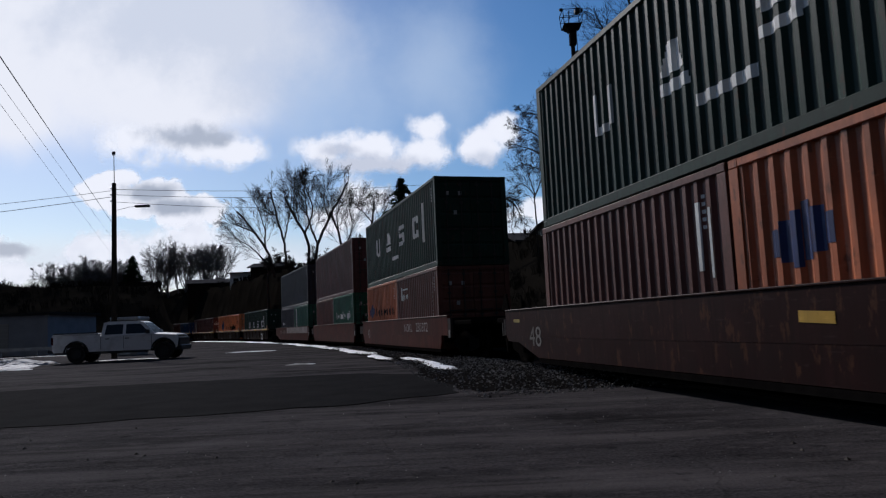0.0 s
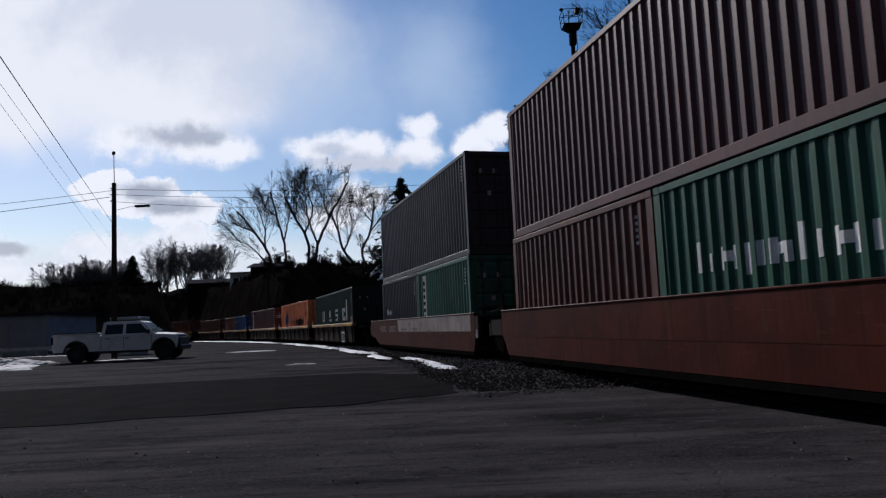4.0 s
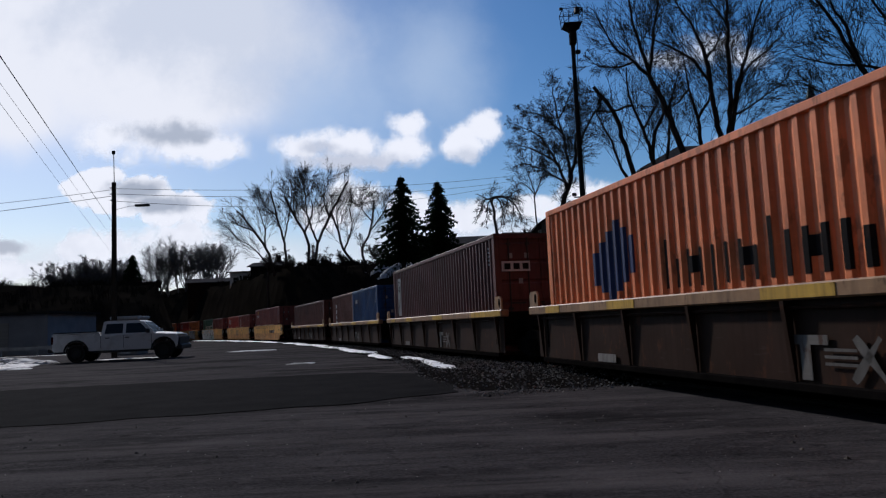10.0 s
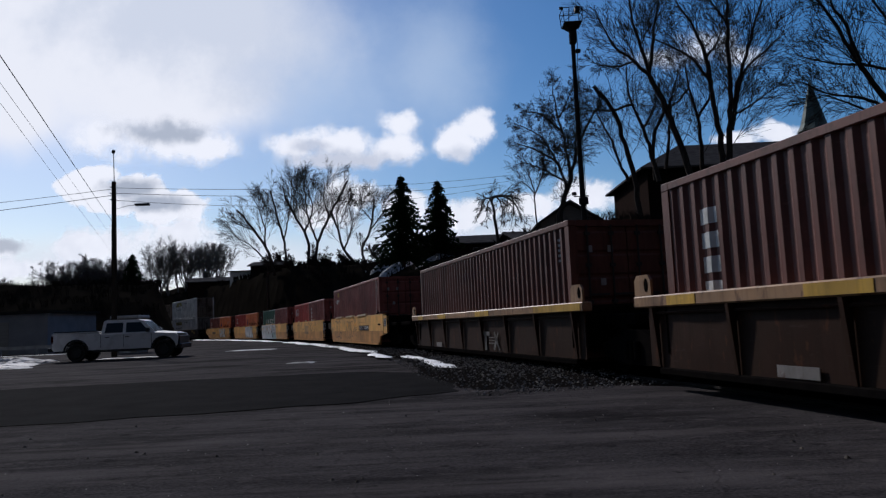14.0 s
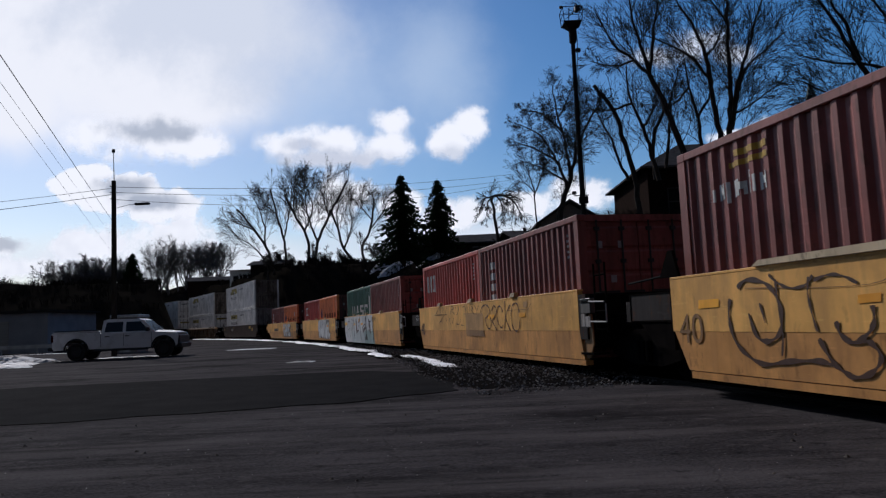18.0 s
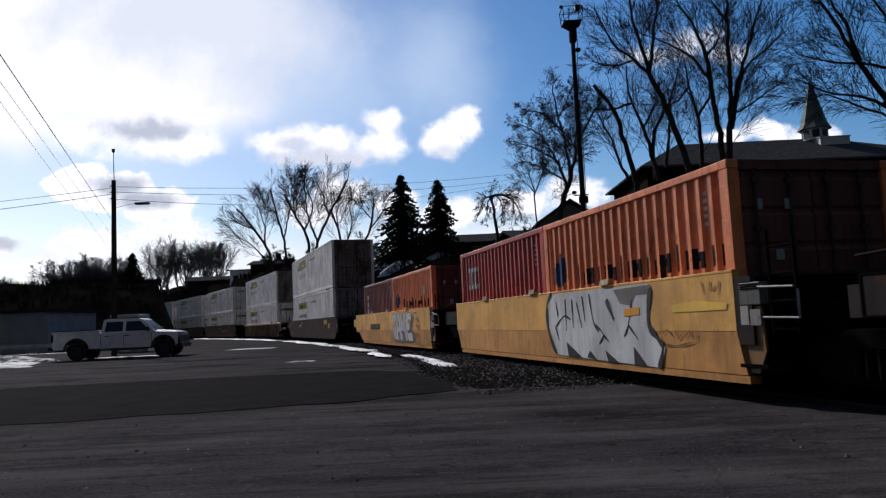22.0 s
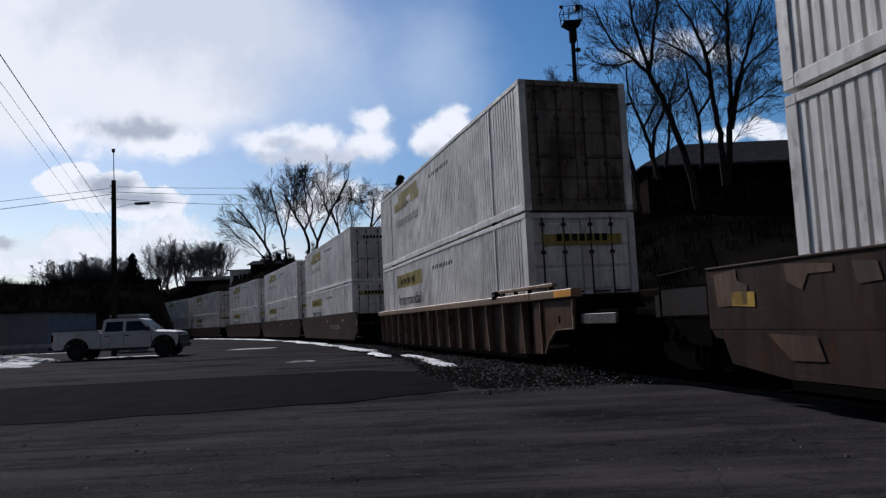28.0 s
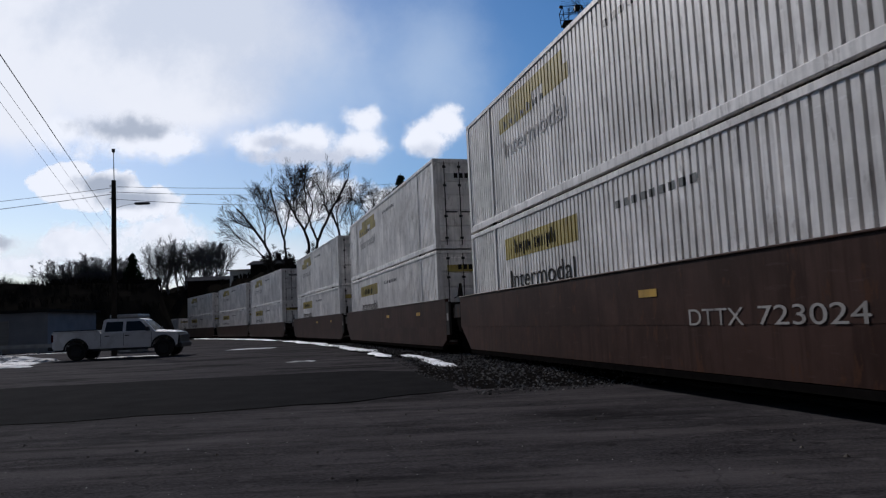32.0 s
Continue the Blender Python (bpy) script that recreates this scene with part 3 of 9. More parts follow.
# stones between the lot and the rails
rnd = random.Random(21)
stones = Shape()
for i in range(6000):
    u = rnd.choice((rnd.uniform(3.4, 14), rnd.uniform(3.4, 34)))
    off = rnd.uniform(-0.6, 2.5) * min(1.0, 0.45 + 4.5 / max(u, 4))
    if off > 1.9 and rnd.random() < 0.5:
        continue
    x, y = side_of_track(u, off)
    r = rnd.uniform(0.010, 0.030)
    zz = 0.02 + 0.10 * float(smoothstep(3.9, 2.4, HALF + off)) * float(smoothstep(3.5, 6.5, u))
    a = rnd.uniform(0, 6.28)
    c, s = math.cos(a) * r, math.sin(a) * r
    stones.add([(x + c, y + s, zz - r * 0.3), (x - s, y + c, zz - r * 0.3), (x - c * rnd.uniform(0.6, 1.2), y - s, zz - r * 0.3), (x + s, y - c, zz - r * 0.3), (x + rnd.uniform(-.3, .3) * r, y + rnd.uniform(-.3, .3) * r, zz + r * rnd.uniform(0.4, 0.9))],
               [(0, 1, 4), (1, 2, 4), (2, 3, 4), (3, 0, 4)])
tagged(part("ballast_stones", stones, STONES), "loose grey crushed stone beside the track", "gravel", kind="stuff")
chips = Shape()
for i in range(520):
    d = rnd.uniform(3.2, 14)
    a = rnd.uniform(-0.62, 0.62)
    x, y, r = math.sin(a) * d, math.cos(a) * d, rnd.uniform(0.003, 0.009) * (1.8 if rnd.random() < 0.06 else 1)
    c, s = r, r * rnd.uniform(0.5, 1)
    chips.add([(x + c, y, 0.012), (x, y + s, 0.012), (x - c, y, 0.012), (x, y - s, 0.012), (x, y, 0.014 + r * 0.6)], [(0, 1, 4), (1, 2, 4), (2, 3, 4), (3, 0, 4)])
tagged(part("loose_grit", chips, STONES), "scattered grit and small stones on the asphalt", "grit", kind="stuff")

# dark clods and bits of debris lying about the lot
clods = Shape()
for i in range(70):
    d = rnd.uniform(3.4, 11)
    a = rnd.uniform(-0.55, 0.62)
    x, y, r = math.sin(a) * d, math.cos(a) * d, rnd.uniform(0.008, 0.028)
    ring = [(x + r * rnd.uniform(0.6, 1.3) * math.cos(q), y + r * rnd.uniform(0.6, 1.3) * math.sin(q), 0.011) for q in np.linspace(0, 2 * math.pi, 7)[:-1]]
    clods.add(ring + [(x + rnd.uniform(-0.3, 0.3) * r, y, 0.014 + r * rnd.uniform(0.4, 0.8))], [(k, (k + 1) % 6, 6) for k in range(6)])
tagged(part("debris", clods, TIE), "small dark clods and debris on the asphalt", "debris", kind="stuff")

# rails and ties
railway = tagged(new("railway_track"), "steel rails on dark timber ties in crushed stone", "track", kind="structure")
for gauge in (-0.7525, 0.7525):
    rail = Shape()
    us = list(np.arange(-60, 170, 3.0))
    prof = [(-0.065, -0.17), (0.065, -0.17), (0.065, -0.155), (0.012, -0.12), (0.012, -0.04), (0.036, -0.03), (0.036, -0.004), (0.028, 0.0), (-0.028, 0.0), (-0.036, -0.004), (-0.036, -0.03), (-0.012, -0.04), (-0.012, -0.12), (-0.065, -0.155)]
    vs, fs, n = [], [], len(prof)
    for u in us:
        x, y, th = on_track(u)
        for a, b in prof:
            vs.append((x + (gauge + a) * math.cos(th), y + (gauge + a) * math.sin(th), RAIL + b))
    for i in range(len(us) - 1):
        for k in range(n):
            fs.append((i * n + k, i * n + (k + 1) % n, (i + 1) * n + (k + 1) % n, (i + 1) * n + k))
    rail.add(vs, fs)
    part("rail", rail, STEEL, railway)
tie_mesh = Shape().bevel_box(-1.3, 1.3, -0.11, 0.11, -0.14, 0.0, 0.015).mesh("tie", TIE)
for i in range(180):
    x, y, th = on_track(-14 + i * 0.56)
    part("tie", tie_mesh, TIE, railway, at=pose(x, y, RAIL - 0.115, 0, 0, math.degrees(th) + rnd.uniform(-1.5, 1.5)))


# ---------------------------------------------------------------- old snow
def snow_strip(u0, u1, near, far, seed, z=0.10):
    r2 = random.Random(seed)
    k = max(6, int((u1 - u0) / 0.5))
    sh = Shape()
    for i in range(k + 1):
        u = u0 + (u1 - u0) * i / k
        taper = min(1.0, 6 * min(i, k - i) / k + 0.08)
        c = (near + far) / 2 + 0.14 * math.sin(u * 0.7 + seed) + r2.uniform(-0.05, 0.05)
        w = (far - near) / 2 * taper * r2.uniform(0.65, 1.2)
        for f, up in ((-1, 0.0), (-0.6, 0.035), (0.0, 0.06), (0.6, 0.04), (1, 0.0)):
            x, y = side_of_track(u, c + f * w)
            sh.v.append((x, y, z - 0.02 + up * taper * r2.uniform(0.6, 1.3)))
    sh.f = [(a * 5 + b, a * 5 + b + 1, (a + 1) * 5 + b + 1, (a + 1) * 5 + b) for a in range(k) for b in range(4)]
    tagged(part("snow_patch", sh, SNOW), "strip of old snow along the edge of the track bed", "snow", "snow patches")


for q in ((8.6, 16.4, 1.05, 1.5, 1), (15.6, 19.2, 1.35, 1.75, 2), (19.5, 33.5, 0.95, 1.6, 3), (31, 52, 0.75, 1.5, 4), (50, 110, 0.65, 1.6, 5)):
    snow_strip(*q)
for q in (([(-19.6, 30.6), (-18.2, 30.4), (-17.7, 31.2), (-18.6, 33.6), (-20.4, 34.4), (-21.2, 33.0)], 7), ([(-17.4, 36.2), (-14.4, 36.0), (-14.2, 36.7), (-17.2, 36.9)], 8), ([(-12.2, 40.3), (-9.6, 40.0), (-9.5, 41.1), (-12.0, 41.4)], 9),
          ([(-5.1, 23.0), (-4.3, 22.9), (-4.2, 23.5), (-5.0, 23.6)], 10), ([(2.2, 14.4), (2.75, 14.0), (2.8, 14.25), (2.3, 14.7)], 11), ([(2.75, 13.55), (3.0, 13.35), (3.05, 13.5), (2.8, 13.7)], 12), ([(-27, 52), (-33, 51.6), (-45, 50), (-45, 51.5), (-33, 53), (-27, 53)], 13)):
    sheet("snow_patch", q[0], 0.022, DIRTYSNOW, "thin patch of leftover snow on the asphalt", "snow", step=0.3, wobble=0.06, seed=q[1], dome=0.07 if q[1] in (7, 17, 18, 19) else 0.03, kind="")
rnd = random.Random(91)
for cx, cy, wx, wy, h in ((-17.4, 29.4, 0.8, 0.35, 0.07), (-18.9, 31.2, 1.0, 0.4, 0.1), (-19.9, 33.2, 1.1, 0.5, 0.13), (-19.2, 34.9, 0.8, 0.35, 0.12), (-21.6, 35.6, 1.1, 0.5, 0.16), (-22.8, 38.2, 1.4, 0.6, 0.2), (-20.8, 37.4, 0.9, 0.4, 0.1), (-24.4, 41.0, 1.6, 0.7, 0.18)):
    heap = Shape()
    for lvl, (f, up) in enumerate(((1.0, 0.0), (0.82, 0.45), (0.55, 0.85), (0.22, 1.0))):
        for i in range(18):
            a = 2 * math.pi * i / 18
            e = 1 + 0.35 * noise.noise((math.cos(a) * 1.6 + cx, math.sin(a) * 1.6 + cy, lvl * 0.3))
            heap.v.append((cx + wx * f * e * math.cos(a), cy + wy * f * e * math.sin(a), 0.012 + h * up * rnd.uniform(0.6, 1.2)))
    for lvl in range(3):
        heap.f += [(lvl * 18 + i, lvl * 18 + (i + 1) % 18, (lvl + 1) * 18 + (i + 1) % 18, (lvl + 1) * 18 + i) for i in range(18)]
    heap.f.append(tuple(range(54, 72)))
    tagged(part("snow_patch", heap, DIRTYSNOW), "low heap of ploughed old snow", "snow", "snow patches")
for cx, cy, wx, wy, sd in ((-5.4, 82.0, 3.4, 1.2, 14), (-0.6, 79.0, 2.6, 1.1, 15), (3.0, 79.5, 1.7, 0.8, 24), (-7.6, 84.0, 1.5, 0.8, 25)):
    mound = Shape()
    n_ = 22
    for lvl in range(4):
        f = 1 - lvl / 3.2
        for i in range(n_):
            a = 2 * math.pi * i / n_
            x = cx + wx * f * (1 + 0.25 * math.sin(3 * a + sd)) * math.cos(a)
            y = cy + wy * f * (1 + 0.3 * math.cos(2 * a + sd)) * math.sin(a)
            mound.v.append((x, y, float(ground_height([x], [y])[0]) - 0.1 + 0.22 * lvl + 0.12 * noise.noise((x, y, sd))))
    for lvl in range(3):
        mound.f += [(lvl * n_ + i, lvl * n_ + (i + 1) % n_, (lvl + 1) * n_ + (i + 1) % n_, (lvl + 1) * n_ + i) for i in range(n_)]
    mound.f.append(tuple(range(3 * n_, 4 * n_)))
    tagged(part("snow_patch", mound, DIRTYSNOW, smooth=True), "snow lying on the slope below the houses", "snow")
# ---------------------------------------------------------------- trees
KIDS = (5, 8, 7, 6, 4, 3)
REACH = (1.0, 0.46, 0.62, 0.66, 0.66, 0.6)


def branch(trunk, crown, p, d, length, r, level, top, rnd, droop, spread_, thin=0.011):
    """One limb and all that grows from it: short trunk, ascending limbs, ever finer side branches."""
    n = (4, 7, 4, 3, 2, 1)[level]
    pts, rad, dirs = [p.copy()], [r], [d.copy()]
    wander = (0.10, 0.22, 0.20, 0.19, 0.20, 0.2)[level]
    for i in range(n):
        up = (0.25 if level < 3 else 0.1) - droop * (0.35 if level else 0)
        d = (d + Vector((rnd.uniform(-1, 1), rnd.uniform(-1, 1), rnd.uniform(-0.8, 0.8) + up)) * wander).normalized()
        p = p + d * (length / n)
        pts.append(p.copy())
        dirs.append(d.copy())
        rad.append(max(thin * 0.6, r * (1 - (0.35 if level == 0 else 0.75) * (i + 1) / n)))
    (trunk if level < 2 else crown).tube(pts, rad, (9, 6, 3, 3, 3, 3)[level], level < 2)
    if level >= top:
        return
    kids = (KIDS[level] + rnd.randint(-1, 1)) if level < 4 else 2
    for k in range(kids):
        f = (rnd.uniform(0.6, 1.0) if level == 0 else 0.16 + 0.84 * (k + rnd.random()) / kids)
        i = min(n, max(1, round(f * n)))
        dd = dirs[i]
        side = dd.orthogonal().normalized()
        side.rotate(Matrix.Rotation(rnd.uniform(0, 6.283) if level else 6.283 * k / kids + rnd.uniform(-.4, .4), 3, dd))
        ang = rnd.uniform(0.45, 1.0) * spread_ * (0.85 if level == 0 else 1.2)
        nd = (dd * math.cos(ang) + side * math.sin(ang)).normalized()
        new_len = length * (REACH[level] if level else 2.35) * (1.15 - (0.55 * f if level else 0.2)) * rnd.uniform(0.7, 1.2)
        branch(trunk, crown, pts[i], nd, new_len, max(thin, rad[i] * rnd.uniform(0.42, 0.66)), level + 1, top, rnd, droop, spread_, thin)


def bare_tree(x, y, height, girth, seed, label, lean=(0, 0), top=5, droop=0.0, spread_=0.62, first=0.30, name="tree", base=None, group="bare trees on the bank", thin=0.011, bark=BARK):
    rnd = random.Random(seed)
    trunk, crown = Shape(), Shape()
    branch(trunk, crown, Vector((0, 0, -0.4)), Vector((lean[0], lean[1], 1)).normalized(), height * first * 0.72, girth, 0, top, rnd, droop, spread_, thin)
    z = float(ground_height([x], [y])[0]) if base is None else base
    foot = float(ground_height([x], [y])[0]) - z
    if foot < -0.3:
        trunk.tube([(0, 0, foot - 0.3), (0, 0, foot + 0.4), (0, 0, -0.3)], [girth * 1.5, girth * 1.15, girth], 9)
    root = thing(name, pose(x, y, z), label, "tree", group)
    part("trunk", trunk, bark, root)
    part("crown", crown, bark, root, "fine bare winter twigs")
    return root


def fir(x, y, height, width, seed, base=None):
    rnd = random.Random(seed)
    z = float(ground_height([x], [y])[0]) if base is None else base
    root = thing("fir_tree", pose(x, y, z), "tall dark green fir with drooping boughs", "tree", "evergreens")
    part("trunk", Shape().tube([(0, 0, -0.5), (0.05, 0, height * 0.5), (0, 0, height)], [height * 0.022, height * 0.013, 0.02], 7), BARK, root)
    boughs = Shape()
    lv = int(height * 5)
    for i in range(lv):
        f = i / lv
        zc = height * (0.05 + 0.95 * f)
        reach = width * 0.5 * (1 - f) ** 0.62 * rnd.uniform(0.8, 1.15) + 0.06
        for k in range(11 if f < 0.7 else 7):
            a = 6.283 * k / 9 + i * 0.9 + rnd.uniform(-0.3, 0.3)
            L = reach * rnd.uniform(0.55, 1.12)
            tip = -L * rnd.uniform(0.12, 0.42)
            m = 5
            for q in range(m):
                g = (q + 1) / m
                bx, by, bz = math.cos(a) * L * g, math.sin(a) * L * g, zc + tip * g * g
                w = 0.30 * (1.1 - g) * min(1, L) + 0.07
                for sgn in (-1, 1):
                    sx, sy = -math.sin(a) * sgn * w, math.cos(a) * sgn * w
                    dz = rnd.uniform(-0.16, 0.02)
                    boughs.add([(bx * 0.8, by * 0.8, bz), (bx + sx, by + sy, bz - 0.1 + dz), (bx * 1.08, by * 1.08, bz - 0.03), (bx + sx * 0.4, by + sy * 0.4, bz - 0.22 + dz)], [(0, 1, 2), (0, 3, 1)])
    part("crown", boughs, NEEDLE, root, "dark green needled boughs")
    return root


def limbed_tree(x, y, limbs, seed, label, kids=15, reach=0.44, top=4, droop=0.0, spread_=0.62, thin=0.012, lean_in=0.3, bark=BARK, group="bare trees on the bank", start=0.12):
    """A bare tree with its main limbs laid out: (radius, ((offset along x, height above the lot), ...)) each, and twigs grown on them."""
    rnd = random.Random(seed)
    foot = float(ground_height([x], [y])[0])
    trunk, crown = Shape(), Shape()
    depth = {}
    for k, (r, pts) in enumerate(limbs):
        first = tuple(pts[0])
        near = min(depth, key=lambda q: (q[0] - first[0]) ** 2 + (q[1] - first[1]) ** 2) if depth else None
        y0 = depth[near] if near and (near[0] - first[0]) ** 2 + (near[1] - first[1]) ** 2 < 0.5 else 0.0
        slope = rnd.uniform(-lean_in, lean_in) if k else 0.0
        knots = ([(pts[0][0] + 0.15, foot - 0.5)] if pts[0][1] - foot < 4 and k == 0 else []) + list(pts)
        fine, run = [], 0.0
        for q in range(len(knots) - 1):
            p0, p1, p2, p3 = knots[max(q - 1, 0)], knots[q], knots[q + 1], knots[min(q + 2, len(knots) - 1)]
            m = max(3, int(math.hypot(p2[0] - p1[0], p2[1] - p1[1]) / 0.6))
            for h in range(m + (q == len(knots) - 2)):
                t = h / m
                a, b = [0.5 * (2 * v1 + (v2 - v0) * t + (2 * v0 - 5 * v1 + 4 * v2 - v3) * t * t + (3 * v1 - v0 - 3 * v2 + v3) * t ** 3) for v0, v1, v2, v3 in zip(p0, p1, p2, p3)]
                if fine:
                    run += math.hypot(a - fine[-1][0], b - fine[-1][2] - foot)
                jit = min(r, 0.09) * 0.8
                fine.append(Vector((a + rnd.uniform(-jit, jit), y0 + slope * run + rnd.uniform(-jit, jit), b - foot + rnd.uniform(-jit, jit))))
                depth[(a, b)] = y0 + slope * run
        n = len(fine)
        r = 0.92 * r
        rad = [max(thin, r * (1 - (0.38 if k == 0 else 0.78) * i / (n - 1))) for i in range(n)]
        trunk.tube(fine, rad, 7 if r > 0.12 else 5)
        length = run
        for c in range(round(kids * (0.6 if k == 0 else 1) * (0.5 + length / 9))):
            f = start + (1 - start) * (c + rnd.random()) / max(1, round(kids * (0.6 if k == 0 else 1) * (0.5 + length / 9)))
            if k == 0 and f < 0.5:
                continue
            i = min(n - 1, max(1, round(f * (n - 1))))
            d = (fine[i] - fine[i - 1]).normalized()
            side = d.orthogonal().normalized()
            side.rotate(Matrix.Rotation(rnd.uniform(0, 6.283), 3, d))
            ang = rnd.uniform(0.5, 1.15) * spread_ * 1.25
            nd = (d * math.cos(ang) + side * math.sin(ang)).normalized()
            branch(trunk, crown, fine[i], nd, min(3.4, length * reach) * (1.2 - 0.55 * f) * rnd.uniform(0.7, 1.2), max(thin, min(0.032, rad[i] * rnd.uniform(0.22, 0.4))), 2, top, rnd, droop, spread_, thin)
    root = thing("tree", pose(x, y, foot), label, "tree", group)
    part("trunk", trunk, bark, root)
    part("crown", crown, bark, root, "fine bare winter twigs")
    return root


limbed_tree(17.0, 48.0, [(0.30, ((0.0, 8.5), (-0.5, 11.0), (-1.5, 14.6), (-2.5, 17.0))), (0.15, ((-2.5, 17.0), (-3.6, 18.0), (-5.0, 19.1), (-6.2, 21.1))),
                         (0.16, ((-2.5, 16.9), (-2.8, 18.4), (-3.5, 20.6), (-3.9, 24.0))), (0.15, ((-2.5, 16.9), (-2.1, 19.1), (-1.6, 21.3), (-0.8, 24.7))),
                         (0.09, ((-1.5, 14.5), (-0.8, 16.3), (-0.3, 17.9))), (0.08, ((-3.6, 18.0), (-5.1, 17.7), (-6.6, 18.1)))], 11, "large leafless tree leaning out from the bank")
limbed_tree(19.2, 48.0, [(0.24, ((-0.2, 9.2), (-0.3, 12.7), (-0.5, 15.4), (-0.7, 17.0))), (0.18, ((-0.7, 17.0), (-0.7, 18.8), (-1.0, 20.6), (-2.1, 23.4))),
                         (0.13, ((-0.7, 16.6), (-1.7, 18.5), (-3.1, 19.7), (-4.4, 20.4))), (0.26, ((-0.1, 9.2), (0.3, 13.0), (0.6, 16.9), (0.6, 20.1), (0.9, 24.5))),
                         (0.17, ((0.5, 13.0), (1.0, 15.7), (2.0, 18.6), (3.2, 22.0), (3.7, 23.6))), (0.14, ((0.6, 13.8), (1.7, 16.9), (3.5, 18.6), (5.3, 20.0))),
                         (0.09, ((0.6, 14.0), (2.2, 14.8), (3.8, 16.0))), (0.11, ((0.6, 20.1), (0.0, 21.7), (-0.7, 23.8))), (0.10, ((-0.7, 18.2), (0.3, 19.5), (1.0, 21.3)))], 12, "large leafless tree with several upright stems")
limbed_tree(28.2, 42.0, [(0.36, ((-0.4, 7.7), (-0.7, 11.1), (-1.7, 12.9))), (0.20, ((-1.7, 12.9), (-3.6, 15.1), (-5.4, 17.4), (-7.2, 19.5))), (0.13, ((-0.5, 14.5), (-2.4, 15.1), (-4.4, 15.4), (-6.5, 16.1))),
                         (0.13, ((-1.1, 12.1), (-3.0, 13.1), (-4.6, 13.3), (-7.0, 14.4))), (0.10, ((-1.1, 11.6), (-3.4, 12.5), (-5.3, 13.2), (-6.3, 13.0))), (0.20, ((-0.7, 11.1), (-0.4, 15.5), (-2.1, 18.0), (-3.6, 20.2))),
                         (0.14, ((-3.4, 15.0), (-4.2, 17.1), (-5.1, 18.5), (-5.3, 20.6))), (0.2, ((-0.6, 12.1), (1.1, 16.8), (2.0, 21.7)))], 14, "large leafless tree with long level boughs", kids=12)
limbed_tree(8.3, 50.0, [(0.27, ((-0.1, 7.9), (0.3, 9.3), (0.8, 10.8))), (0.13, ((0.5, 9.8), (-0.1, 11.7), (-1.4, 12.6), (-3.0, 13.2))), (0.14, ((0.8, 10.8), (0.7, 13.6), (0.3, 15.9), (0.3, 17.8))),
                        (0.15, ((0.8, 10.7), (1.5, 13.0), (2.6, 15.0), (3.2, 15.8))), (0.10, ((0.6, 14.0), (-0.7, 15.5), (-2.2, 16.0))), (0.10, ((-0.1, 11.7), (-1.2, 13.5), (-2.9, 14.4))),
                        (0.09, ((1.2, 12.2), (1.5, 14.8), (2.0, 16.8))), (0.09, ((0.2, 10.5), (-1.1, 11.3), (-2.7, 11.8))), (0.08, ((0.5, 15.3), (1.2, 16.7), (1.7, 17.8)))], 13, "leafless tree with a dense round crown", kids=32, reach=0.25, spread_=0.85, thin=0.011)
limbed_tree(13.0, 52.0, [(0.24, ((1.1, 10.6), (0.5, 13.3), (-0.1, 15.9), (-1.5, 17.8))), (0.14, ((0.6, 10.6), (-0.5, 13.6), (-1.6, 16.2))), (0.2, ((2.8, 10.5), (2.1, 14.5), (1.4, 16.6), (1.3, 19.4))),
                         (0.13, ((2.1, 14.5), (3.0, 15.9), (3.4, 17.6))), (0.12, ((1.4, 16.5), (-0.3, 16.0), (-2.2, 16.2)))], 15, "slender leafless tree on the bank", top=4, kids=13, thin=0.009)
limbed_tree(16.8, 54.0, [(0.18, ((-0.6, 10.9), (-0.6, 13.9), (0.3, 16.1), (0.1, 18.3))), (0.16, ((0.2, 11.7), (0.9, 14.9), (1.5, 17.8), (2.4, 19.9))), (0.2, ((3.0, 11.6), (2.6, 15.3), (1.9, 17.5), (1.5, 19.5))),
                         (0.13, ((2.6, 15.3), (3.5, 17.2), (3.4, 18.6))), (0.11, ((1.9, 17.5), (0.6, 16.3), (-1.5, 16.6)))], 17, "slender leafless tree on the bank", top=4, kids=13, thin=0.009)
limbed_tree(6.2, 50.0, [(0.07, ((0.3, 8.2), (0.3, 9.7), (0.0, 11.0))), (0.06, ((0.3, 9.5), (0.9, 10.9), (1.2, 11.7))), (0.05, ((0.3, 9.7), (-0.5, 10.6), (-0.9, 10.2)))], 18, "small leafless tree beside the round-crowned one", top=4, kids=13, thin=0.009)
limbed_tree(4.0, 55.0, [(0.16, ((0.1, 7.8), (0.0, 9.2), (-0.1, 10.3))), (0.10, ((-0.1, 10.2), (-0.7, 10.3), (-1.1, 9.0))), (0.13, ((-0.1, 10.3), (0.8, 10.5), (1.7, 9.7), (2.2, 8.4))),
                        (0.09, ((1.0, 10.4), (1.5, 10.2), (1.4, 8.3))), (0.08, ((-0.1, 10.2), (-0.5, 9.8), (-0.6, 8.4))), (0.08, ((0.3, 10.4), (0.6, 9.8), (0.6, 8.5)))], 16, "small weeping leafless tree on the bank", top=4, droop=1.0, kids=16, reach=0.34, thin=0.011)
HILL = "leafless broad tree standing on the hilltop"
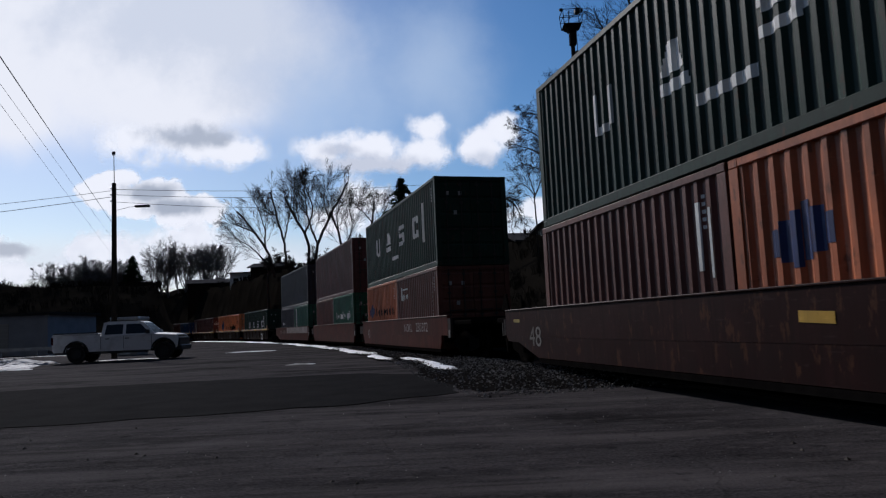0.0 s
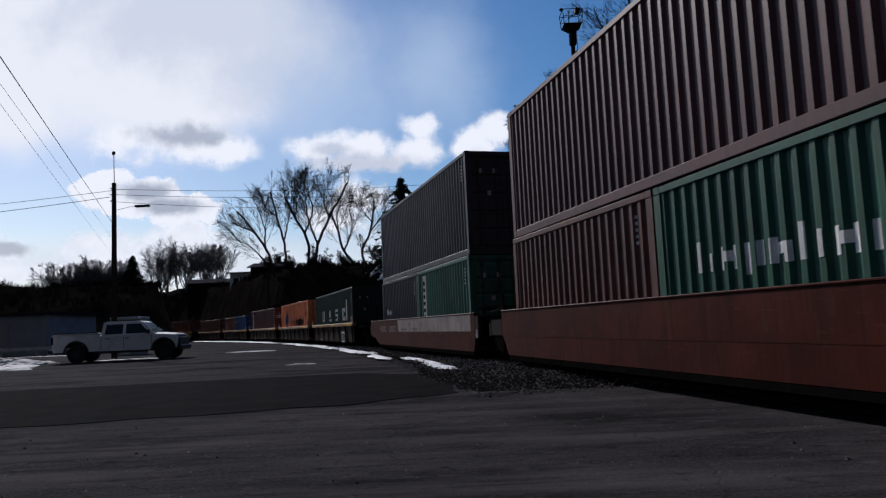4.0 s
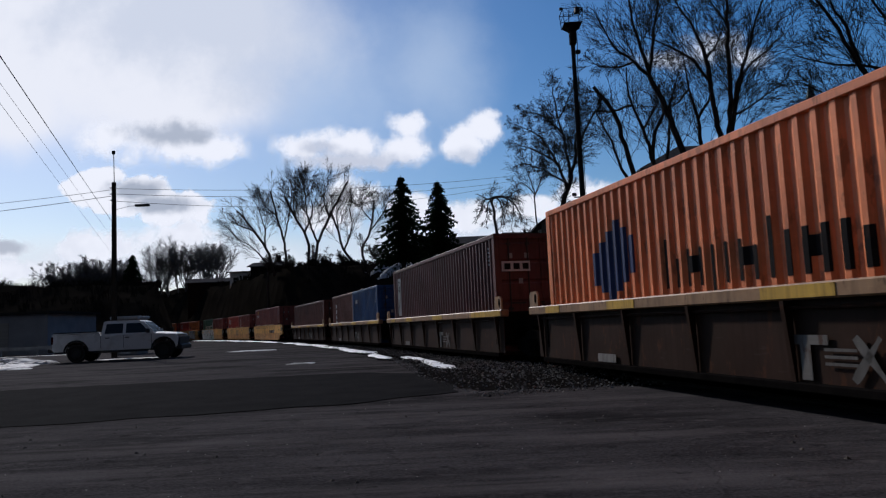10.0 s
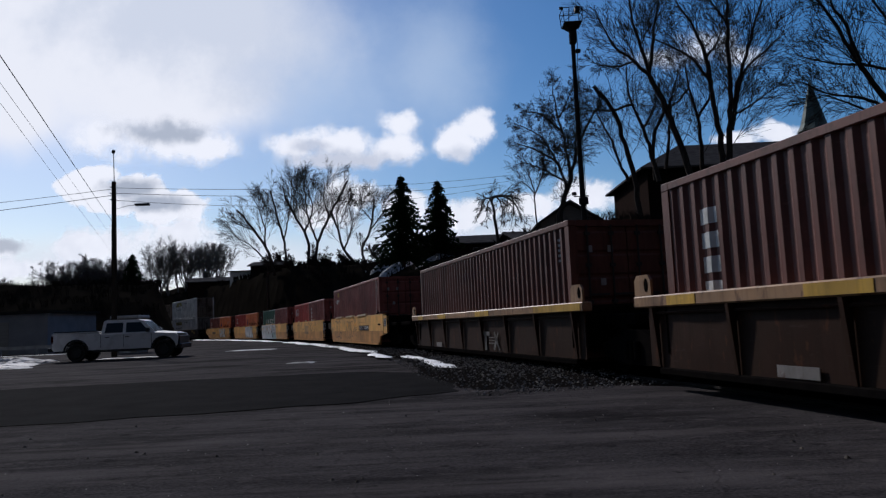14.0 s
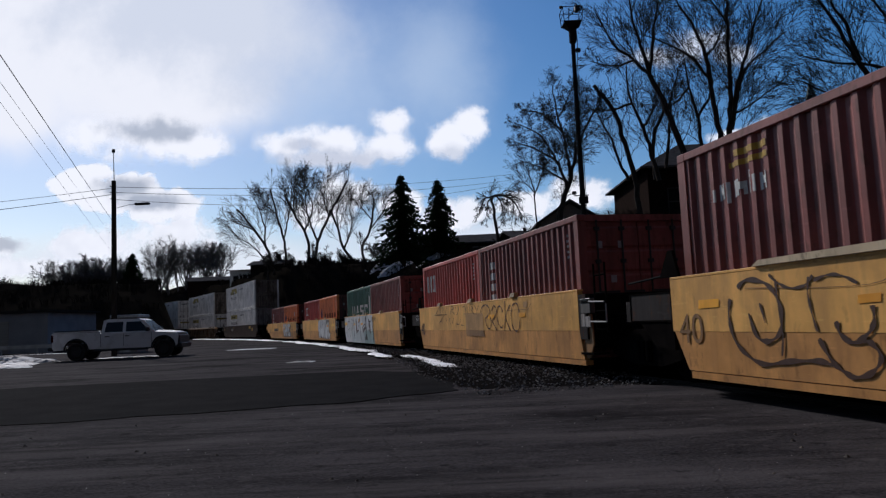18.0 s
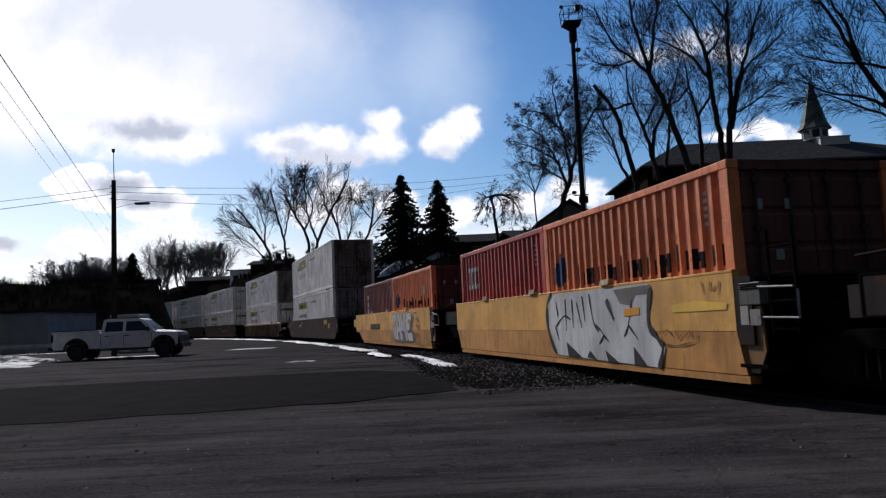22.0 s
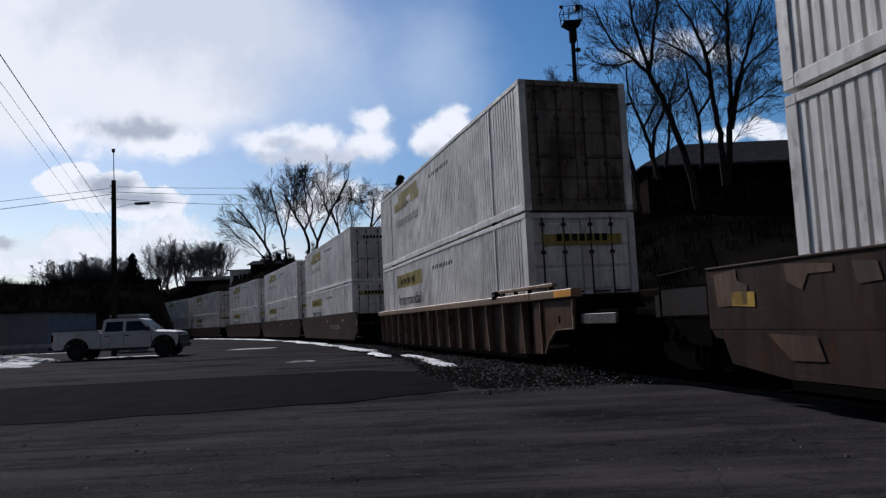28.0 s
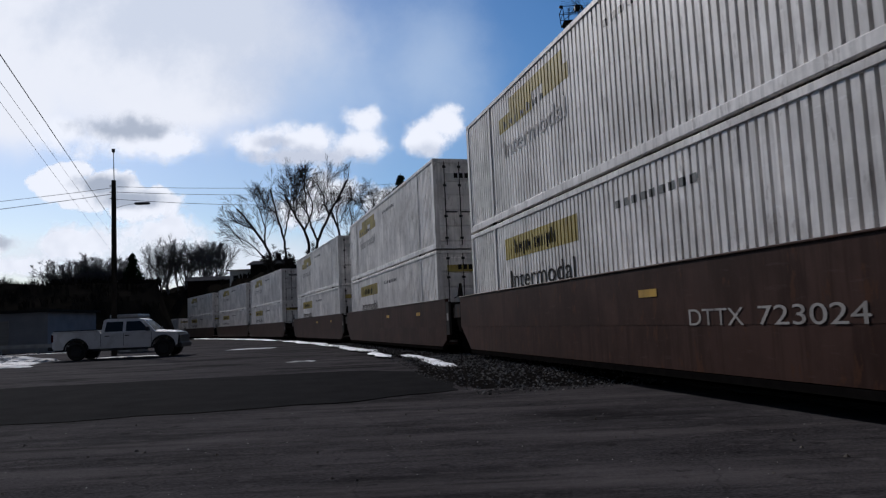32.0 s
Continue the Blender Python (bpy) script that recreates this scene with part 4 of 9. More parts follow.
for hx, hy, seed_, limbs_ in ((-22.0, 95, 21, [(0.22, ((-0.3, 9.0), (-1.1, 11.6), (-3.0, 14.6), (-4.9, 16.9))), (0.14, ((-1.1, 10.0), (-3.1, 12.0), (-5.8, 13.7))), (0.15, ((-1.2, 12.0), (-1.3, 15.0), (-2.2, 17.7))), (0.12, ((-2.7, 14.1), (-4.5, 14.9), (-6.0, 15.6)))]),
                              (-20.0, 96, 22, [(0.2, ((-0.8, 9.0), (-1.0, 12.4), (-2.0, 16.6), (-2.7, 19.5))), (0.13, ((-1.0, 12.8), (0.0, 16.9), (0.5, 20.0))), (0.12, ((-1.9, 16.2), (-3.5, 17.6), (-4.2, 19.0)))]),
                              (-17.5, 94, 23, [(0.24, ((0.0, 8.3), (0.0, 12.4), (-1.6, 15.8), (-2.9, 18.5))), (0.15, ((-0.3, 13.5), (0.9, 16.4), (0.2, 19.4))), (0.12, ((-1.4, 15.4), (-1.7, 18.0), (-0.5, 20.4)))]),
                              (-15.8, 95, 24, [(0.24, ((-1.1, 8.5), (-0.6, 12.1), (0.7, 15.0), (2.4, 18.0), (3.6, 20.2))), (0.17, ((-0.6, 12.1), (-1.8, 16.2), (-2.0, 20.8))), (0.13, ((1.0, 15.4), (0.5, 18.2), (1.4, 20.2)))]),
                              (-12.4, 96, 25, [(0.22, ((0.7, 9.3), (-0.8, 11.3), (-1.4, 13.9), (-2.3, 16.5))), (0.15, ((-0.6, 11.3), (0.4, 14.2), (0.0, 17.6))), (0.12, ((-1.4, 13.9), (-1.2, 17.0), (1.9, 18.2)))]),
                              (-10.2, 94, 26, [(0.2, ((0.0, 9.1), (-0.3, 11.0), (0.9, 13.5), (1.5, 17.4))), (0.12, ((0.9, 13.5), (2.6, 15.4), (3.4, 17.0))), (0.12, ((-0.3, 10.6), (-0.5, 12.4))), (0.1, ((1.1, 14.6), (-0.1, 16.3), (-0.1, 17.6)))])):
    limbed_tree(hx, hy, limbs_, seed_, HILL, kids=13, top=4, reach=0.62, thin=0.015, spread_=0.5)
for x, y, h, g, s, ln in ((-22.3, 92, 8.0, 0.15, 62, 0.1), (-19.0, 91, 7.5, 0.14, 63, -0.1), (-15.8, 92, 9.0, 0.16, 64, 0.2), (-12.8, 97, 8.5, 0.16, 65, -0.2), (-8.2, 92, 9.5, 0.18, 66, 0.1), (-6.6, 96, 8.0, 0.14, 67, 0.2)):
    bare_tree(x, y, h, g, s, "low spreading leafless tree on the hilltop", (ln, 0), 4, spread_=0.95, first=0.18, base=7.9, thin=0.022)
FAR = "distant leafless tree on the wooded ridge"
seeded = [bare_tree(-57.5, 152, 15.0, 0.24, 31, FAR, (0, 0), 4, spread_=0.5, thin=0.014, group="trees on the far ridge", bark=BARK_FAR), bare_tree(-51.0, 154, 15.0, 0.28, 32, FAR, (0, 0), 4, spread_=0.45, thin=0.017, group="trees on the far ridge", bark=BARK_FAR),
          bare_tree(-57.0, 114, 8.0, 0.16, 33, FAR, (0, 0), 4, spread_=0.7, thin=0.018, group="trees on the far ridge", base=7.2, bark=BARK_FAR)]
rnd = random.Random(5)
for i in range(44):
    if i < 18:
        x, y, src = rnd.uniform(-59.5, -50.0), rnd.uniform(108, 120), seeded[2]
    elif i < 24:
        b, y, src = rnd.uniform(-0.412, -0.352), rnd.uniform(148, 164), seeded[0]
        x = b * y
    elif i < 32:
        b, y, src = rnd.uniform(-0.360, -0.308), rnd.uniform(148, 164), seeded[1]
        x = b * y
    elif i < 38:
        x, y, src = rnd.uniform(-66, -58), rnd.uniform(128, 150), seeded[2]
    else:
        x, y, src = rnd.uniform(-95, -68), rnd.uniform(110, 130), seeded[2]
    copy_thing(src, pose(x, y, float(ground_height([x], [y])[0]) - rnd.uniform(0.2, 1.4), 0, 0, rnd.uniform(0, 360)))
fir(-4.1, 75, 9.2, 6.0, 41, 7.4)
fir(-0.3, 80, 8.6, 5.6, 42, 8.3)
fir(-48.0, 112, 6.6, 4.4, 43, 7.2)

# brush that roughens the outline of the bank and the spur
rnd = random.Random(77)
bx_, by_ = [], []
while len(bx_) < 9000:
    a, d = rnd.uniform(-0.75, 0.62), rnd.uniform(30, 175)
    bx_.append(math.sin(a) * d)
    by_.append(math.cos(a) * d)
bx_, by_ = np.array(bx_), np.array(by_)
bz_ = ground_height(bx_, by_)
bs_, bu_ = track_offset(bx_, by_)
brush = Shape()
for x, y, z, s in zip(bx_, by_, bz_, bs_):
    if abs(s) < 5.5 or z < 0.9 or (s < 0 and math.degrees(math.atan2(-x, y)) < 21.3):
        continue
    h = rnd.uniform(0.35, 1.3) * (1.0 if y > 80 else 0.75)
    for k in range(11 if y < 62 else 7):
        a = rnd.uniform(0, 6.283)
        ox, oy = rnd.uniform(-.4, .4), rnd.uniform(-.4, .4)
        w = 0.016 if y < 62 else 0.04 if y < 90 else 0.08
        tx, ty, tz = x + ox + math.cos(a) * h * 0.5, y + oy + math.sin(a) * h * 0.5, z + h * rnd.uniform(0.6, 1)
        mx, my, mz = x + ox + math.cos(a) * h * 0.2, y + oy + math.sin(a) * h * 0.2, z + h * 0.45
        brush.add([(x + ox - w, y + oy, z - 0.2), (x + ox + w, y + oy, z - 0.2), (mx + w * .7, my, mz), (mx - w * .7, my, mz), (tx, ty, tz), (mx + rnd.uniform(-.5, .5) * h, my, mz + h * 0.4)], [(0, 1, 2, 3), (3, 2, 4), (3, 2, 5)])
tagged(part("brush", brush, BRUSH), "tangled leafless brush covering the bank", "brush", kind="stuff")


# ---------------------------------------------------------------- buildings
def window(parent, x, y, z, w, h, facing=-1, trim=None):
    """A recessed pane with its frame and sill on a wall that faces along y."""
    fr = Shape()
    t = 0.09
    y0, y1 = (y - 0.05, y + 0.06) if facing < 0 else (y - 0.06, y + 0.05)
    fr.box(x - w / 2 - t, x - w / 2, y0, y1, z, z + h).box(x + w / 2, x + w / 2 + t, y0, y1, z, z + h)
    fr.box(x - w / 2 - t, x + w / 2 + t, y0, y1, z + h, z + h + t).box(x - w / 2, x + w / 2, y0 + 0.02, y1, z + h * 0.48, z + h * 0.53)
    wn_ = part("window", fr, trim or SIDING, parent)
    part("pane", Shape().box(x - w / 2, x + w / 2, y - 0.012, y + 0.02, z, z + h), GLASS, wn_)
    part("sill", Shape().box(x - w / 2 - 0.15, x + w / 2 + 0.15, y0 - 0.06, y1, z - 0.08, z - 0.002), trim or WHITE, wn_)


def house(name, x, y, z, w, d, eave, ridge, wall_mat, label, turn=0, gable_front=False, windows=(), category="house", chimney=False):
    root = thing(name, pose(x, y, z, 0, 0, turn), label, category)
    part("wall", Shape().box(-w / 2, w / 2, -d / 2, d / 2, -6.0, eave), wall_mat, root)
    o = 0.45
    roof = Shape()
    if gable_front:
        part("gable", Shape().extrude_y([(-w / 2, eave + 0.002), (w / 2, eave + 0.002), (0, ridge - 0.15)], -d / 2 + 0.004, d / 2 - 0.004), wall_mat, root)
        for sx in (-1, 1):
            e = (sx * (w / 2 + o), eave - o * (ridge - eave) / (w / 2))
            loop = [(0, ridge), e, (e[0], e[1] + 0.16), (0, ridge + 0.18)]
            roof.extrude_y(loop if sx < 0 else loop[::-1], -d / 2 - o, d / 2 + o)
    else:
        prof = [(-d / 2 - o, eave - 0.15), (0, ridge - 0.16), (d / 2 + o, eave - 0.15), (d / 2 + o, eave), (0, ridge), (-d / 2 - o, eave)]
        roof.extrude_x(prof, -w / 2 - o, w / 2 + o)
        part("gable", Shape().extrude_x([(-d / 2, eave + 0.002), (d / 2, eave + 0.002), (0, ridge - 0.2)], -w / 2 + 0.004, w / 2 - 0.004), wall_mat, root)
    rf = part("roof", roof, SLATE, root, "dark shingled roof")
    if chimney:
        part("chimney", Shape().box(-0.35 + w * 0.2, 0.35 + w * 0.2, -0.35, 0.35, eave, ridge + 0.9).box(-0.42 + w * 0.2, 0.42 + w * 0.2, -0.42, 0.42, ridge + 0.9, ridge + 1.05), BRICKWALL, rf)
    for wx, wz, ww, wh in windows:
        window(root, wx, -d / 2 - 0.02, wz, ww, wh)
    return root


# church hall with its hipped roof and steeple
church = thing("church", pose(29.0, 66.0, 7.4), "dark brick church hall with hipped roof and steeple", "church")
part("wall", Shape().box(-11.7, 13.0, -6, 6, -6, 5.6), BRICKWALL, church)
hip = Shape()
hip.add([(-12.4, -6.7, 5.66), (13.7, -6.7, 5.66), (13.7, 6.7, 5.66), (-12.4, 6.7, 5.66), (-7.0, 0, 8.85), (6.2, 0, 8.85), (-12.4, -6.7, 5.5), (13.7, -6.7, 5.5), (13.7, 6.7, 5.5), (-12.4, 6.7, 5.5)],
        [(0, 1, 5, 4), (1, 2, 5), (2, 3, 4, 5), (3, 0, 4), (6, 9, 8, 7), (0, 6, 7, 1), (1, 7, 8, 2), (2, 8, 9, 3), (3, 9, 6, 0)])
part("roof", hip, SLATE, church, "broad hipped roof of dark slate")
part("gutter", Shape().box(-12.48, 13.78, -6.82, -6.7, 5.48, 5.6), TIN, church, "grey gutter along the eave")
for wx in (-9.5, -6.2, -2.9, 0.4, 3.7, 7.0, 10.3):
    window(church, wx, -6.02, 1.6, 1.1, 2.2, trim=SLATE)
steeple = part("steeple", Shape().box(4.9, 7.5, -2.4, 0.9, 7.2, 8.38).box(4.82, 7.58, -2.5, 1.0, 8.38, 8.46), STEEPLE_WHITE, church, "white boarded steeple base")
for k in range(5):
    part("clapboard", Shape().box(4.88, 7.52, -2.42, -2.4, 7.22 + k * 0.23, 7.42 + k * 0.23), STEEPLE_WHITE, steeple)
belfry = part("belfry", Shape().cyl((5.33, -0.75, 8.46), (5.33, -0.75, 9.46), 1.12, sides=8), STEEPLE_WHITE, steeple, "eight-sided white belfry with louvred openings")
for k in range(8):
    ang = (k + 0.5) * math.pi / 4
    part("louvre", Shape().box(-0.29, 0.29, -1.075, -1.02, 8.62, 9.30), PLASTIC, steeple, at=pose(5.33, -0.75, 0, 0, 0, math.degrees(ang)))
spire = Shape()
for rr, zz in ((1.46, 9.46), (1.12, 10.05), (0.05, 14.15), (0.03, 14.4)):
    spire.v += [(5.33 + rr * math.cos(math.pi / 8 + k * math.pi / 4), -0.75 + rr * math.sin(math.pi / 8 + k * math.pi / 4), zz) for k in range(8)]
spire.f = [(r * 8 + k, r * 8 + (k + 1) % 8, (r + 1) * 8 + (k + 1) % 8, (r + 1) * 8 + k) for r in range(3) for k in range(8)] + [tuple(range(7, -1, -1))]
part("spire", spire, COPPER, steeple, "pointed spire of weathered green copper")

house("house", 10.2, 60.5, 5.6, 4.6, 6, 3.0, 4.5, SIDING, "small gabled house half hidden on the bank", gable_front=True, windows=((-0.8, 1.4, 0.7, 1.1), (0.8, 1.4, 0.7, 1.1)))
house("house", 7.4, 63, 5.0, 3.6, 6, 2.6, 3.6, BRICKWALL, "low dark house behind leafless trees", turn=12, windows=((0.5, 1.3, 0.8, 1.0),))
house("house", 1.6, 84, 7.2, 9.6, 6, 2.5, 3.7, BRICKWALL, "long low dark house with a shallow roof on the hilltop", windows=((-2.6, 0.9, 1.2, 1.0), (2.4, 0.9, 1.2, 1.0)))
house("house", -33.0, 121, 7.7, 3.5, 6, 3.1, 3.3, STEEPLE_WHITE, "pale flat-roofed house on the hill", windows=((-0.8, 1.2, 0.7, 0.9),))
house("house", -28.3, 120, 7.4, 5.4, 7, 4.0, 4.9, BRICKWALL, "dark house on the hill below bare trees", chimney=True)
house("house", -42.2, 135.5, 8.1, 9.6, 6, 2.2, 3.1, BRICKWALL, "low dark house among brush on the hill", turn=8)

# low block building at the edge of the lot
shed = thing("workshop", pose(-42.6, 62, 0), "long low grey block building with a flat roof", "building")
part("wall", Shape().box(-11.0, 11.0, -4, 4, -0.2, 3.2), BLOCKWALL, shed)
part("roof", Shape().box(-11.3, 11.3, -4.3, 4.3, 3.204, 3.42), METALPOLE, shed, "flat roof with a metal edge")
for wx in (-5, 1, 6.5):
    part("roller_door", Shape().box(wx - 1.4, wx + 1.4, -4.04, -3.98, 0, 2.6), SIDING, shed)
kiosk = thing("storage_shed", pose(-20.3, 47, 0), "small pale storage shed behind the pickup", "shed")
part("wall", Shape().box(-0.8, 0.8, -0.8, 0.8, -0.1, 2.2), SIDING, kiosk)
part("roof", Shape().bevel_box(-0.9, 0.9, -0.9, 0.9, 2.204, 2.4, 0.03), WHITE, kiosk)
part("door", Shape().box(-0.35, 0.35, -0.83, -0.795, 0.05, 1.95), WHITE, kiosk)
guard = thing("guard_rail", pose(-35, 54, 0), "low galvanised guard rail at the edge of the lot", "guard rail")
part("beam", Shape().extrude_x([(-0.02, 0.45), (0.03, 0.5), (-0.02, 0.56), (0.03, 0.62), (-0.02, 0.70), (-0.05, 0.70), (-0.05, 0.45)], -12, 8), GALV, guard)
for i in range(8):
    part("post", Shape().box(-11.5 + i * 2.7, -11.35 + i * 2.7, 0.03, 0.15, -0.3, 0.72), GALV, guard)

# ---------------------------------------------------------------- poles and wires
pole = thing("utility_pole", pose(-18.15, 40, 0), "weathered wooden utility pole with a thin mast", "utility pole")
part("post", Shape().tube([(0, 0, -0.8), (0, 0, 4.5), (-0.02, 0, 9.7)], [0.16, 0.145, 0.12], 10), WOODPOLE, pole)
part("mast", Shape().cyl((0, 0, 9.65), (-0.03, 0, 11.35), 0.025, 0.02, 6), METALPOLE, pole)
part("mast_lamp", Shape().bevel_box(-0.12, 0.05, -0.06, 0.06, 11.3, 11.5, 0.03), METALPOLE, pole)
for zz in (8.7, 9.05, 9.4):
    part("insulator", Shape().cyl((-0.11, 0, zz), (-0.24, 0, zz), 0.045, 0.03, 8), TIN, pole)
lamp_arm = part("lamp_arm", Shape().tube([(0.1, -0.2, 8.1), (0.9, -0.2, 8.28), (1.5, -0.2, 8.3)], 0.012, 6), METALPOLE, pole)
part("lamp_head", Shape().bevel_box(1.25, 2.05, -0.32, -0.08, 8.24, 8.36, 0.03), PLASTIC, pole, "flat street lamp head")


def wire(a, b, sag, r=0.014, name="overhead_wire", label="thin black overhead wire"):
    a, b = Vector(a), Vector(b)
    pts = [a.lerp(b, i / 16) - Vector((0, 0, sag * 4 * (i / 16) * (1 - i / 16))) for i in range(17)]
    return tagged(part(name, Shape().tube(pts, r, 4), WIRE), label, "wire", "overhead wires")


PT = Vector((-18.15, 40, 0))
for dz, ex, ez, sg in ((9.35, 6.3, 13.05, 0.5), (9.05, 6.1, 12.55, 0.6), (8.65, 5.0, 12.2, 0.9)):
    wire(PT + Vector((0, 0, dz)), (ex, 60, ez), sg)
wire(PT + Vector((0, 0, 9.3)), (-36, 40, 8.3), 0.15)
wire(PT + Vector((0, 0, 8.95)), (-36, 40, 7.7), 0.15, 0.018)
wire(PT + Vector((0, -0.1, 7.35)), (-0.83, -5.0, 5.16), 0.03, 0.009)
wire(PT + Vector((0.0, -0.1, 6.5)), (-0.51, -5.0, 4.47), 0.03, 0.0035)
wire(PT + Vector((0.0, -0.1, 5.6)), (-0.82, -5.0, 4.91), 0.03, 0.0035)

tower = thing("light_tower", pose(7.88, 40, 3.0), "tall dark steel pole with a railed basket on top", "light tower")
part("post", Shape().tube([(0, 0, -1.0), (0, 0, 7.5), (0, 0, 14.3)], [0.17, 0.14, 0.11], 12), METALPOLE, tower)
part("platform", Shape().add([(-0.14, -0.14, 14.15), (0.14, -0.14, 14.15), (0.14, 0.14, 14.15), (-0.14, 0.14, 14.15), (-0.46, -0.46, 14.52), (0.46, -0.46, 14.52), (0.46, 0.46, 14.52), (-0.46, 0.46, 14.52)],
                             [(0, 3, 2, 1), (4, 5, 6, 7), (0, 1, 5, 4), (1, 2, 6, 5), (2, 3, 7, 6), (3, 0, 4, 7)]).box(-0.5, 0.5, -0.5, 0.5, 14.521, 14.58), METALPOLE, tower)
part("head_box", Shape().bevel_box(-0.17, 0.2, -0.2, 0.16, 13.45, 14.14, 0.03), METALPOLE, tower)
basket = part("basket", Shape().cyl((-0.16, 0, 14.58), (-0.1, 0, 15.5), 0.025, 0.025, 6), METALPOLE, tower)
for ax_, ay_, bx_, by_ in ((-1, -1, 1, -1), (1, -1, 1, 1), (1, 1, -1, 1), (-1, 1, -1, -1)):
    part("upright", Shape().cyl((0.5 * ax_, 0.5 * ay_, 14.56), (0.56 * ax_, 0.56 * ay_, 15.36), 0.022, sides=6), METALPOLE, basket)
    for zz, rr, th_ in ((15.36, 0.56, 0.022), (14.98, 0.53, 0.016)):
        part("rail", Shape().cyl((rr * ax_, rr * ay_, zz), (rr * bx_, rr * by_, zz), th_, sides=6), METALPOLE, basket)
part("brace", Shape().cyl((-0.5, -0.5, 14.6), (0.56, -0.56, 15.34), 0.014, sides=5), METALPOLE, basket)
part("floodlight", Shape().bevel_box(-0.74, -0.54, -0.58, -0.4, 15.28, 15.42, 0.03), PLASTIC, tower)
part("floodlight", Shape().bevel_box(-0.62, -0.38, -0.3, -0.1, 4.72, 4.9, 0.03), PLASTIC, tower)
part("cross_arm", Shape().box(-0.5, 0.3, -0.16, -0.1, 4.64, 4.7), METALPOLE, tower)
part("floodlight", Shape().bevel_box(0.22, 0.5, -0.2, 0.2, 15.3, 15.6, 0.04), PLASTIC, tower)
part("floodlight", Shape().bevel_box(0.12, 0.4, -0.12, 0.12, 12.9, 13.1, 0.03), PLASTIC, tower)
part("conduit", Shape().tube([(0.2, -0.1, 14.5), (0.24, -0.12, 13.5), (0.16, -0.14, 12.0), (0.16, -0.15, 3)], 0.02, 5), PLASTIC, tower)
part("junction_box", Shape().bevel_box(-0.25, 0.25, -0.28, -0.08, 4.2, 4.6, 0.03), METALPOLE, tower)
# ---------------------------------------------------------------- containers
def corrugation(length, kind):
    """Break points (x, depth set back from the outer plane) of a pressed steel wall."""
    a, s, b, dep = (0.074, 0.064, 0.070, 0.044) if kind == "iso" else (0.108, 0.009, 0.040, 0.085)
    x0, x1 = -length / 2 + 0.17, length / 2 - 0.17
    n = max(1, round((x1 - x0) / (a + b + 2 * s)))
    f = (x1 - x0) / (n * (a + b + 2 * s))
    a, b, s = a * f, b * f, s * f
    out, x = [], x0
    for i in range(n):
        out += [(x, 0.0), (x + a, 0.0), (x + a + s, dep), (x + a + s + b, dep)]
        x += a + b + 2 * s
    out += [(x1, 0.0)]
    return out


def depth_at(prof, x):
    return float(np.interp(x, [p[0] for p in prof], [p[1] for p in prof]))


MESHES = {}
ROD = surface("dull_lock_rod_steel", (0.018, 0.017, 0.016), (0.05, 0.047, 0.044), 0.7, 8, 0.1, 40)


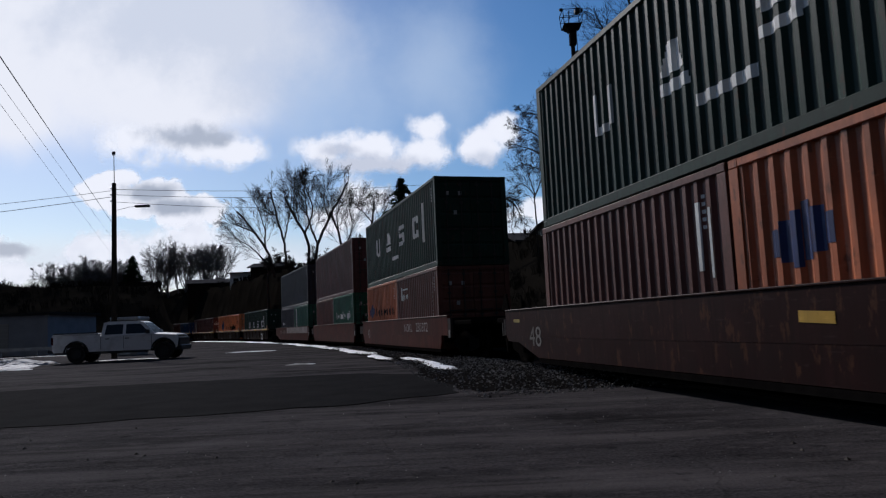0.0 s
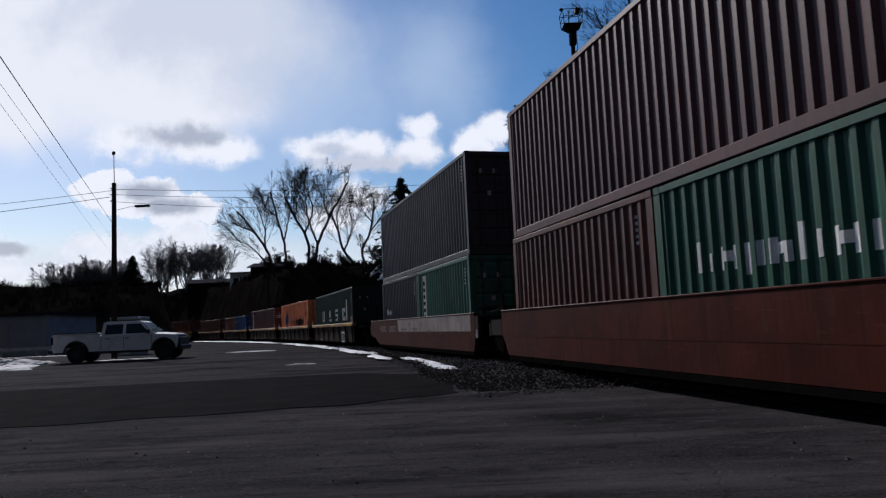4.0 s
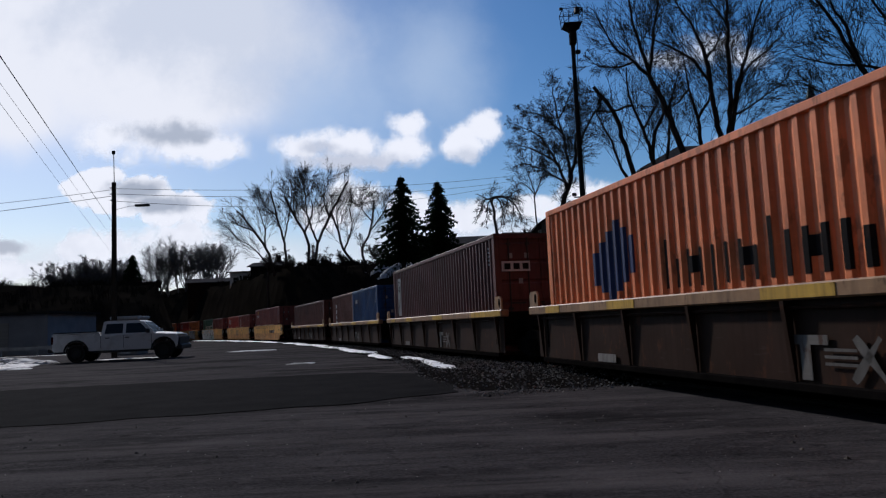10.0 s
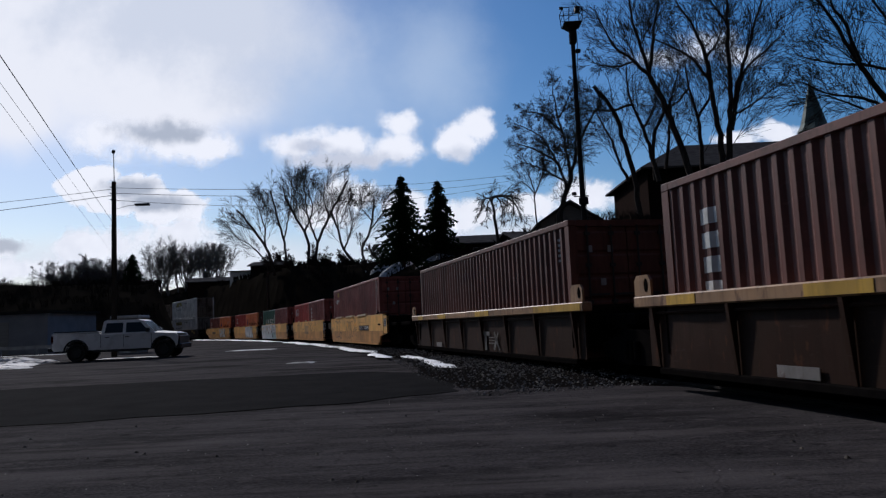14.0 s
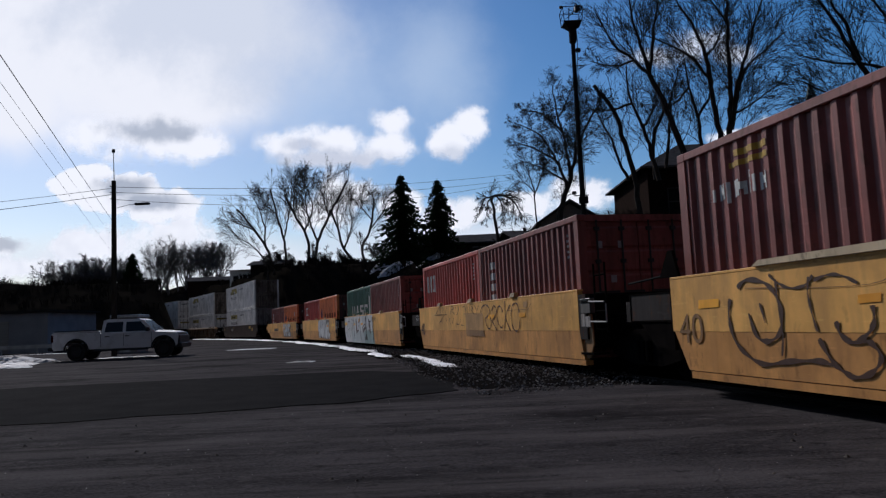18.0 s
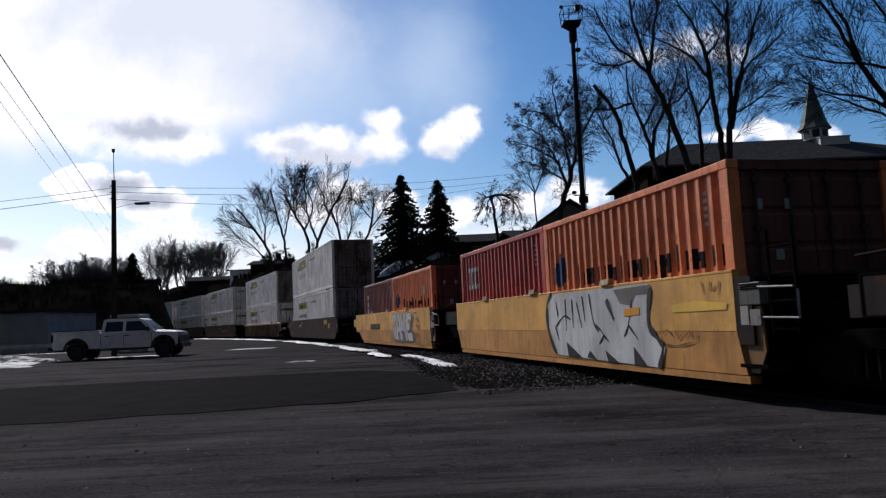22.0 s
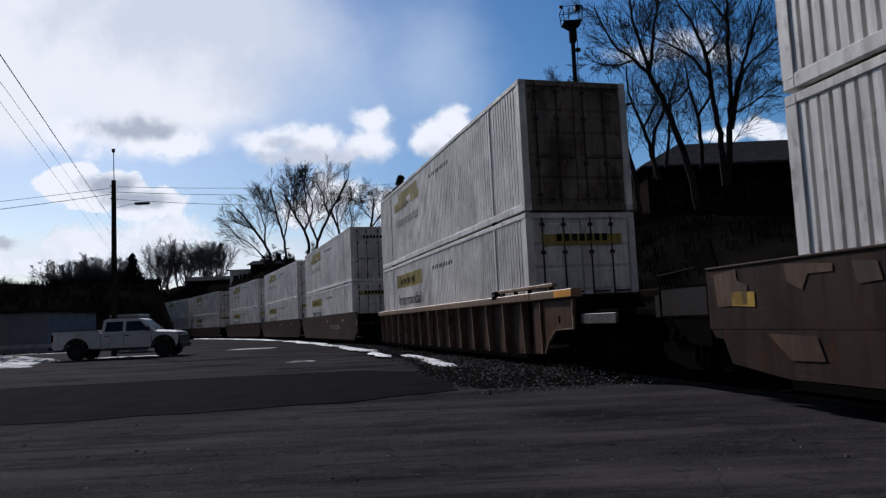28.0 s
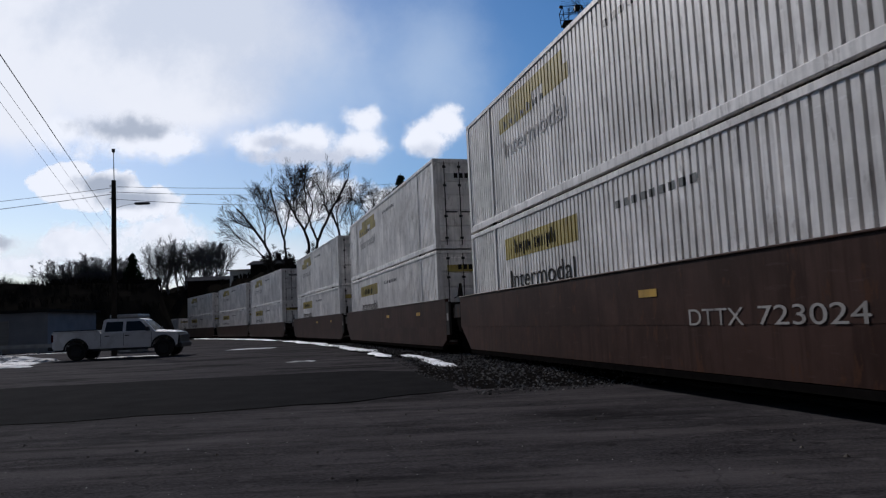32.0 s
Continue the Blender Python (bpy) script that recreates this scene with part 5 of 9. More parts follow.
def container_meshes(length, height, kind):
    key = (length, height, kind)
    if key in MESHES:
        return MESHES[key]
    L, H = length, height
    Wd = 1.219 if kind == "iso" else 1.295
    m = {"half": Wd}
    prof = corrugation(L, kind)
    m["prof"] = prof
    z0, z1 = 0.16, H - 0.10
    sh = Shape()
    vs = [(x, -Wd + 0.02 + d, z) for z in (z0, z1) for x, d in prof]
    n = len(prof)
    sh.add(vs, [(i, i + 1, i + 1 + n, i + n) for i in range(n - 1)])
    m["side_wall"] = sh.mesh("side_wall", None)
    m["bottom_rail"] = Shape().bevel_box(-L / 2 + 0.17, L / 2 - 0.17, -0.05, 0.05, 0.0, 0.165, 0.012).mesh("bottom_rail", None)
    m["top_rail"] = Shape().bevel_box(-L / 2 + 0.17, L / 2 - 0.17, -0.035, 0.035, H - 0.11, H - 0.005, 0.01).mesh("top_rail", None)
    m["corner_post"] = Shape().box(-0.085, 0.085, -0.08, 0.08, 0.12, H - 0.12).mesh("corner_post", None)
    m["corner_casting"] = Shape().bevel_box(-0.092, 0.092, -0.085, 0.085, 0.0, 0.118, 0.012).mesh("corner_casting", None)
    roof = Shape()
    k = int(L / 0.5)
    for i in range(k):
        x0 = -L / 2 + 0.1 + (L - 0.2) * i / k
        x1 = -L / 2 + 0.1 + (L - 0.2) * (i + 1) / k
        e = 0.02 * (i % 2)
        roof.box(x0, x1, -Wd + 0.08, Wd - 0.08, H - 0.06 + e, H - 0.03 + e)
    m["roof"] = roof.mesh("roof", None)
    # closed end: vertical corrugation across the width
    end = Shape()
    pe = corrugation(2 * Wd - 0.0, kind)
    n = len(pe)
    end.add([(L / 2 - 0.03 - d, x, z) for z in (0.14, H - 0.11) for x, d in pe], [(i, i + 1, i + 1 + n, i + n) for i in range(n - 1)])
    end.box(L / 2 - 0.14, L / 2 - 0.02, -Wd + 0.16, Wd - 0.16, 0.02, 0.15).box(L / 2 - 0.14, L / 2 - 0.02, -Wd + 0.16, Wd - 0.16, H - 0.13, H - 0.015)
    m["end_wall"] = end.mesh("end_wall", None)
    # door leaf, hinged side at y = 0 going to +y
    leaf = Shape()
    w = Wd - 0.17
    zs_ = [0.13]
    for q in range(5):
        za = 0.2 + (H - 0.4) * q / 5
        zs_ += [za + 0.02, za + 0.06, za + (H - 0.4) / 5 - 0.06, za + (H - 0.4) / 5 - 0.02]
    zs_.append(H - 0.13)
    face = [(L / 2 - 0.055 + (0.022 if i_ > 0 and i_ < len(zs_) - 1 and ((i_ - 1) % 4) in (1, 2) else 0.0), z_) for i_, z_ in enumerate(zs_)]
    loop = face + [(L / 2 - 0.10, H - 0.13), (L / 2 - 0.10, 0.13)]
    leaf.extrude_y(loop, 0.01, w)
    m["door"] = leaf.mesh("door", None)
    rod = Shape().cyl((L / 2 - 0.01, 0, 0.10), (L / 2 - 0.01, 0, H - 0.10), 0.018, sides=6)
    for za in (0.3, 1.0, H - 0.9, H - 0.3):
        rod.box(L / 2 - 0.04, L / 2 + 0.012, -0.05, 0.05, za, za + 0.07)
    rod.box(L / 2 - 0.01, L / 2 + 0.02, -0.02, 0.38, 1.15, 1.19)
    m["lock_rod"] = rod.mesh("lock_rod", None)
    m["sill"] = Shape().box(L / 2 - 0.14, L / 2 - 0.01, -Wd + 0.16, Wd - 0.16, 0.0, 0.125).mesh("door_sill", None)
    m["header"] = Shape().box(L / 2 - 0.14, L / 2 - 0.01, -Wd + 0.16, Wd - 0.16, H - 0.125, H - 0.005).mesh("door_header", None)
    m["lift_post"] = Shape().box(-0.04, 0.04, -0.021, 0.02, 0.1, H - 0.1).mesh("lifting_post", None)
    MESHES[key] = m
    return m


def decal(parent, prof, half, rects, mat, name, label="", proud=0.006):
    """Painted marks (x0, x1, z0, z1) that follow the pressed wall on the side facing -y."""
    xs = [p[0] for p in prof]
    for piece in rects:
        sh = Shape()
        for x0, x1, z0, z1 in (piece if isinstance(piece, list) else [piece]):
            cut = [x0] + [x for x in xs if x0 + 1e-4 < x < x1 - 1e-4] + [x1]
            vs = [(x, -half + 0.02 + depth_at(prof, x) - proud, z) for z in (z0, z1) for x in cut]
            n = len(cut)
            sh.add(vs, [(i, i + 1, i + 1 + n, i + n) for i in range(n - 1)])
        part(name, sh, mat, parent, label)


def block_marks(n, x0, x1, z0, z1, fill=0.62):
    """A row of n plain painted marks: paired stems, or open boxes where there are few and large ones."""
    out, step = [], (x1 - x0) / n
    for i in range(n):
        a = x0 + i * step
        b = a + step * fill
        if n > 4:
            w, h = (b - a) * 0.3, z1 - z0
            lo, hi = z0 + h * (-0.14 if i % 5 == 2 else 0.06), z1 - h * (0.0 if i % 4 == 0 else 0.26)
            out.append([(a, a + w, lo, hi), (b - w, b, z0 + 0.06 * h, z1 - h * (0.26 if i % 3 else 0.4))] + ([(a + w, b - w, z0 + 0.3 * h, z1 - 0.4 * h)] if i % 2 else []))
            continue
        t, h = (b - a) * 0.28, (z1 - z0) * 0.2
        out.append([(a, a + t, z0, z1), (b - t, b, z0, z1), (a + t, b - t, z0, z0 + h), (a + t, b - t, z1 - h, z1)])
    return out


def figure(kind, a, b, z0, z1):
    """One large plain painted figure: an open trough, a tapering block, staggered bars or a bracket."""
    w, h = b - a, z1 - z0
    t, g = w * 0.26, h * 0.2
    if kind == "trough":
        return [(a, a + t, z0 + g * 0.5, z1), (b - t, b, z0 + g * 0.5, z1), (a + t * 0.5, b - t * 0.5, z0, z0 + g)]
    if kind == "taper":
        return [(a + w * 0.32 * k / 8, b - w * 0.32 * k / 8, z0 + h * k / 8, z0 + h * (k + 1) / 8) for k in range(8) if k != 2]
    if kind == "bars":
        return [(a, b - t * 0.4, z0, z0 + g), (a + t * 0.4, b, z0 + h * 0.4, z0 + h * 0.4 + g), (a + t * 0.4, b, z1 - g, z1), (a, a + t, z0 + h * 0.5, z1 - g * 0.5), (b - t, b, z0 + g * 0.5, z0 + h * 0.5)]
    return [(a, a + t, z0 + g * 0.5, z1 - g * 0.5), (a + t * 0.5, b, z0, z0 + g), (a + t * 0.5, b, z1 - g, z1), (b - t, b, z0 + g, z0 + g * 1.7), (b - t, b, z1 - g * 1.7, z1 - g)]


FIGURES = ("trough", "taper", "bars", "bracket")


def column_marks(n, x0, x1, z0, z1, fill=0.7):
    step = (z1 - z0) / n
    return [(x0, x1, z0 + i * step, z0 + (i + fill) * step) for i in range(n)]


def wedge_emblem(x0, x1, z0, z1):
    w = (x1 - x0) / 6
    return [(x0 + i * w * 1.05, x0 + i * w * 1.05 + w, z0 + (z1 - z0) * 0.1 * abs(i - 2), z1 - (z1 - z0) * 0.12 * abs(3 - i)) for i in range(6)]


def container(centre, z, length, height, mat, label, pivots, offset=0.0, kind="iso", doors=True, door_mat=None, name="shipping_container", post_mat=None, group="containers on the train"):
    """One container on the train: centre is the arc of its car's middle, offset its place along the car."""
    m = container_meshes(length, height, kind)
    root = thing(name, pose(0, 0, 0), label, "container", group)
    L, H, Wd = length, height, m["half"]
    for sgn, rz in ((1, 0), (-1, 180)):
        at = pose(0, 0, 0, 0, 0, rz)
        part("side_wall", recoloured(m["side_wall"], mat), mat, root, at=at)
        part("bottom_rail", recoloured(m["bottom_rail"], mat), mat, root, at=pose(0, sgn * (Wd - 0.05), 0))
        part("top_rail", recoloured(m["top_rail"], mat), mat, root, at=pose(0, sgn * (Wd - 0.035), 0))
        for ex in (-1, 1):
            part("corner_post", recoloured(m["corner_post"], post_mat or mat), mat, root, at=pose(ex * (L / 2 - 0.085), sgn * (Wd - 0.08), 0))
            for zz in (0.0, H - 0.118):
                part("corner_casting", recoloured(m["corner_casting"], post_mat or mat), mat, root, at=pose(ex * (L / 2 - 0.09), sgn * (Wd - 0.082), zz))
            if kind != "iso":
                part("lifting_post", recoloured(m["lift_post"], mat), mat, root, at=pose(ex * 6.05, -sgn * (Wd - 0.02), 0, 0, 0, rz))
    part("roof", recoloured(m["roof"], mat), mat, root)
    part("end_wall", recoloured(m["end_wall"], mat), mat, root, at=pose(0, 0, 0, 0, 0, 180))
    if doors:
        dm = door_mat or mat
        part("door_sill", recoloured(m["sill"], dm), dm, root)
        part("door_header", recoloured(m["header"], dm), dm, root)
        for flip in (1, -1):
            dl = recoloured(m["door"], dm)
            leaf = part("door", dl, dm, root, at=pose(0, 0.0 if flip > 0 else -(Wd - 0.16), 0))
            for yy in (0.22, 0.72):
                part("lock_rod", recoloured(m["lock_rod"], ROD), ROD, leaf, at=pose(0, yy, 0))
    else:
        part("end_wall", recoloured(m["end_wall"], mat), mat, root)
    if kind == "iso":
        decal(root, m["prof"], Wd, column_marks(5, L / 2 - 0.60, L / 2 - 0.54, H - 0.75, H - 0.25, 0.5), LETTER, "code_mark", "small pale code mark")
    if kind == "iso" and doors:
        for yy, zz in ((-0.85, H - 0.62), (-0.42, H - 0.62), (-0.6, H - 1.25)):
            part("placard", Shape().box(L / 2 - 0.03, L / 2 - 0.022, yy, yy + 0.11, zz, zz + 0.13), GALV, root, "small pale placard")
    root["half"] = Wd
    MOVING.append((root, centre - offset, pivots, RAIL + z))
    return root, m["prof"], Wd


def text_shape(words, x0, x1, z0, z1):
    """Lettering as a flat mesh filling the given span in x and z, facing -y."""
    cu = bpy.data.curves.new("lettering", "FONT")
    cu.body = words
    cu.extrude = 0.0
    tmp = bpy.data.objects.new("lettering", cu)
    me = bpy.data.meshes.new_from_object(tmp)
    co = np.empty(len(me.vertices) * 3)
    me.vertices.foreach_get("co", co)
    co = co.reshape(-1, 3)
    lo, hi = co.min(0), co.max(0)
    x = x0 + (co[:, 0] - lo[0]) / (hi[0] - lo[0]) * (x1 - x0)
    z = z0 + (co[:, 1] - lo[1]) / (hi[1] - lo[1]) * (z1 - z0)
    sh = Shape()
    sh.add(np.column_stack([x, np.zeros(len(x)), z]).tolist(), [tuple(p.vertices) for p in me.polygons])
    bpy.data.objects.remove(tmp)
    bpy.data.curves.remove(cu)
    bpy.data.meshes.remove(me)
    return sh


ALONG = 0.27                                    # marks on a car's side, which stands nearer than the containers


def lettering(parent, words, x0, x1, z0, z1, y, mat, label):
    dx = ALONG if parent.name.startswith("well_car") else 0.0
    return part("lettering", text_shape(words, x0, x1, z0, z1), mat, parent, label, at=pose(dx, y, 0))


def strokes(parent, lines, width, y, mat, name, label=""):
    """Sprayed lines: flat ribbons along polylines in the side's plane."""
    for pts in lines:
        sh = Shape()
        # smooth the polyline a little
        fine = []
        for i in range(len(pts) - 1):
            p0, p1 = pts[max(i - 1, 0)], pts[i]
            p2, p3 = pts[i + 1], pts[min(i + 2, len(pts) - 1)]
            for q in range(6):
                t = q / 6
                fine.append(tuple(0.5 * ((2 * b) + (c - a) * t + (2 * a - 5 * b + 4 * c - d) * t * t + (3 * b - a - 3 * c + d) * t ** 3) for a, b, c, d in zip(p0, p1, p2, p3)))
        fine.append(pts[-1])
        n = len(fine)
        vs = []
        for i in range(n):
            a, b = fine[max(i - 1, 0)], fine[min(i + 1, n - 1)]
            dx, dz = b[0] - a[0], b[1] - a[1]
            k = math.hypot(dx, dz) or 1
            w = width * (0.7 + 0.3 * math.sin(i * 0.9))
            vs += [(fine[i][0] - dz / k * w, y, fine[i][1] + dx / k * w), (fine[i][0] + dz / k * w, y, fine[i][1] - dx / k * w)]
        sh.add(vs, [(2 * i + 1, 2 * i + 3, 2 * i + 2, 2 * i) for i in range(n - 1)])
        part(name, sh, mat, parent, label, at=pose(ALONG, 0, 0))


def scribble(parent, x0, x1, z0, z1, n, seed, mat, width=0.014, label="tangled sprayed scribble"):
    """Unreadable sprayed handwriting: n looping figures side by side."""
    rnd = random.Random(seed)
    step = (x1 - x0) / n
    lines = []
    for i in range(n):
        cx, cz = x0 + (i + 0.5) * step, (z0 + z1) / 2 + rnd.uniform(-0.1, 0.1) * (z1 - z0)
        k = rnd.randint(4, 7)
        lines.append([(cx + rnd.uniform(-0.62, 0.62) * step, cz + rnd.uniform(-0.5, 0.5) * (z1 - z0)) for _ in range(k)])
    strokes(parent, lines, width, SIDE - 0.003, mat, "sprayed_tag", label)


def blob(parent, outline, y, mat, name, label=""):
    sh = Shape().add([(x, y, z) for x, z in outline], [tuple(range(len(outline)))])
    return part(name, sh, mat, parent, label, at=pose(ALONG, 0, 0))


# ---------------------------------------------------------------- well cars
def bogie(parent, x):
    """A two-axle truck under the joint of two wells."""
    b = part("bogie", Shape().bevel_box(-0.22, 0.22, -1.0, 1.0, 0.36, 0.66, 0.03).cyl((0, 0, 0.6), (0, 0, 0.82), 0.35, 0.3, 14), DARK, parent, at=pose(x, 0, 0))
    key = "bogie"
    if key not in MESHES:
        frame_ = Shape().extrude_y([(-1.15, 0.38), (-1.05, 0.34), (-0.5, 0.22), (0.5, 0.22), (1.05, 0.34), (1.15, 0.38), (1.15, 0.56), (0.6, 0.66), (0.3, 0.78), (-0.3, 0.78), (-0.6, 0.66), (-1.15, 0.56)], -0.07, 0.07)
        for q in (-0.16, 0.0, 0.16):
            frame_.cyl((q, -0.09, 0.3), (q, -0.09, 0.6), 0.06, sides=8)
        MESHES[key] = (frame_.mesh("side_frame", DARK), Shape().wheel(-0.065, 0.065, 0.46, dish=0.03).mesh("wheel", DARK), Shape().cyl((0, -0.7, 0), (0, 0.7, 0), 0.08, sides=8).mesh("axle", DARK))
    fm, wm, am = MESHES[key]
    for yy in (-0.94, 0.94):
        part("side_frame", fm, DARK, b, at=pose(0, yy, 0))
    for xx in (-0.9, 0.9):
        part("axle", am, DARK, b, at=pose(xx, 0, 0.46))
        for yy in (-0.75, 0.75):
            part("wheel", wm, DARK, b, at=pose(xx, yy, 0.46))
    return b


def ladder(parent, x, y, z0, z1, mat):
    sh = Shape()
    for xx in (x - 0.2, x + 0.2):
        sh.cyl((xx, y, z0), (xx, y, z1), 0.018, sides=6)
    k = int((z1 - z0) / 0.3)
    for i in range(k + 1):
        sh.cyl((x - 0.2, y, z0 + 0.05 + i * 0.3), (x + 0.2, y, z0 + 0.05 + i * 0.3), 0.015, sides=6)
    return part("ladder", sh, mat, parent)


def well_car(centre, kind, length, pitch, mat, label, top, lead=False, tail=False, bottom=0.27, floor_z=0.27, chord_mat=None, ribs=2.0, low_mat=None, ends=(0.66, 0.4, 0.15), boxed=False, boards=True):
    root = thing("well_car", pose(0, 0, 0), label, "rail car", "cars of the train")
    reach, cl, cr = ends
    a = length / 2 + (reach if kind == "smooth" else 0.78 if kind == "ribbed_pipe" else 0.42)
    Y = 1.46 if kind == "ribbed" else 1.40
    for sgn in (-1, 1):
        if kind == "smooth":
            zm = bottom + 0.42 * (top - bottom)
            turn = pose(0, sgn * (Y - 0.05), 0, 0, 0, 0 if sgn < 0 else 180)
            ext = 1.6 if length < 14 else 0.5
            left, right = -a - (ext if tail else 0.0), a + ((1.25 if boxed else 0.7 if length < 14 else 0.15) if lead else 0.0)
            s = part("side_sill", Shape().box(left, right, -0.05, 0.05, zm + 0.001, top), mat, root, at=turn)
            low = [(-a + cl, bottom), (a + 0.45, bottom), (a + 0.62, bottom + 0.28), (right + 0.3, zm - 0.12), (right - 0.02, zm)] if lead and boxed else [(-a + cl, bottom), (a + 0.14, bottom), (a + 0.06, bottom + 0.25), (a - 0.004, zm)] if boxed else [(-a + cl, bottom), (a - cr, bottom), (a - 0.02, bottom + 0.2), (a - 0.004, zm)]
            low += [(-a - ext + 0.02, zm), (-a - ext + 0.1, zm - 0.1), (-a - ext * 0.47, zm - 0.12), (-a - 0.1, bottom + 0.12)] if tail else [(-a + 0.03, zm)]
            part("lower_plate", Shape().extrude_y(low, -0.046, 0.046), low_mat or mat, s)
            part("top_flange", Shape().bevel_box(left, right, -0.054 if boxed else -0.07, 0.07, top + 0.002, top + 0.035, 0.004 if boxed else 0.01), mat, s)
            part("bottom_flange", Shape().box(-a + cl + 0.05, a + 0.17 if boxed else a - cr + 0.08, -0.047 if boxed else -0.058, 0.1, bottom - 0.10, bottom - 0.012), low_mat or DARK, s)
            # end sections over the bogies
            el = min(1.2, pitch / 2 + (0.9 if tail else 0.0) + left - 0.12)
            pl = part("end_panel", Shape().box(left - el, left - 0.01, -0.04, 0.03, top - 0.54, top - 0.17), mat if boxed and tail else ENDGREY, s, "framed end panel in the colour of the car" if boxed and tail else "dirty grey end panel in a black frame")
            for z_ in (top - 0.56, top - 0.168):
                part("panel_edge", Shape().box(left - el - 0.02, left - 0.004, -0.05, 0.03, z_, z_ + 0.02), DARK, pl)
            for x_ in (left - el - 0.02, left - 0.03):
                part("panel_edge", Shape().box(x_, x_ + 0.022, -0.05, 0.03, top - 0.539, top - 0.169), DARK, pl)
            part("bracket", Shape().extrude_y([(left - el - 0.2, top - 0.56), (left - el - 0.03, top - 0.56), (left - el - 0.03, top - 0.25), (left - el - 0.2, top - 0.25)], -0.02, 0.02), ENDGREY, pl)
            part("skirt", Shape().extrude_y([(left - el * 0.45, top - 0.9), (left - 0.02, top - 0.95), (left - 0.02, top - 0.58), (left - el * 0.8, top - 0.58)], -0.03, 0.03), DARK, s)
            part("grab_bar", Shape().tube([(left - el * 1.05, -0.02, top + 0.02), (left - el * 0.6, -0.02, top + 0.045), (left - 0.25, -0.02, top + 0.07)], 0.016, 5), METALPOLE, s)
            part("corner_guide", Shape().extrude_y([(left - 0.28, top + 0.04), (left + 0.22, top + 0.04), (left + 0.10, top + 0.40), (left - 0.02, top + 0.40)], -0.05, -0.01), DARK, s)
            if lead and boxed:
                bx = part("end_box", Shape().box(right + 0.004, right + 0.72, -0.05, 0.03, zm - 0.1, top - 0.03), mat, s, "framed box at the end of the side")
                for x_ in (right + 0.004, right + 0.70):
                    part("box_edge", Shape().box(x_, x_ + 0.02, -0.058, 0.03, zm - 0.1, top - 0.03), DARK, bx)
                for z_ in (zm - 0.12, top - 0.03):
                    part("box_edge", Shape().box(right + 0.004, right + 0.72, -0.058, 0.03, z_, z_ + 0.02), DARK, bx)
                nt = part("notice", Shape().box(right + 0.12, right + 0.58, -0.056, -0.051, top - 0.50, top - 0.17), PLASTIC, bx, "small dark notice with pale lines")
                for k in range(3):
                    part("notice_line", Shape().box(right + 0.15, right + (0.36 if k == 1 else 0.55), -0.06, -0.0565, top - 0.46 + k * 0.1, top - 0.41 + k * 0.1), LETTER_FADED, nt)
                part("latch", Shape().bevel_box(right - 0.95, right - 0.55, -0.075, -0.05, top - 0.44, top - 0.38, 0.01), DARK, s)
                part("strut", Shape().tube([(right - 1.15, -0.04, top + 0.03), (right - 0.95, -0.05, top + 0.2), (right - 0.75, -0.04, top + 0.03)], 0.025, 5), DARK, s)
                part("hand_rail", Shape().tube([(right - 1.1, -0.04, top + 0.12), (right + 0.2, -0.04, top + 0.10), (right + 0.9, -0.04, top + 0.12)], 0.016, 5), METALPOLE, s)
            else:
                part("end_panel", Shape().box(right + 0.004, right + 0.30, -0.045, 0.03, bottom + 0.35, top - 0.06), ENDGREY, s)
                part("placard", Shape().box(right + 0.10, right + 0.24, -0.052, -0.046, top - 0.62, top - 0.40), LETTER_FADED, s)
            if boxed and not boards:
                for x0 in (-3.62, -0.42, 2.8):
                    part("guide", Shape().extrude_y([(x0, top + 0.037), (x0 + 0.30, top + 0.037), (x0 + 0.36, top + 0.13), (x0 + 0.06, top + 0.12)], -0.09, 0.0), PLATE, s, "small pale worn guide plate")
            elif boxed:
                for x0, x1 in ((-4.37, -2.41), (-1.19, 0.85), (1.98, 4.1)):
                    part("guide", Shape().extrude_y([(x0, top + 0.037), (x1, top + 0.037), (x1 - 0.03, top + 0.12), (x0 + 0.12, top + 0.10)], -0.09, 0.03), PLATE, s, "long pale worn guide board")
        else:
            cm = chord_mat or mat
            deep = kind == "ribbed"
            inset, proud = (0.05, 0.15) if deep else (0.02, 0.13)
            web = part("side_sill", Shape().box(-a + 0.2, a - 0.2, inset - 0.02, inset, bottom, top - 0.17), mat, root, at=pose(0, sgn * (Y - 0.12), 0, 0, 0, 0 if sgn < 0 else 180))
            part("top_chord", Shape().bevel_box(-a, a, -proud, 0.07, top - 0.17, top, 0.02), cm, web)
            part("bottom_chord", Shape().bevel_box(-a + 0.5, a - 0.5, -0.055, 0.08, bottom - 0.1, bottom, 0.015), DARK, web)
            n = max(2, round(2 * (a - 0.5) / ribs))
            key = ("rib", kind, ribs, top, bottom)
            w_, out_, in_ = (0.018, 0.10, 0.031) if deep else (0.03, 0.05, -0.02)
            if key not in MESHES:
                MESHES[key] = Shape().add([(-w_, -out_, bottom + 0.002), (w_, -out_, bottom + 0.002), (w_, in_, bottom + 0.002), (-w_, in_, bottom + 0.002),
                                           (-w_, 0.002 - proud, top - 0.172), (w_, 0.002 - proud, top - 0.172), (w_, in_, top - 0.172), (-w_, in_, top - 0.172)],
                                          [(0, 1, 5, 4), (1, 2, 6, 5), (3, 0, 4, 7), (0, 3, 2, 1)]).mesh("rib", mat)
            for i in range(n + 1):
                x = -a + 0.5 + 2 * (a - 0.5) * i / n
                part("rib", recoloured(MESHES[key], RIB_RUST if kind == "ribbed" else mat), mat, web, at=pose(x, 0, 0))
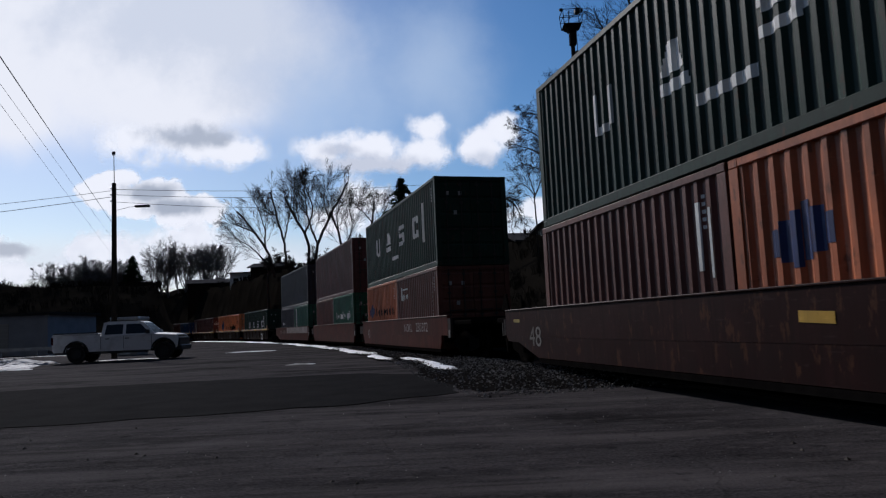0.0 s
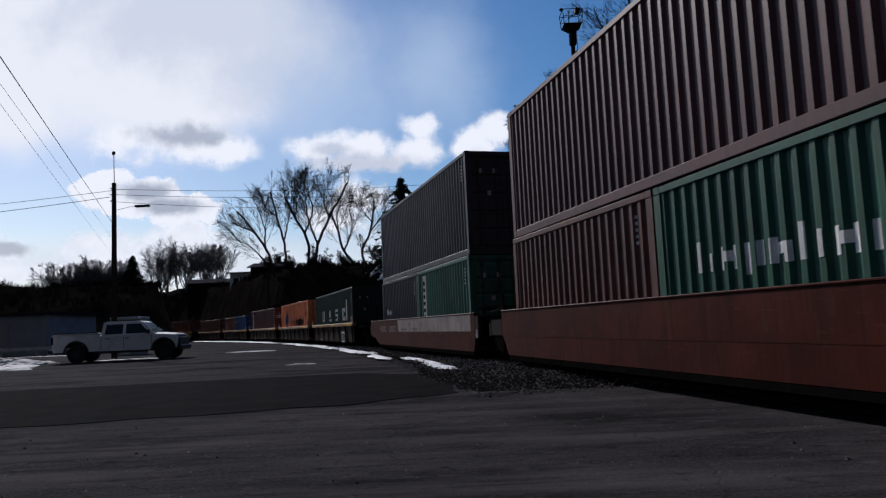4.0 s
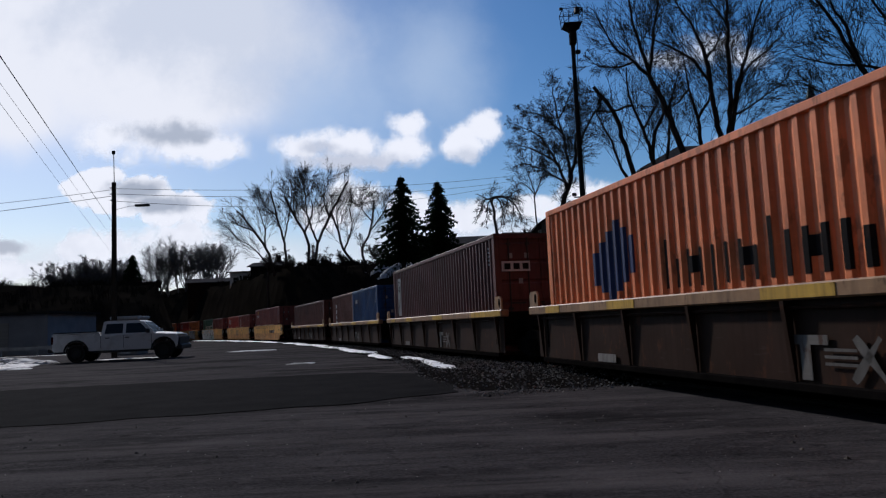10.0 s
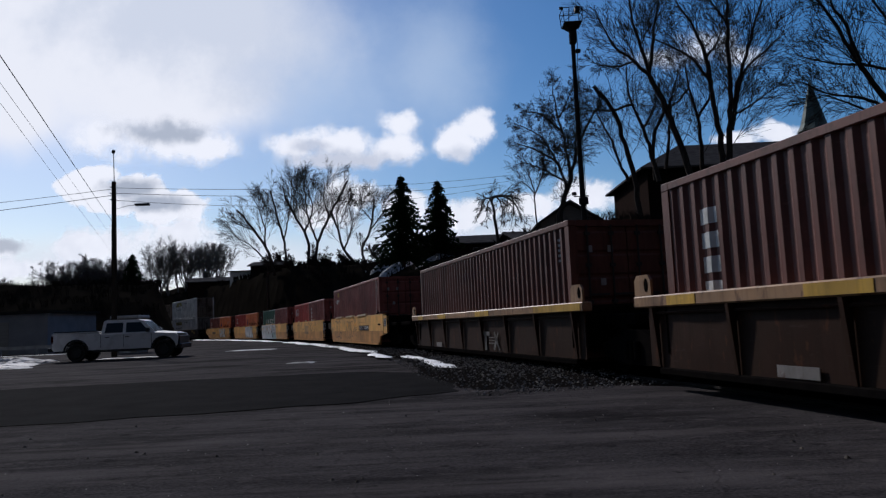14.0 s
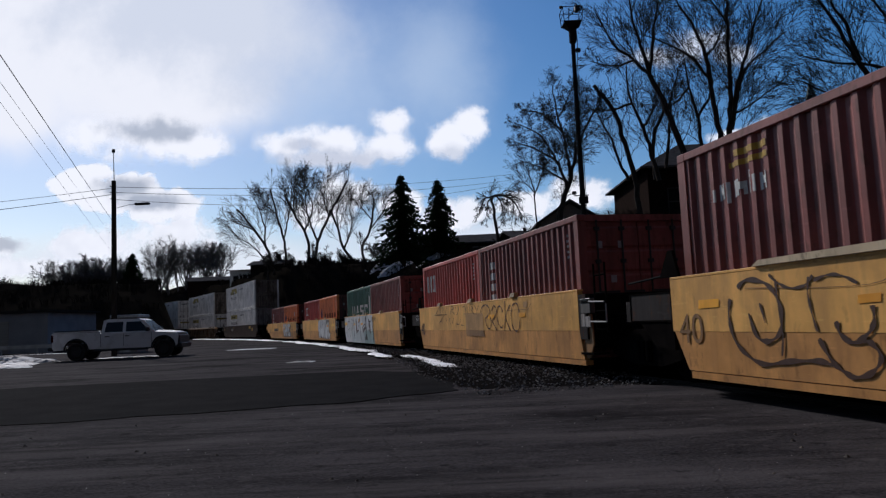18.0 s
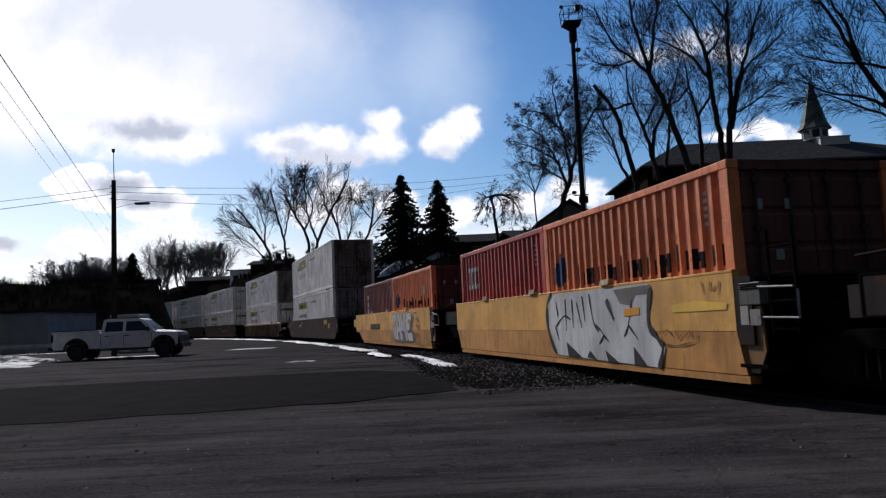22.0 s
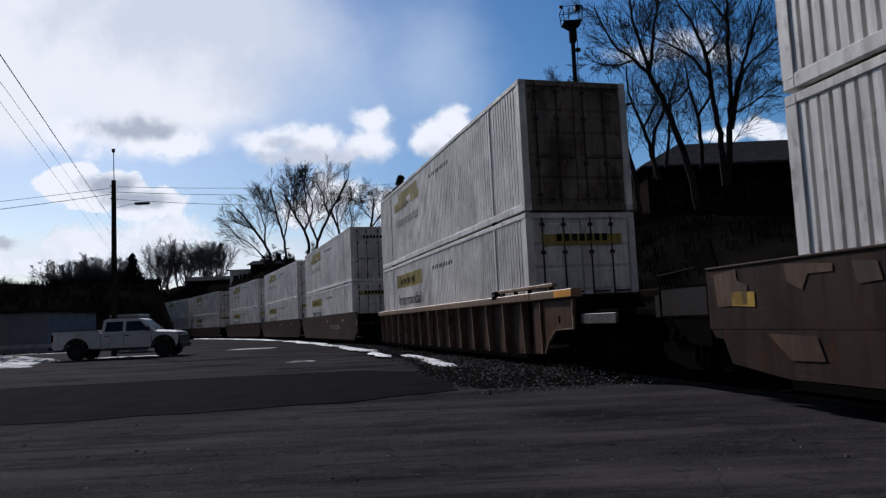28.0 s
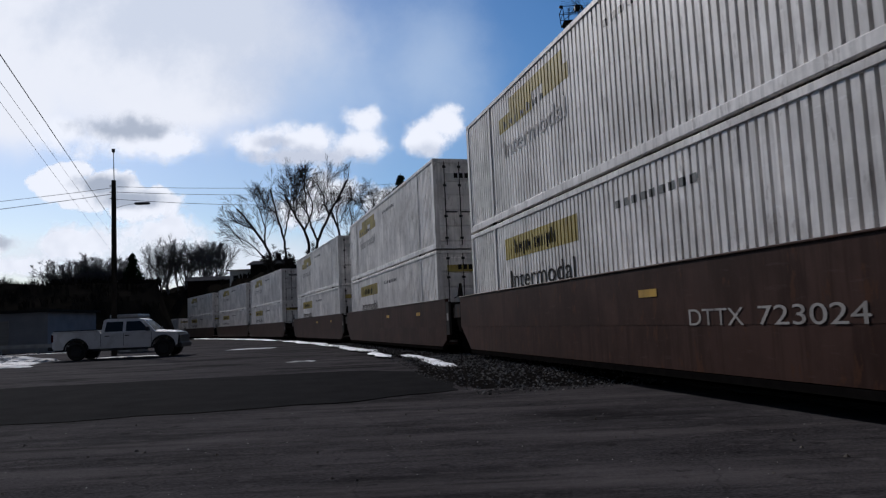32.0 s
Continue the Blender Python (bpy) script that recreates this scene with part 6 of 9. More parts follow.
            if kind == "ribbed_pipe":
                part("pipe", Shape().cyl((-a + 0.4, -0.05, top - 0.25), (a - 0.4, -0.05, top - 0.25), 0.02, sides=6), mat, web)
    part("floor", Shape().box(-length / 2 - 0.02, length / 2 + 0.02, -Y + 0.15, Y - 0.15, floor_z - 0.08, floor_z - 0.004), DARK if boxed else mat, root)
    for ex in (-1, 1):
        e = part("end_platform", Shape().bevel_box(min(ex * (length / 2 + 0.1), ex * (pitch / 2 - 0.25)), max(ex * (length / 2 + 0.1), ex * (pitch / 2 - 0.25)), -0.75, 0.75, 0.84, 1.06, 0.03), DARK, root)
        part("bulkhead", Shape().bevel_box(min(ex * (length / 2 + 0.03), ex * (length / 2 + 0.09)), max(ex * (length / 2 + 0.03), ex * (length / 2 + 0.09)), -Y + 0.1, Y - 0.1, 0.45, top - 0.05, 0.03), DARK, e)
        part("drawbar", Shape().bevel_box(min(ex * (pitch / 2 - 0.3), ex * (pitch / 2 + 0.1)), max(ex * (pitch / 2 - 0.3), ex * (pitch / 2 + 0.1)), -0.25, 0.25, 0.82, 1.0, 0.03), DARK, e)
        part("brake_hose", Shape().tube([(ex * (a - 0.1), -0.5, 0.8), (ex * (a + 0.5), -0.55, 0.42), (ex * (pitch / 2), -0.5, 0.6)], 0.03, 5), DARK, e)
    bogie(root, -pitch / 2 - (0.2 if tail else 0.0))
    if tail:
        coupler(root, -1, pitch)
    if lead:
        bogie(root, pitch / 2 + 0.2)
        coupler(root, 1, pitch)
    MOVING.append((root, centre, pitch / 2, RAIL))
    root["a"] = a
    return root, a


def coupler(parent, ex, pitch):
    x = ex * pitch / 2
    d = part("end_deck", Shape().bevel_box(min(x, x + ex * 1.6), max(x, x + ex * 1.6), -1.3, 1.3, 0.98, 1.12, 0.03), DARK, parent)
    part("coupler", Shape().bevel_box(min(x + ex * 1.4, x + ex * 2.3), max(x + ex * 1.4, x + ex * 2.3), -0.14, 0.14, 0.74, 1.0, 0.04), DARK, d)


ISO40, ISO20, DOM53, STD, HC = 12.19, 6.06, 16.15, 2.591, 2.896
SIDE = -1.406                                   # just proud of a well car's side


def two_twenties(c, z, p, left, right, door=None):
    """Two twenty-foot containers end to end in one well: (material, label) each; returns both."""
    a = container(c, z, ISO20, STD, left[0], left[1], p, -3.06)
    b = container(c, z, ISO20, STD, right[0], right[1], p, 3.06, door_mat=door)
    return a, b


def marks(box, rects, mat, label="", name="painted_mark", dx=0.0, dz=0.0):
    root, prof, half = box
    moved = [[(a - dx, b - dx, z0 - dz, z1 - dz) for a, b, z0, z1 in (r if isinstance(r, list) else [r])] for r in rects]
    decal(root, prof, half, moved, mat, name, label)


# red cars
P40 = 15.55
RED = "rusty red well car with tall smooth sides"
zl, zu = 0.27, 0.27 + STD + 0.02
car_a, _ = well_car(0.793, "smooth", ISO40, P40, W_DARKRED, "dark rusty red well car with tall smooth sides", 1.25, tail=True)
blob(car_a, [(1.0, 0.9), (1.5, 0.88), (1.5, 1.0), (1.0, 1.02)], SIDE, YELLET, "reflector_patch", "yellow reflective patch")
lettering(car_a, "48", -7.07, -6.4, 0.5, 0.9, SIDE - 0.002, LETTER_DULL, "white stencilled number")
blob(car_a, [(-8.05, 1.0), (-7.66, 0.99), (-7.66, 1.06), (-8.05, 1.07)], SIDE - 0.001, PANEL, "reflector_patch", "yellow reflective patch")
top_a = container(0.793, zu, ISO40, HC, C_GREEN, "dark green forty-foot container with pale painted marks", P40 / 2)
for kind_, x0 in zip(FIGURES, (-3.6, -1.4, 0.8, 3.0)):
    marks(top_a, [figure(kind_, x0, x0 + 0.75, 1.2, 1.92)], LETTER, "pale painted mark")
marks(top_a, [(-0.5, 0.7, 0.82, 0.98)], LETTER, "small pale caption")
l20, r20 = two_twenties(0.793, zl, P40 / 2, (C_BROWN, "rust brown twenty-foot container"), (C_ORANGE_DIM, "orange twenty-foot container with a dark blue emblem"))
marks(r20, wedge_emblem(0.65, 1.6, 1.2, 1.9), BLUELET, "dark blue emblem", dx=3.06)
marks(l20, [(-0.75, -0.65, 1.3, 2.2), (-0.5, -0.42, 1.2, 2.1)], LETTER, "pale scrapes", dx=-3.06)

car_b, _ = well_car(21.674, "smooth", ISO40, P40, W_RED, RED, 1.25, lead=True)
lettering(car_b, "NOKL", 1.65, 2.85, 0.80, 1.08, SIDE, LETTER_FADED, "white stencilled letters")
lettering(car_b, "230372", 3.4, 4.95, 0.80, 1.10, SIDE, LETTER_FADED, "white stencilled number")
lettering(car_b, "40", -5.7, -5.2, 0.52, 0.92, SIDE, LETTER_DULL, "white stencilled number")
top_b = container(21.674, zu, ISO40, HC, C_GREEN, "dark green forty-foot container with pale painted marks", P40 / 2, door_mat=C_GREEN)
for i, (x0, x1) in enumerate(((-3.73, -2.95), (-1.65, -0.75), (0.65, 1.5), (2.9, 3.65))):
    marks(top_b, [figure(FIGURES[i], x0, x1, 1.22, 1.98)], LETTER, "pale painted mark")
marks(top_b, [(4.2, 4.6, 0.95, 2.3)], LETTER, "pale vertical mark")
marks(top_b, [(-0.55, 0.45, 0.78, 0.92)], LETTER, "small pale caption")
l20, r20 = two_twenties(21.674, zl, P40 / 2, (C_ORANGE_DIM, "orange twenty-foot container with dark lettering"), (C_BROWN, "brown twenty-foot container with a small white emblem"))
marks(l20, wedge_emblem(-5.6, -4.7, 1.15, 1.75), BLUELET, "dark blue emblem", dx=-3.06)
marks(l20, block_marks(10, -4.2, -0.6, 1.2, 1.6, 0.7), BLACKLET, "dark lettering", dx=-3.06)
marks(r20, block_marks(6, 0.75, 1.75, 1.72, 2.0, 0.75) + [(0.7, 0.85, 1.7, 2.2), (0.95, 1.75, 2.08, 2.14)], LETTER, "white emblem", dx=3.06)
marks(r20, column_marks(11, 5.30, 5.38, 0.6, 2.2, 0.6), LETTER, "small white marks in a column", dx=3.06)

car_c, _ = well_car(37.587, "smooth", ISO40, P40, W_RED, RED, 1.25)
container(37.587, zu, ISO40, HC, C_MAROON, "maroon forty-foot container on the upper level", P40 / 2)
l20, r20 = two_twenties(37.587, zl, P40 / 2, (C_BROWN, "dull brown twenty-foot container"), (C_LEAF, "bright green twenty-foot container with white marks"))
marks(r20, block_marks(9, 1.0, 5.3, 1.25, 1.68, 0.72), LETTER, "white lettering", dx=3.06)
part("door_emblem", Shape().add([(2.99, -0.62 + r_ * math.cos(q), 1.88 + r_ * math.sin(q)) for r_ in (0.27, 0.14) for q in np.linspace(0, 2 * math.pi, 17)[:-1]], [(k, (k + 1) % 16, 16 + (k + 1) % 16, 16 + k) for k in range(16)]), LETTER_DULL, r20[0], "pale ring emblem on the door")
part("door_emblem", Shape().add([(2.99, -0.62 + 0.08 * math.cos(q), 1.88 + 0.08 * math.sin(q)) for q in np.linspace(0, 2 * math.pi, 11)[:-1]], [tuple(range(10))]), LETTER_DULL, r20[0])

car_d, _ = well_car(53.294, "smooth", ISO40, P40, W_RED, "faded red well car with a pale upper band", 1.25, tail=True)
BANDPALE = paint("grimy_pale_band", (0.20, 0.165, 0.15), 0.45, runny=0.7)
blob(car_d, [(-2.9, 1.245), (-2.75, 0.8), (6.2, 0.8), (6.2, 1.245)], SIDE - 0.001, BANDPALE, "pale_band", "grimy pale overpainted band")
strokes(car_d, [[(-1.06, 1.12), (-0.87, 0.95), (-0.81, 0.65)],
             [(-0.69, 1.13), (-0.86, 0.97)],
             [(0.49, 1.12), (0.72, 0.87), (0.94, 0.63)],
             [(0.93, 1.12), (0.78, 0.92)],
             [(-2.23, 0.88), (-1.69, 0.89)],
             [(-0.37, 0.89), (-0.09, 0.9)],
             [(1.66, 0.83), (1.82, 0.81)]], 0.03, SIDE - 0.006, GRAFFITI_R, "dark_streak", "dark running streak")
strokes(car_d, [[(-1.84, 0.83), (-1.63, 0.92), (-1.43, 0.83), (-1.66, 0.72), (-1.84, 0.83)],
             [(-0.11, 0.81), (0.04, 0.9), (0.18, 0.81), (0.02, 0.72), (-0.11, 0.81)],
             [(1.74, 0.79), (1.84, 0.85), (1.92, 0.79), (1.82, 0.71), (1.74, 0.79)]], 0.03, SIDE - 0.006, GRAFFITI_R, "dark_ring", "dark smudged ring")
strokes(car_d, [[(-0.79, 1.11), (-0.77, 0.93), (0.65, 0.91), (0.75, 1.09)]], 0.006, SIDE - 0.004, BLACKLET, "weld_line", "dark weld line")
lettering(car_d, "NOKL", -6.28, -5.08, 0.8, 1.03, SIDE - 0.006, LETTER_FADED, "white stencilled letters")
lettering(car_d, "230372", -4.5, -3.05, 0.8, 1.03, SIDE - 0.006, LETTER_FADED, "white stencilled number")
container(53.294, zu, ISO40, HC, C_NAVY, "dark grey-blue forty-foot container on the upper level", P40 / 2)
l20, r20 = two_twenties(53.294, zl, P40 / 2, (C_NAVY, "dark blue-grey twenty-foot container"), (C_TEAL, "sea green twenty-foot container with a white placard"))
marks(r20, [(0.7, 1.12, 0.85, 2.4)], LETTER, "white vertical placard", dx=3.06)
decal(r20[0], r20[1], r20[2], column_marks(6, 0.80 - 3.06, 1.0 - 3.06, 0.95, 2.3, 0.6), BLACKLET, "placard_mark", "black mark on the placard", 0.012)
marks(l20, block_marks(5, -5.3, -4.2, 1.2, 1.45, 0.7), LETTER, "pale lettering", dx=-3.06)

# brown cars with a yellow-patched top chord
TTX = "dirty brown well car with ribbed sides and a yellow-patched chord"


def ribbed_unit(c, lead=False, tail=False):
    car, a = well_car(c, "ribbed_pipe", ISO40, 15.5, W_BROWN, TTX, 1.29, lead, tail, ribs=1.72, chord_mat=CHORD)
    for x0, x1 in ((-5.9, -5.2), (-3.2, -2.3), (0.6, 1.7), (4.6, 6.8)):
        part("reflector", Shape().box(x0, x1, SIDE - 0.012, SIDE - 0.002, 1.14, 1.27), YELLET, car)
    for ex in (-1, 1):
        c0 = ex * (a - 0.26)
        pl = part("guide_plate", Shape().extrude_y([(c0 - 0.24, 1.295), (c0 + 0.24, 1.295), (c0 + 0.24, 1.52), (c0 + 0.16, 1.60), (c0 - 0.16, 1.60), (c0 - 0.24, 1.52)], SIDE + 0.02, SIDE + 0.06), CHORD, car, "dusty guide plate with an oval hole")
        part("hole", Shape().extrude_y([(c0 + 0.11 + 0.055 * math.cos(q), 1.45 + 0.10 * math.sin(q)) for q in np.linspace(0, 2 * math.pi, 13)[:-1]], SIDE + 0.014, SIDE + 0.03), DARK, pl)
    part("placard", Shape().box(-3.85, -3.2, SIDE + 0.09, SIDE + 0.1, 0.29, 0.42), LETTER_DULL, car, "dusty pale placard")
    if lead:
        pl = part("notice", Shape().box(4.0, 4.8, SIDE - 0.02, SIDE - 0.008, 0.26, 0.82), LETTER, car, "white-framed dark notice plate")
        part("notice_ground", Shape().box(4.06, 4.74, SIDE - 0.024, SIDE - 0.021, 0.34, 0.74), ENDGREY, pl)
        for i in (0, 1):
            for j in (0, 1):
                part("notice_field", Shape().box(4.12 + i * 0.32, 4.38 + i * 0.32, SIDE - 0.029, SIDE - 0.025, 0.40 + j * 0.16, 0.51 + j * 0.16), LETTER_DULL, pl)
        return car
    for rects in ([(0.85, 1.42, 0.66, 0.76), (1.02, 1.17, 0.30, 0.66)], [(1.36, 1.78, 0.60, 0.63)], [(1.36, 1.78, 0.53, 0.56)], [(1.36, 1.78, 0.46, 0.49)]):
        shp = Shape()
        for x0, x1, z0, z1 in rects:
            shp.box(x0, x1, SIDE + 0.094, SIDE + 0.099, z0, z1)
        part("painted_mark", shp, GHOST, car, "worn white painted mark")
    strokes(car, [[(1.45, 0.32), (1.8, 0.74)], [(1.5, 0.74), (1.85, 0.32)]], 0.055, SIDE + 0.092, GHOST, "painted_mark", "worn white painted mark")
    return car


CHORD = paint("chord_dusty_tan", (0.215, 0.125, 0.062), 0.5, dirt=(0.13, 0.07, 0.035))
CHORD_RUSTY = paint("chord_rusty_brown", (0.165, 0.098, 0.055), 0.7, dirt=(0.17, 0.10, 0.042))
zs = 0.28
CE, CF, CG, CHH, CI = 73.04, 88.5, 104.055, 119.452, 135.05
for c, ld, tl in ((CE, True, False), (CF, False, False), (CG, False, False), (CHH, False, False), (CI, False, True)):
    ribbed_unit(c, ld, tl)
e = container(CE, zs, ISO40, HC, C_GREEN, "green forty-foot container with four pale painted marks", 7.75)
for i, (x0, x1) in enumerate(((-3.52, -2.75), (-1.22, -0.35), (0.92, 1.72), (3.15, 3.98))):
    marks(e, [figure(FIGURES[i], x0, x1, 1.17, 1.85)], LETTER, "pale painted mark")
marks(e, [(4.31, 4.61, 1.15, 2.3)], LETTER, "white vertical placard")
f_ = container(CF, zs, ISO40, HC, C_ORANGE, "orange forty-foot container with dark blue emblem and black marks", 7.75)
marks(f_, wedge_emblem(-4.05, -2.65, 1.02, 2.3), BLUELET, "dark blue emblem")
marks(f_, block_marks(11, -1.75, 4.4, 1.06, 1.80, 0.72), BLACKLET, "black lettering")
marks(f_, [(4.9, 5.05, 1.75, 2.1), (5.5, 5.62, 1.8, 2.1)], BLACKLET, "small dark marks")
g_ = container(CG, zs, ISO40, HC, C_MAROON, "dull maroon forty-foot container with a white vertical placard", 7.75)
marks(g_, [(-5.36, -4.93, 1.1, 2.55)], LETTER, "white vertical placard")
for word, za, zb in (("G", 2.02, 2.44), ("V", 1.29, 1.75)):
    lettering(g_[0], word, -5.29, -5.0, za, zb, -g_[2] + 0.006, BLACKLET, "black letter on the placard")
part("plate", Shape().box(6.1, 6.115, -1.05, -0.3, 1.95, 2.2), LETTER, g_[0], "white plate on the door")
for k in range(3):
    part("plate_mark", Shape().box(6.116, 6.122, -0.98 + k * 0.24, -0.82 + k * 0.24, 2.0, 2.15), BLACKLET, g_[0])
l20, r20 = two_twenties(CHH, zs - 0.02, 7.75, (C_BROWN, "brown twenty-foot container with pale letters down its edge"), (C_BLUE, "faded blue twenty-foot container"))
marks(l20, column_marks(4, -5.25, -4.9, 0.95, 2.2, 0.66), LETTER, "pale marks in a column", dx=-3.06)
marks(r20, block_marks(3, 0.6, 1.3, 1.95, 2.12, 0.7), LETTER, "small pale marks", dx=3.06)
i_ = container(CI, zs - 0.02, ISO40, STD, C_BROWN, "plain reddish brown forty-foot container with dusty ribs", 7.75)
marks(i_, [(-1.0, 0.2, 1.9, 2.1)], C_MAROON, "overpainted patch")

# yellow cars
ENDBOX = paint("dull_grey_end_box", (0.072, 0.066, 0.058), 0.4)
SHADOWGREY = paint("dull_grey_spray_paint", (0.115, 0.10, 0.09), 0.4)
YEL = "faded yellow well car with tall smooth sides and sprayed tags"
CJ, CK, CL, CM, CN = 154.594, 170.081, 185.775, 201.289, 216.824
yz = 0.27


def yellow_unit(c, lead=False, tail=False, label=YEL):
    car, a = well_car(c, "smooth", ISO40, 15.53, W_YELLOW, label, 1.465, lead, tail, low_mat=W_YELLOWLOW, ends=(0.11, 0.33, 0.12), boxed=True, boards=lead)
    if lead:
        return car
    box = part("end_box", Shape().bevel_box(a + 0.09, a + 0.46, -1.40, -1.28, 1.07, 1.33, 0.01), ENDBOX, car, "grey box with a ribbed lid at the end of the side")
    for k in range(3):
        part("lid_rib", Shape().box(a + 0.12, a + 0.43, -1.408, -1.401, 1.25 + 0.025 * k, 1.262 + 0.025 * k), DARK, box)
    part("placard", Shape().box(a + 0.27, a + 0.45, -1.405, -1.39, 0.84, 1.02), LETTER_FADED, box, "small white placard")
    part("end_skirt", Shape().extrude_y([(a + 0.05, 1.06), (a + 0.40, 1.06), (a + 0.44, 0.55), (a + 0.30, 0.30), (a + 0.16, 0.30)], -1.36, -1.33), OVERPAINT_DARK, car, "brown plate that closes the side's end")
    ladder(car, a + 0.80, -1.36, 0.75, 1.9, DARK)
    for pts in ([(0.46, 1.27), (1.02, 1.25)], [(0.52, 0.93), (1.08, 0.92), (1.08, 1.22)]):
        part("grab_rail", Shape().tube([(a + x_, -1.42, z_) for x_, z_ in pts], 0.014, 5), GALV, car, "pale worn grab rail")
    part("step", Shape().box(a + 0.02, a + 0.5, -1.4, -1.1, 0.36, 0.4), DARK, car)
    return car


cj = yellow_unit(CJ, lead=True)
part("number_panel", Shape().box(2.04, 4.25, SIDE - 0.006, SIDE, 0.80, 1.04), PANEL_BLACK, cj, "black number panel", at=pose(ALONG, 0, 0))
lettering(cj, "DTTX", 2.18, 2.88, 0.85, 0.99, SIDE - 0.012, LETTER, "white stencilled letters")
lettering(cj, "743268", 3.23, 4.18, 0.85, 0.99, SIDE - 0.012, LETTER, "white stencilled number")
strokes(cj, [[(-1.69, 1.31), (-1.96, 1.28), (-1.96, 1.06), (-1.77, 0.75), (-1.61, 0.45), (-1.28, 0.4), (-1.07, 0.54), (-1.17, 0.75), (-1.33, 0.87)],
             [(-1.27, 1.06), (-1.51, 0.88), (-1.32, 0.85), (-1.36, 1.04)],
             [(-1.27, 1.25), (-1.04, 1.28), (-0.88, 1.07), (-0.75, 0.85), (-0.66, 0.87), (-0.71, 1.11), (-0.72, 1.23), (-0.59, 1.26), (-0.48, 1.1), (-0.38, 0.83), (-0.3, 0.87), (-0.37, 1.14), (-0.38, 1.25), (-0.24, 1.21), (-0.13, 0.98), (-0.05, 0.53)],
             [(-0.02, 1.24), (0.26, 1.3), (0.46, 1.18), (0.55, 0.9), (0.48, 0.62), (0.15, 0.5), (-0.03, 0.68), (-0.06, 0.98)],
             [(-0.69, 0.67), (-0.57, 0.48), (-0.35, 0.45)],
             [(-0.61, 0.71), (-0.4, 0.56), (-0.28, 0.43)],
             [(-0.43, 0.71), (-0.2, 0.49)],
             [(-1.12, 0.54), (-0.81, 0.41), (-0.5, 0.44)]], 0.021, SIDE - 0.003, GRAFFITI_R, "sprayed_tag", "brown sprayed tag")
strokes(cj, [[(0.47, 1.26), (0.59, 1.39), (0.78, 1.43)],
             [(0.56, 0.9), (0.68, 0.69), (0.74, 0.57), (0.52, 0.44)]], 0.021, SIDE - 0.003, GRAFFITI_R, "sprayed_tag", "brown sprayed tag")
strokes(cj, [[(0.77, 1.38), (0.83, 1.24), (0.77, 1.29)],
             [(0.88, 1.3), (1, 1.37), (1.04, 1.22)],
             [(1.12, 1.36), (1.08, 1.21)],
             [(1.22, 1.37), (1.32, 1.29), (1.26, 1.19), (1.17, 1.26), (1.22, 1.37)],
             [(1.29, 1.12), (1.44, 1.08), (1.45, 0.95), (1.3, 0.96), (1.29, 1.12)],
             [(1.12, 1.03), (1.22, 0.94), (1.32, 1.05)],
             [(0.76, 0.9), (0.95, 0.96), (0.78, 0.73)],
             [(0.85, 0.83), (0.98, 0.79), (0.88, 0.71)]], 0.015, SIDE - 0.003, GRAFFITI_R, "sprayed_tag", "brown sprayed tag")
strokes(cj, [[(1.11, 0.96), (1.04, 0.73)],
             [(1.11, 0.96), (1.2, 0.76)],
             [(1.31, 0.86), (1.51, 0.84)],
             [(1.39, 0.85), (1.44, 0.67)],
             [(1.07, 0.66), (1.26, 0.62), (1.16, 0.55), (1.04, 0.6)],
             [(1.2, 0.83), (1.24, 0.7)],
             [(1.75, 1.03), (1.77, 0.83)],
             [(1.82, 1.04), (1.84, 0.84)]], 0.015, SIDE - 0.003, GRAFFITI_R, "sprayed_tag", "brown sprayed tag")
strokes(cj, [[(-5.13, 1.16), (-5.18, 0.96), (-5.11, 0.69), (-4.87, 0.5), (-4.58, 0.42), (-4.16, 0.47), (-3.75, 0.49), (-3.56, 0.46)],
             [(-3.72, 0.71), (-3.59, 0.52), (-3.46, 0.42), (-3.29, 0.36), (-3.08, 0.42), (-2.97, 0.55), (-3.05, 0.67), (-3.15, 0.7)],
             [(-4.97, 1.28), (-4.8, 1.36), (-4.51, 1.32), (-4.33, 1.19), (-4.24, 0.97), (-4.3, 0.76), (-4.5, 0.67), (-4.69, 0.73), (-4.8, 0.98)],
             [(-3.47, 0.88), (-3.43, 0.76), (-3.28, 0.68), (-3.11, 0.75), (-3.01, 0.87), (-3.01, 1.02)]], 0.034, SIDE - 0.003, GRAFFITI_R, "sprayed_tag", "broad brown sprayed figure")
strokes(cj, [[(-4.59, 1.09), (-4.52, 0.87)],
             [(-4.3, 1.34), (-4.28, 1.06), (-4.25, 0.76), (-4.29, 0.52)],
             [(-4.4, 1.4), (-4.27, 1.3), (-4.06, 1.23), (-3.85, 1.25), (-3.73, 1.34)],
             [(-3.79, 1.33), (-3.82, 1.16), (-3.78, 0.94), (-3.73, 0.78)],
             [(-3.72, 1.29), (-3.52, 1.33), (-3.34, 1.31), (-3.16, 1.23)]], 0.02, SIDE - 0.003, GRAFFITI_R, "sprayed_tag", "brown sprayed tag")
blob(cj, [(-3.18, 1.04), (-2.91, 1.05), (-2.9, 1.13), (-3.17, 1.12)], SIDE - 0.001, REFLECT, "reflector_patch", "worn orange reflective patch")
blob(cj, [(-5.82, 1.06), (-5.37, 1.07), (-5.36, 1.17), (-5.8, 1.17)], SIDE - 0.001, REFLECT, "reflector_patch", "worn orange reflective patch")
lettering(cj, "40", -6.3, -5.75, 0.62, 1.0, SIDE - 0.002, OVERPAINT_DARK, "faded brown stencilled number")
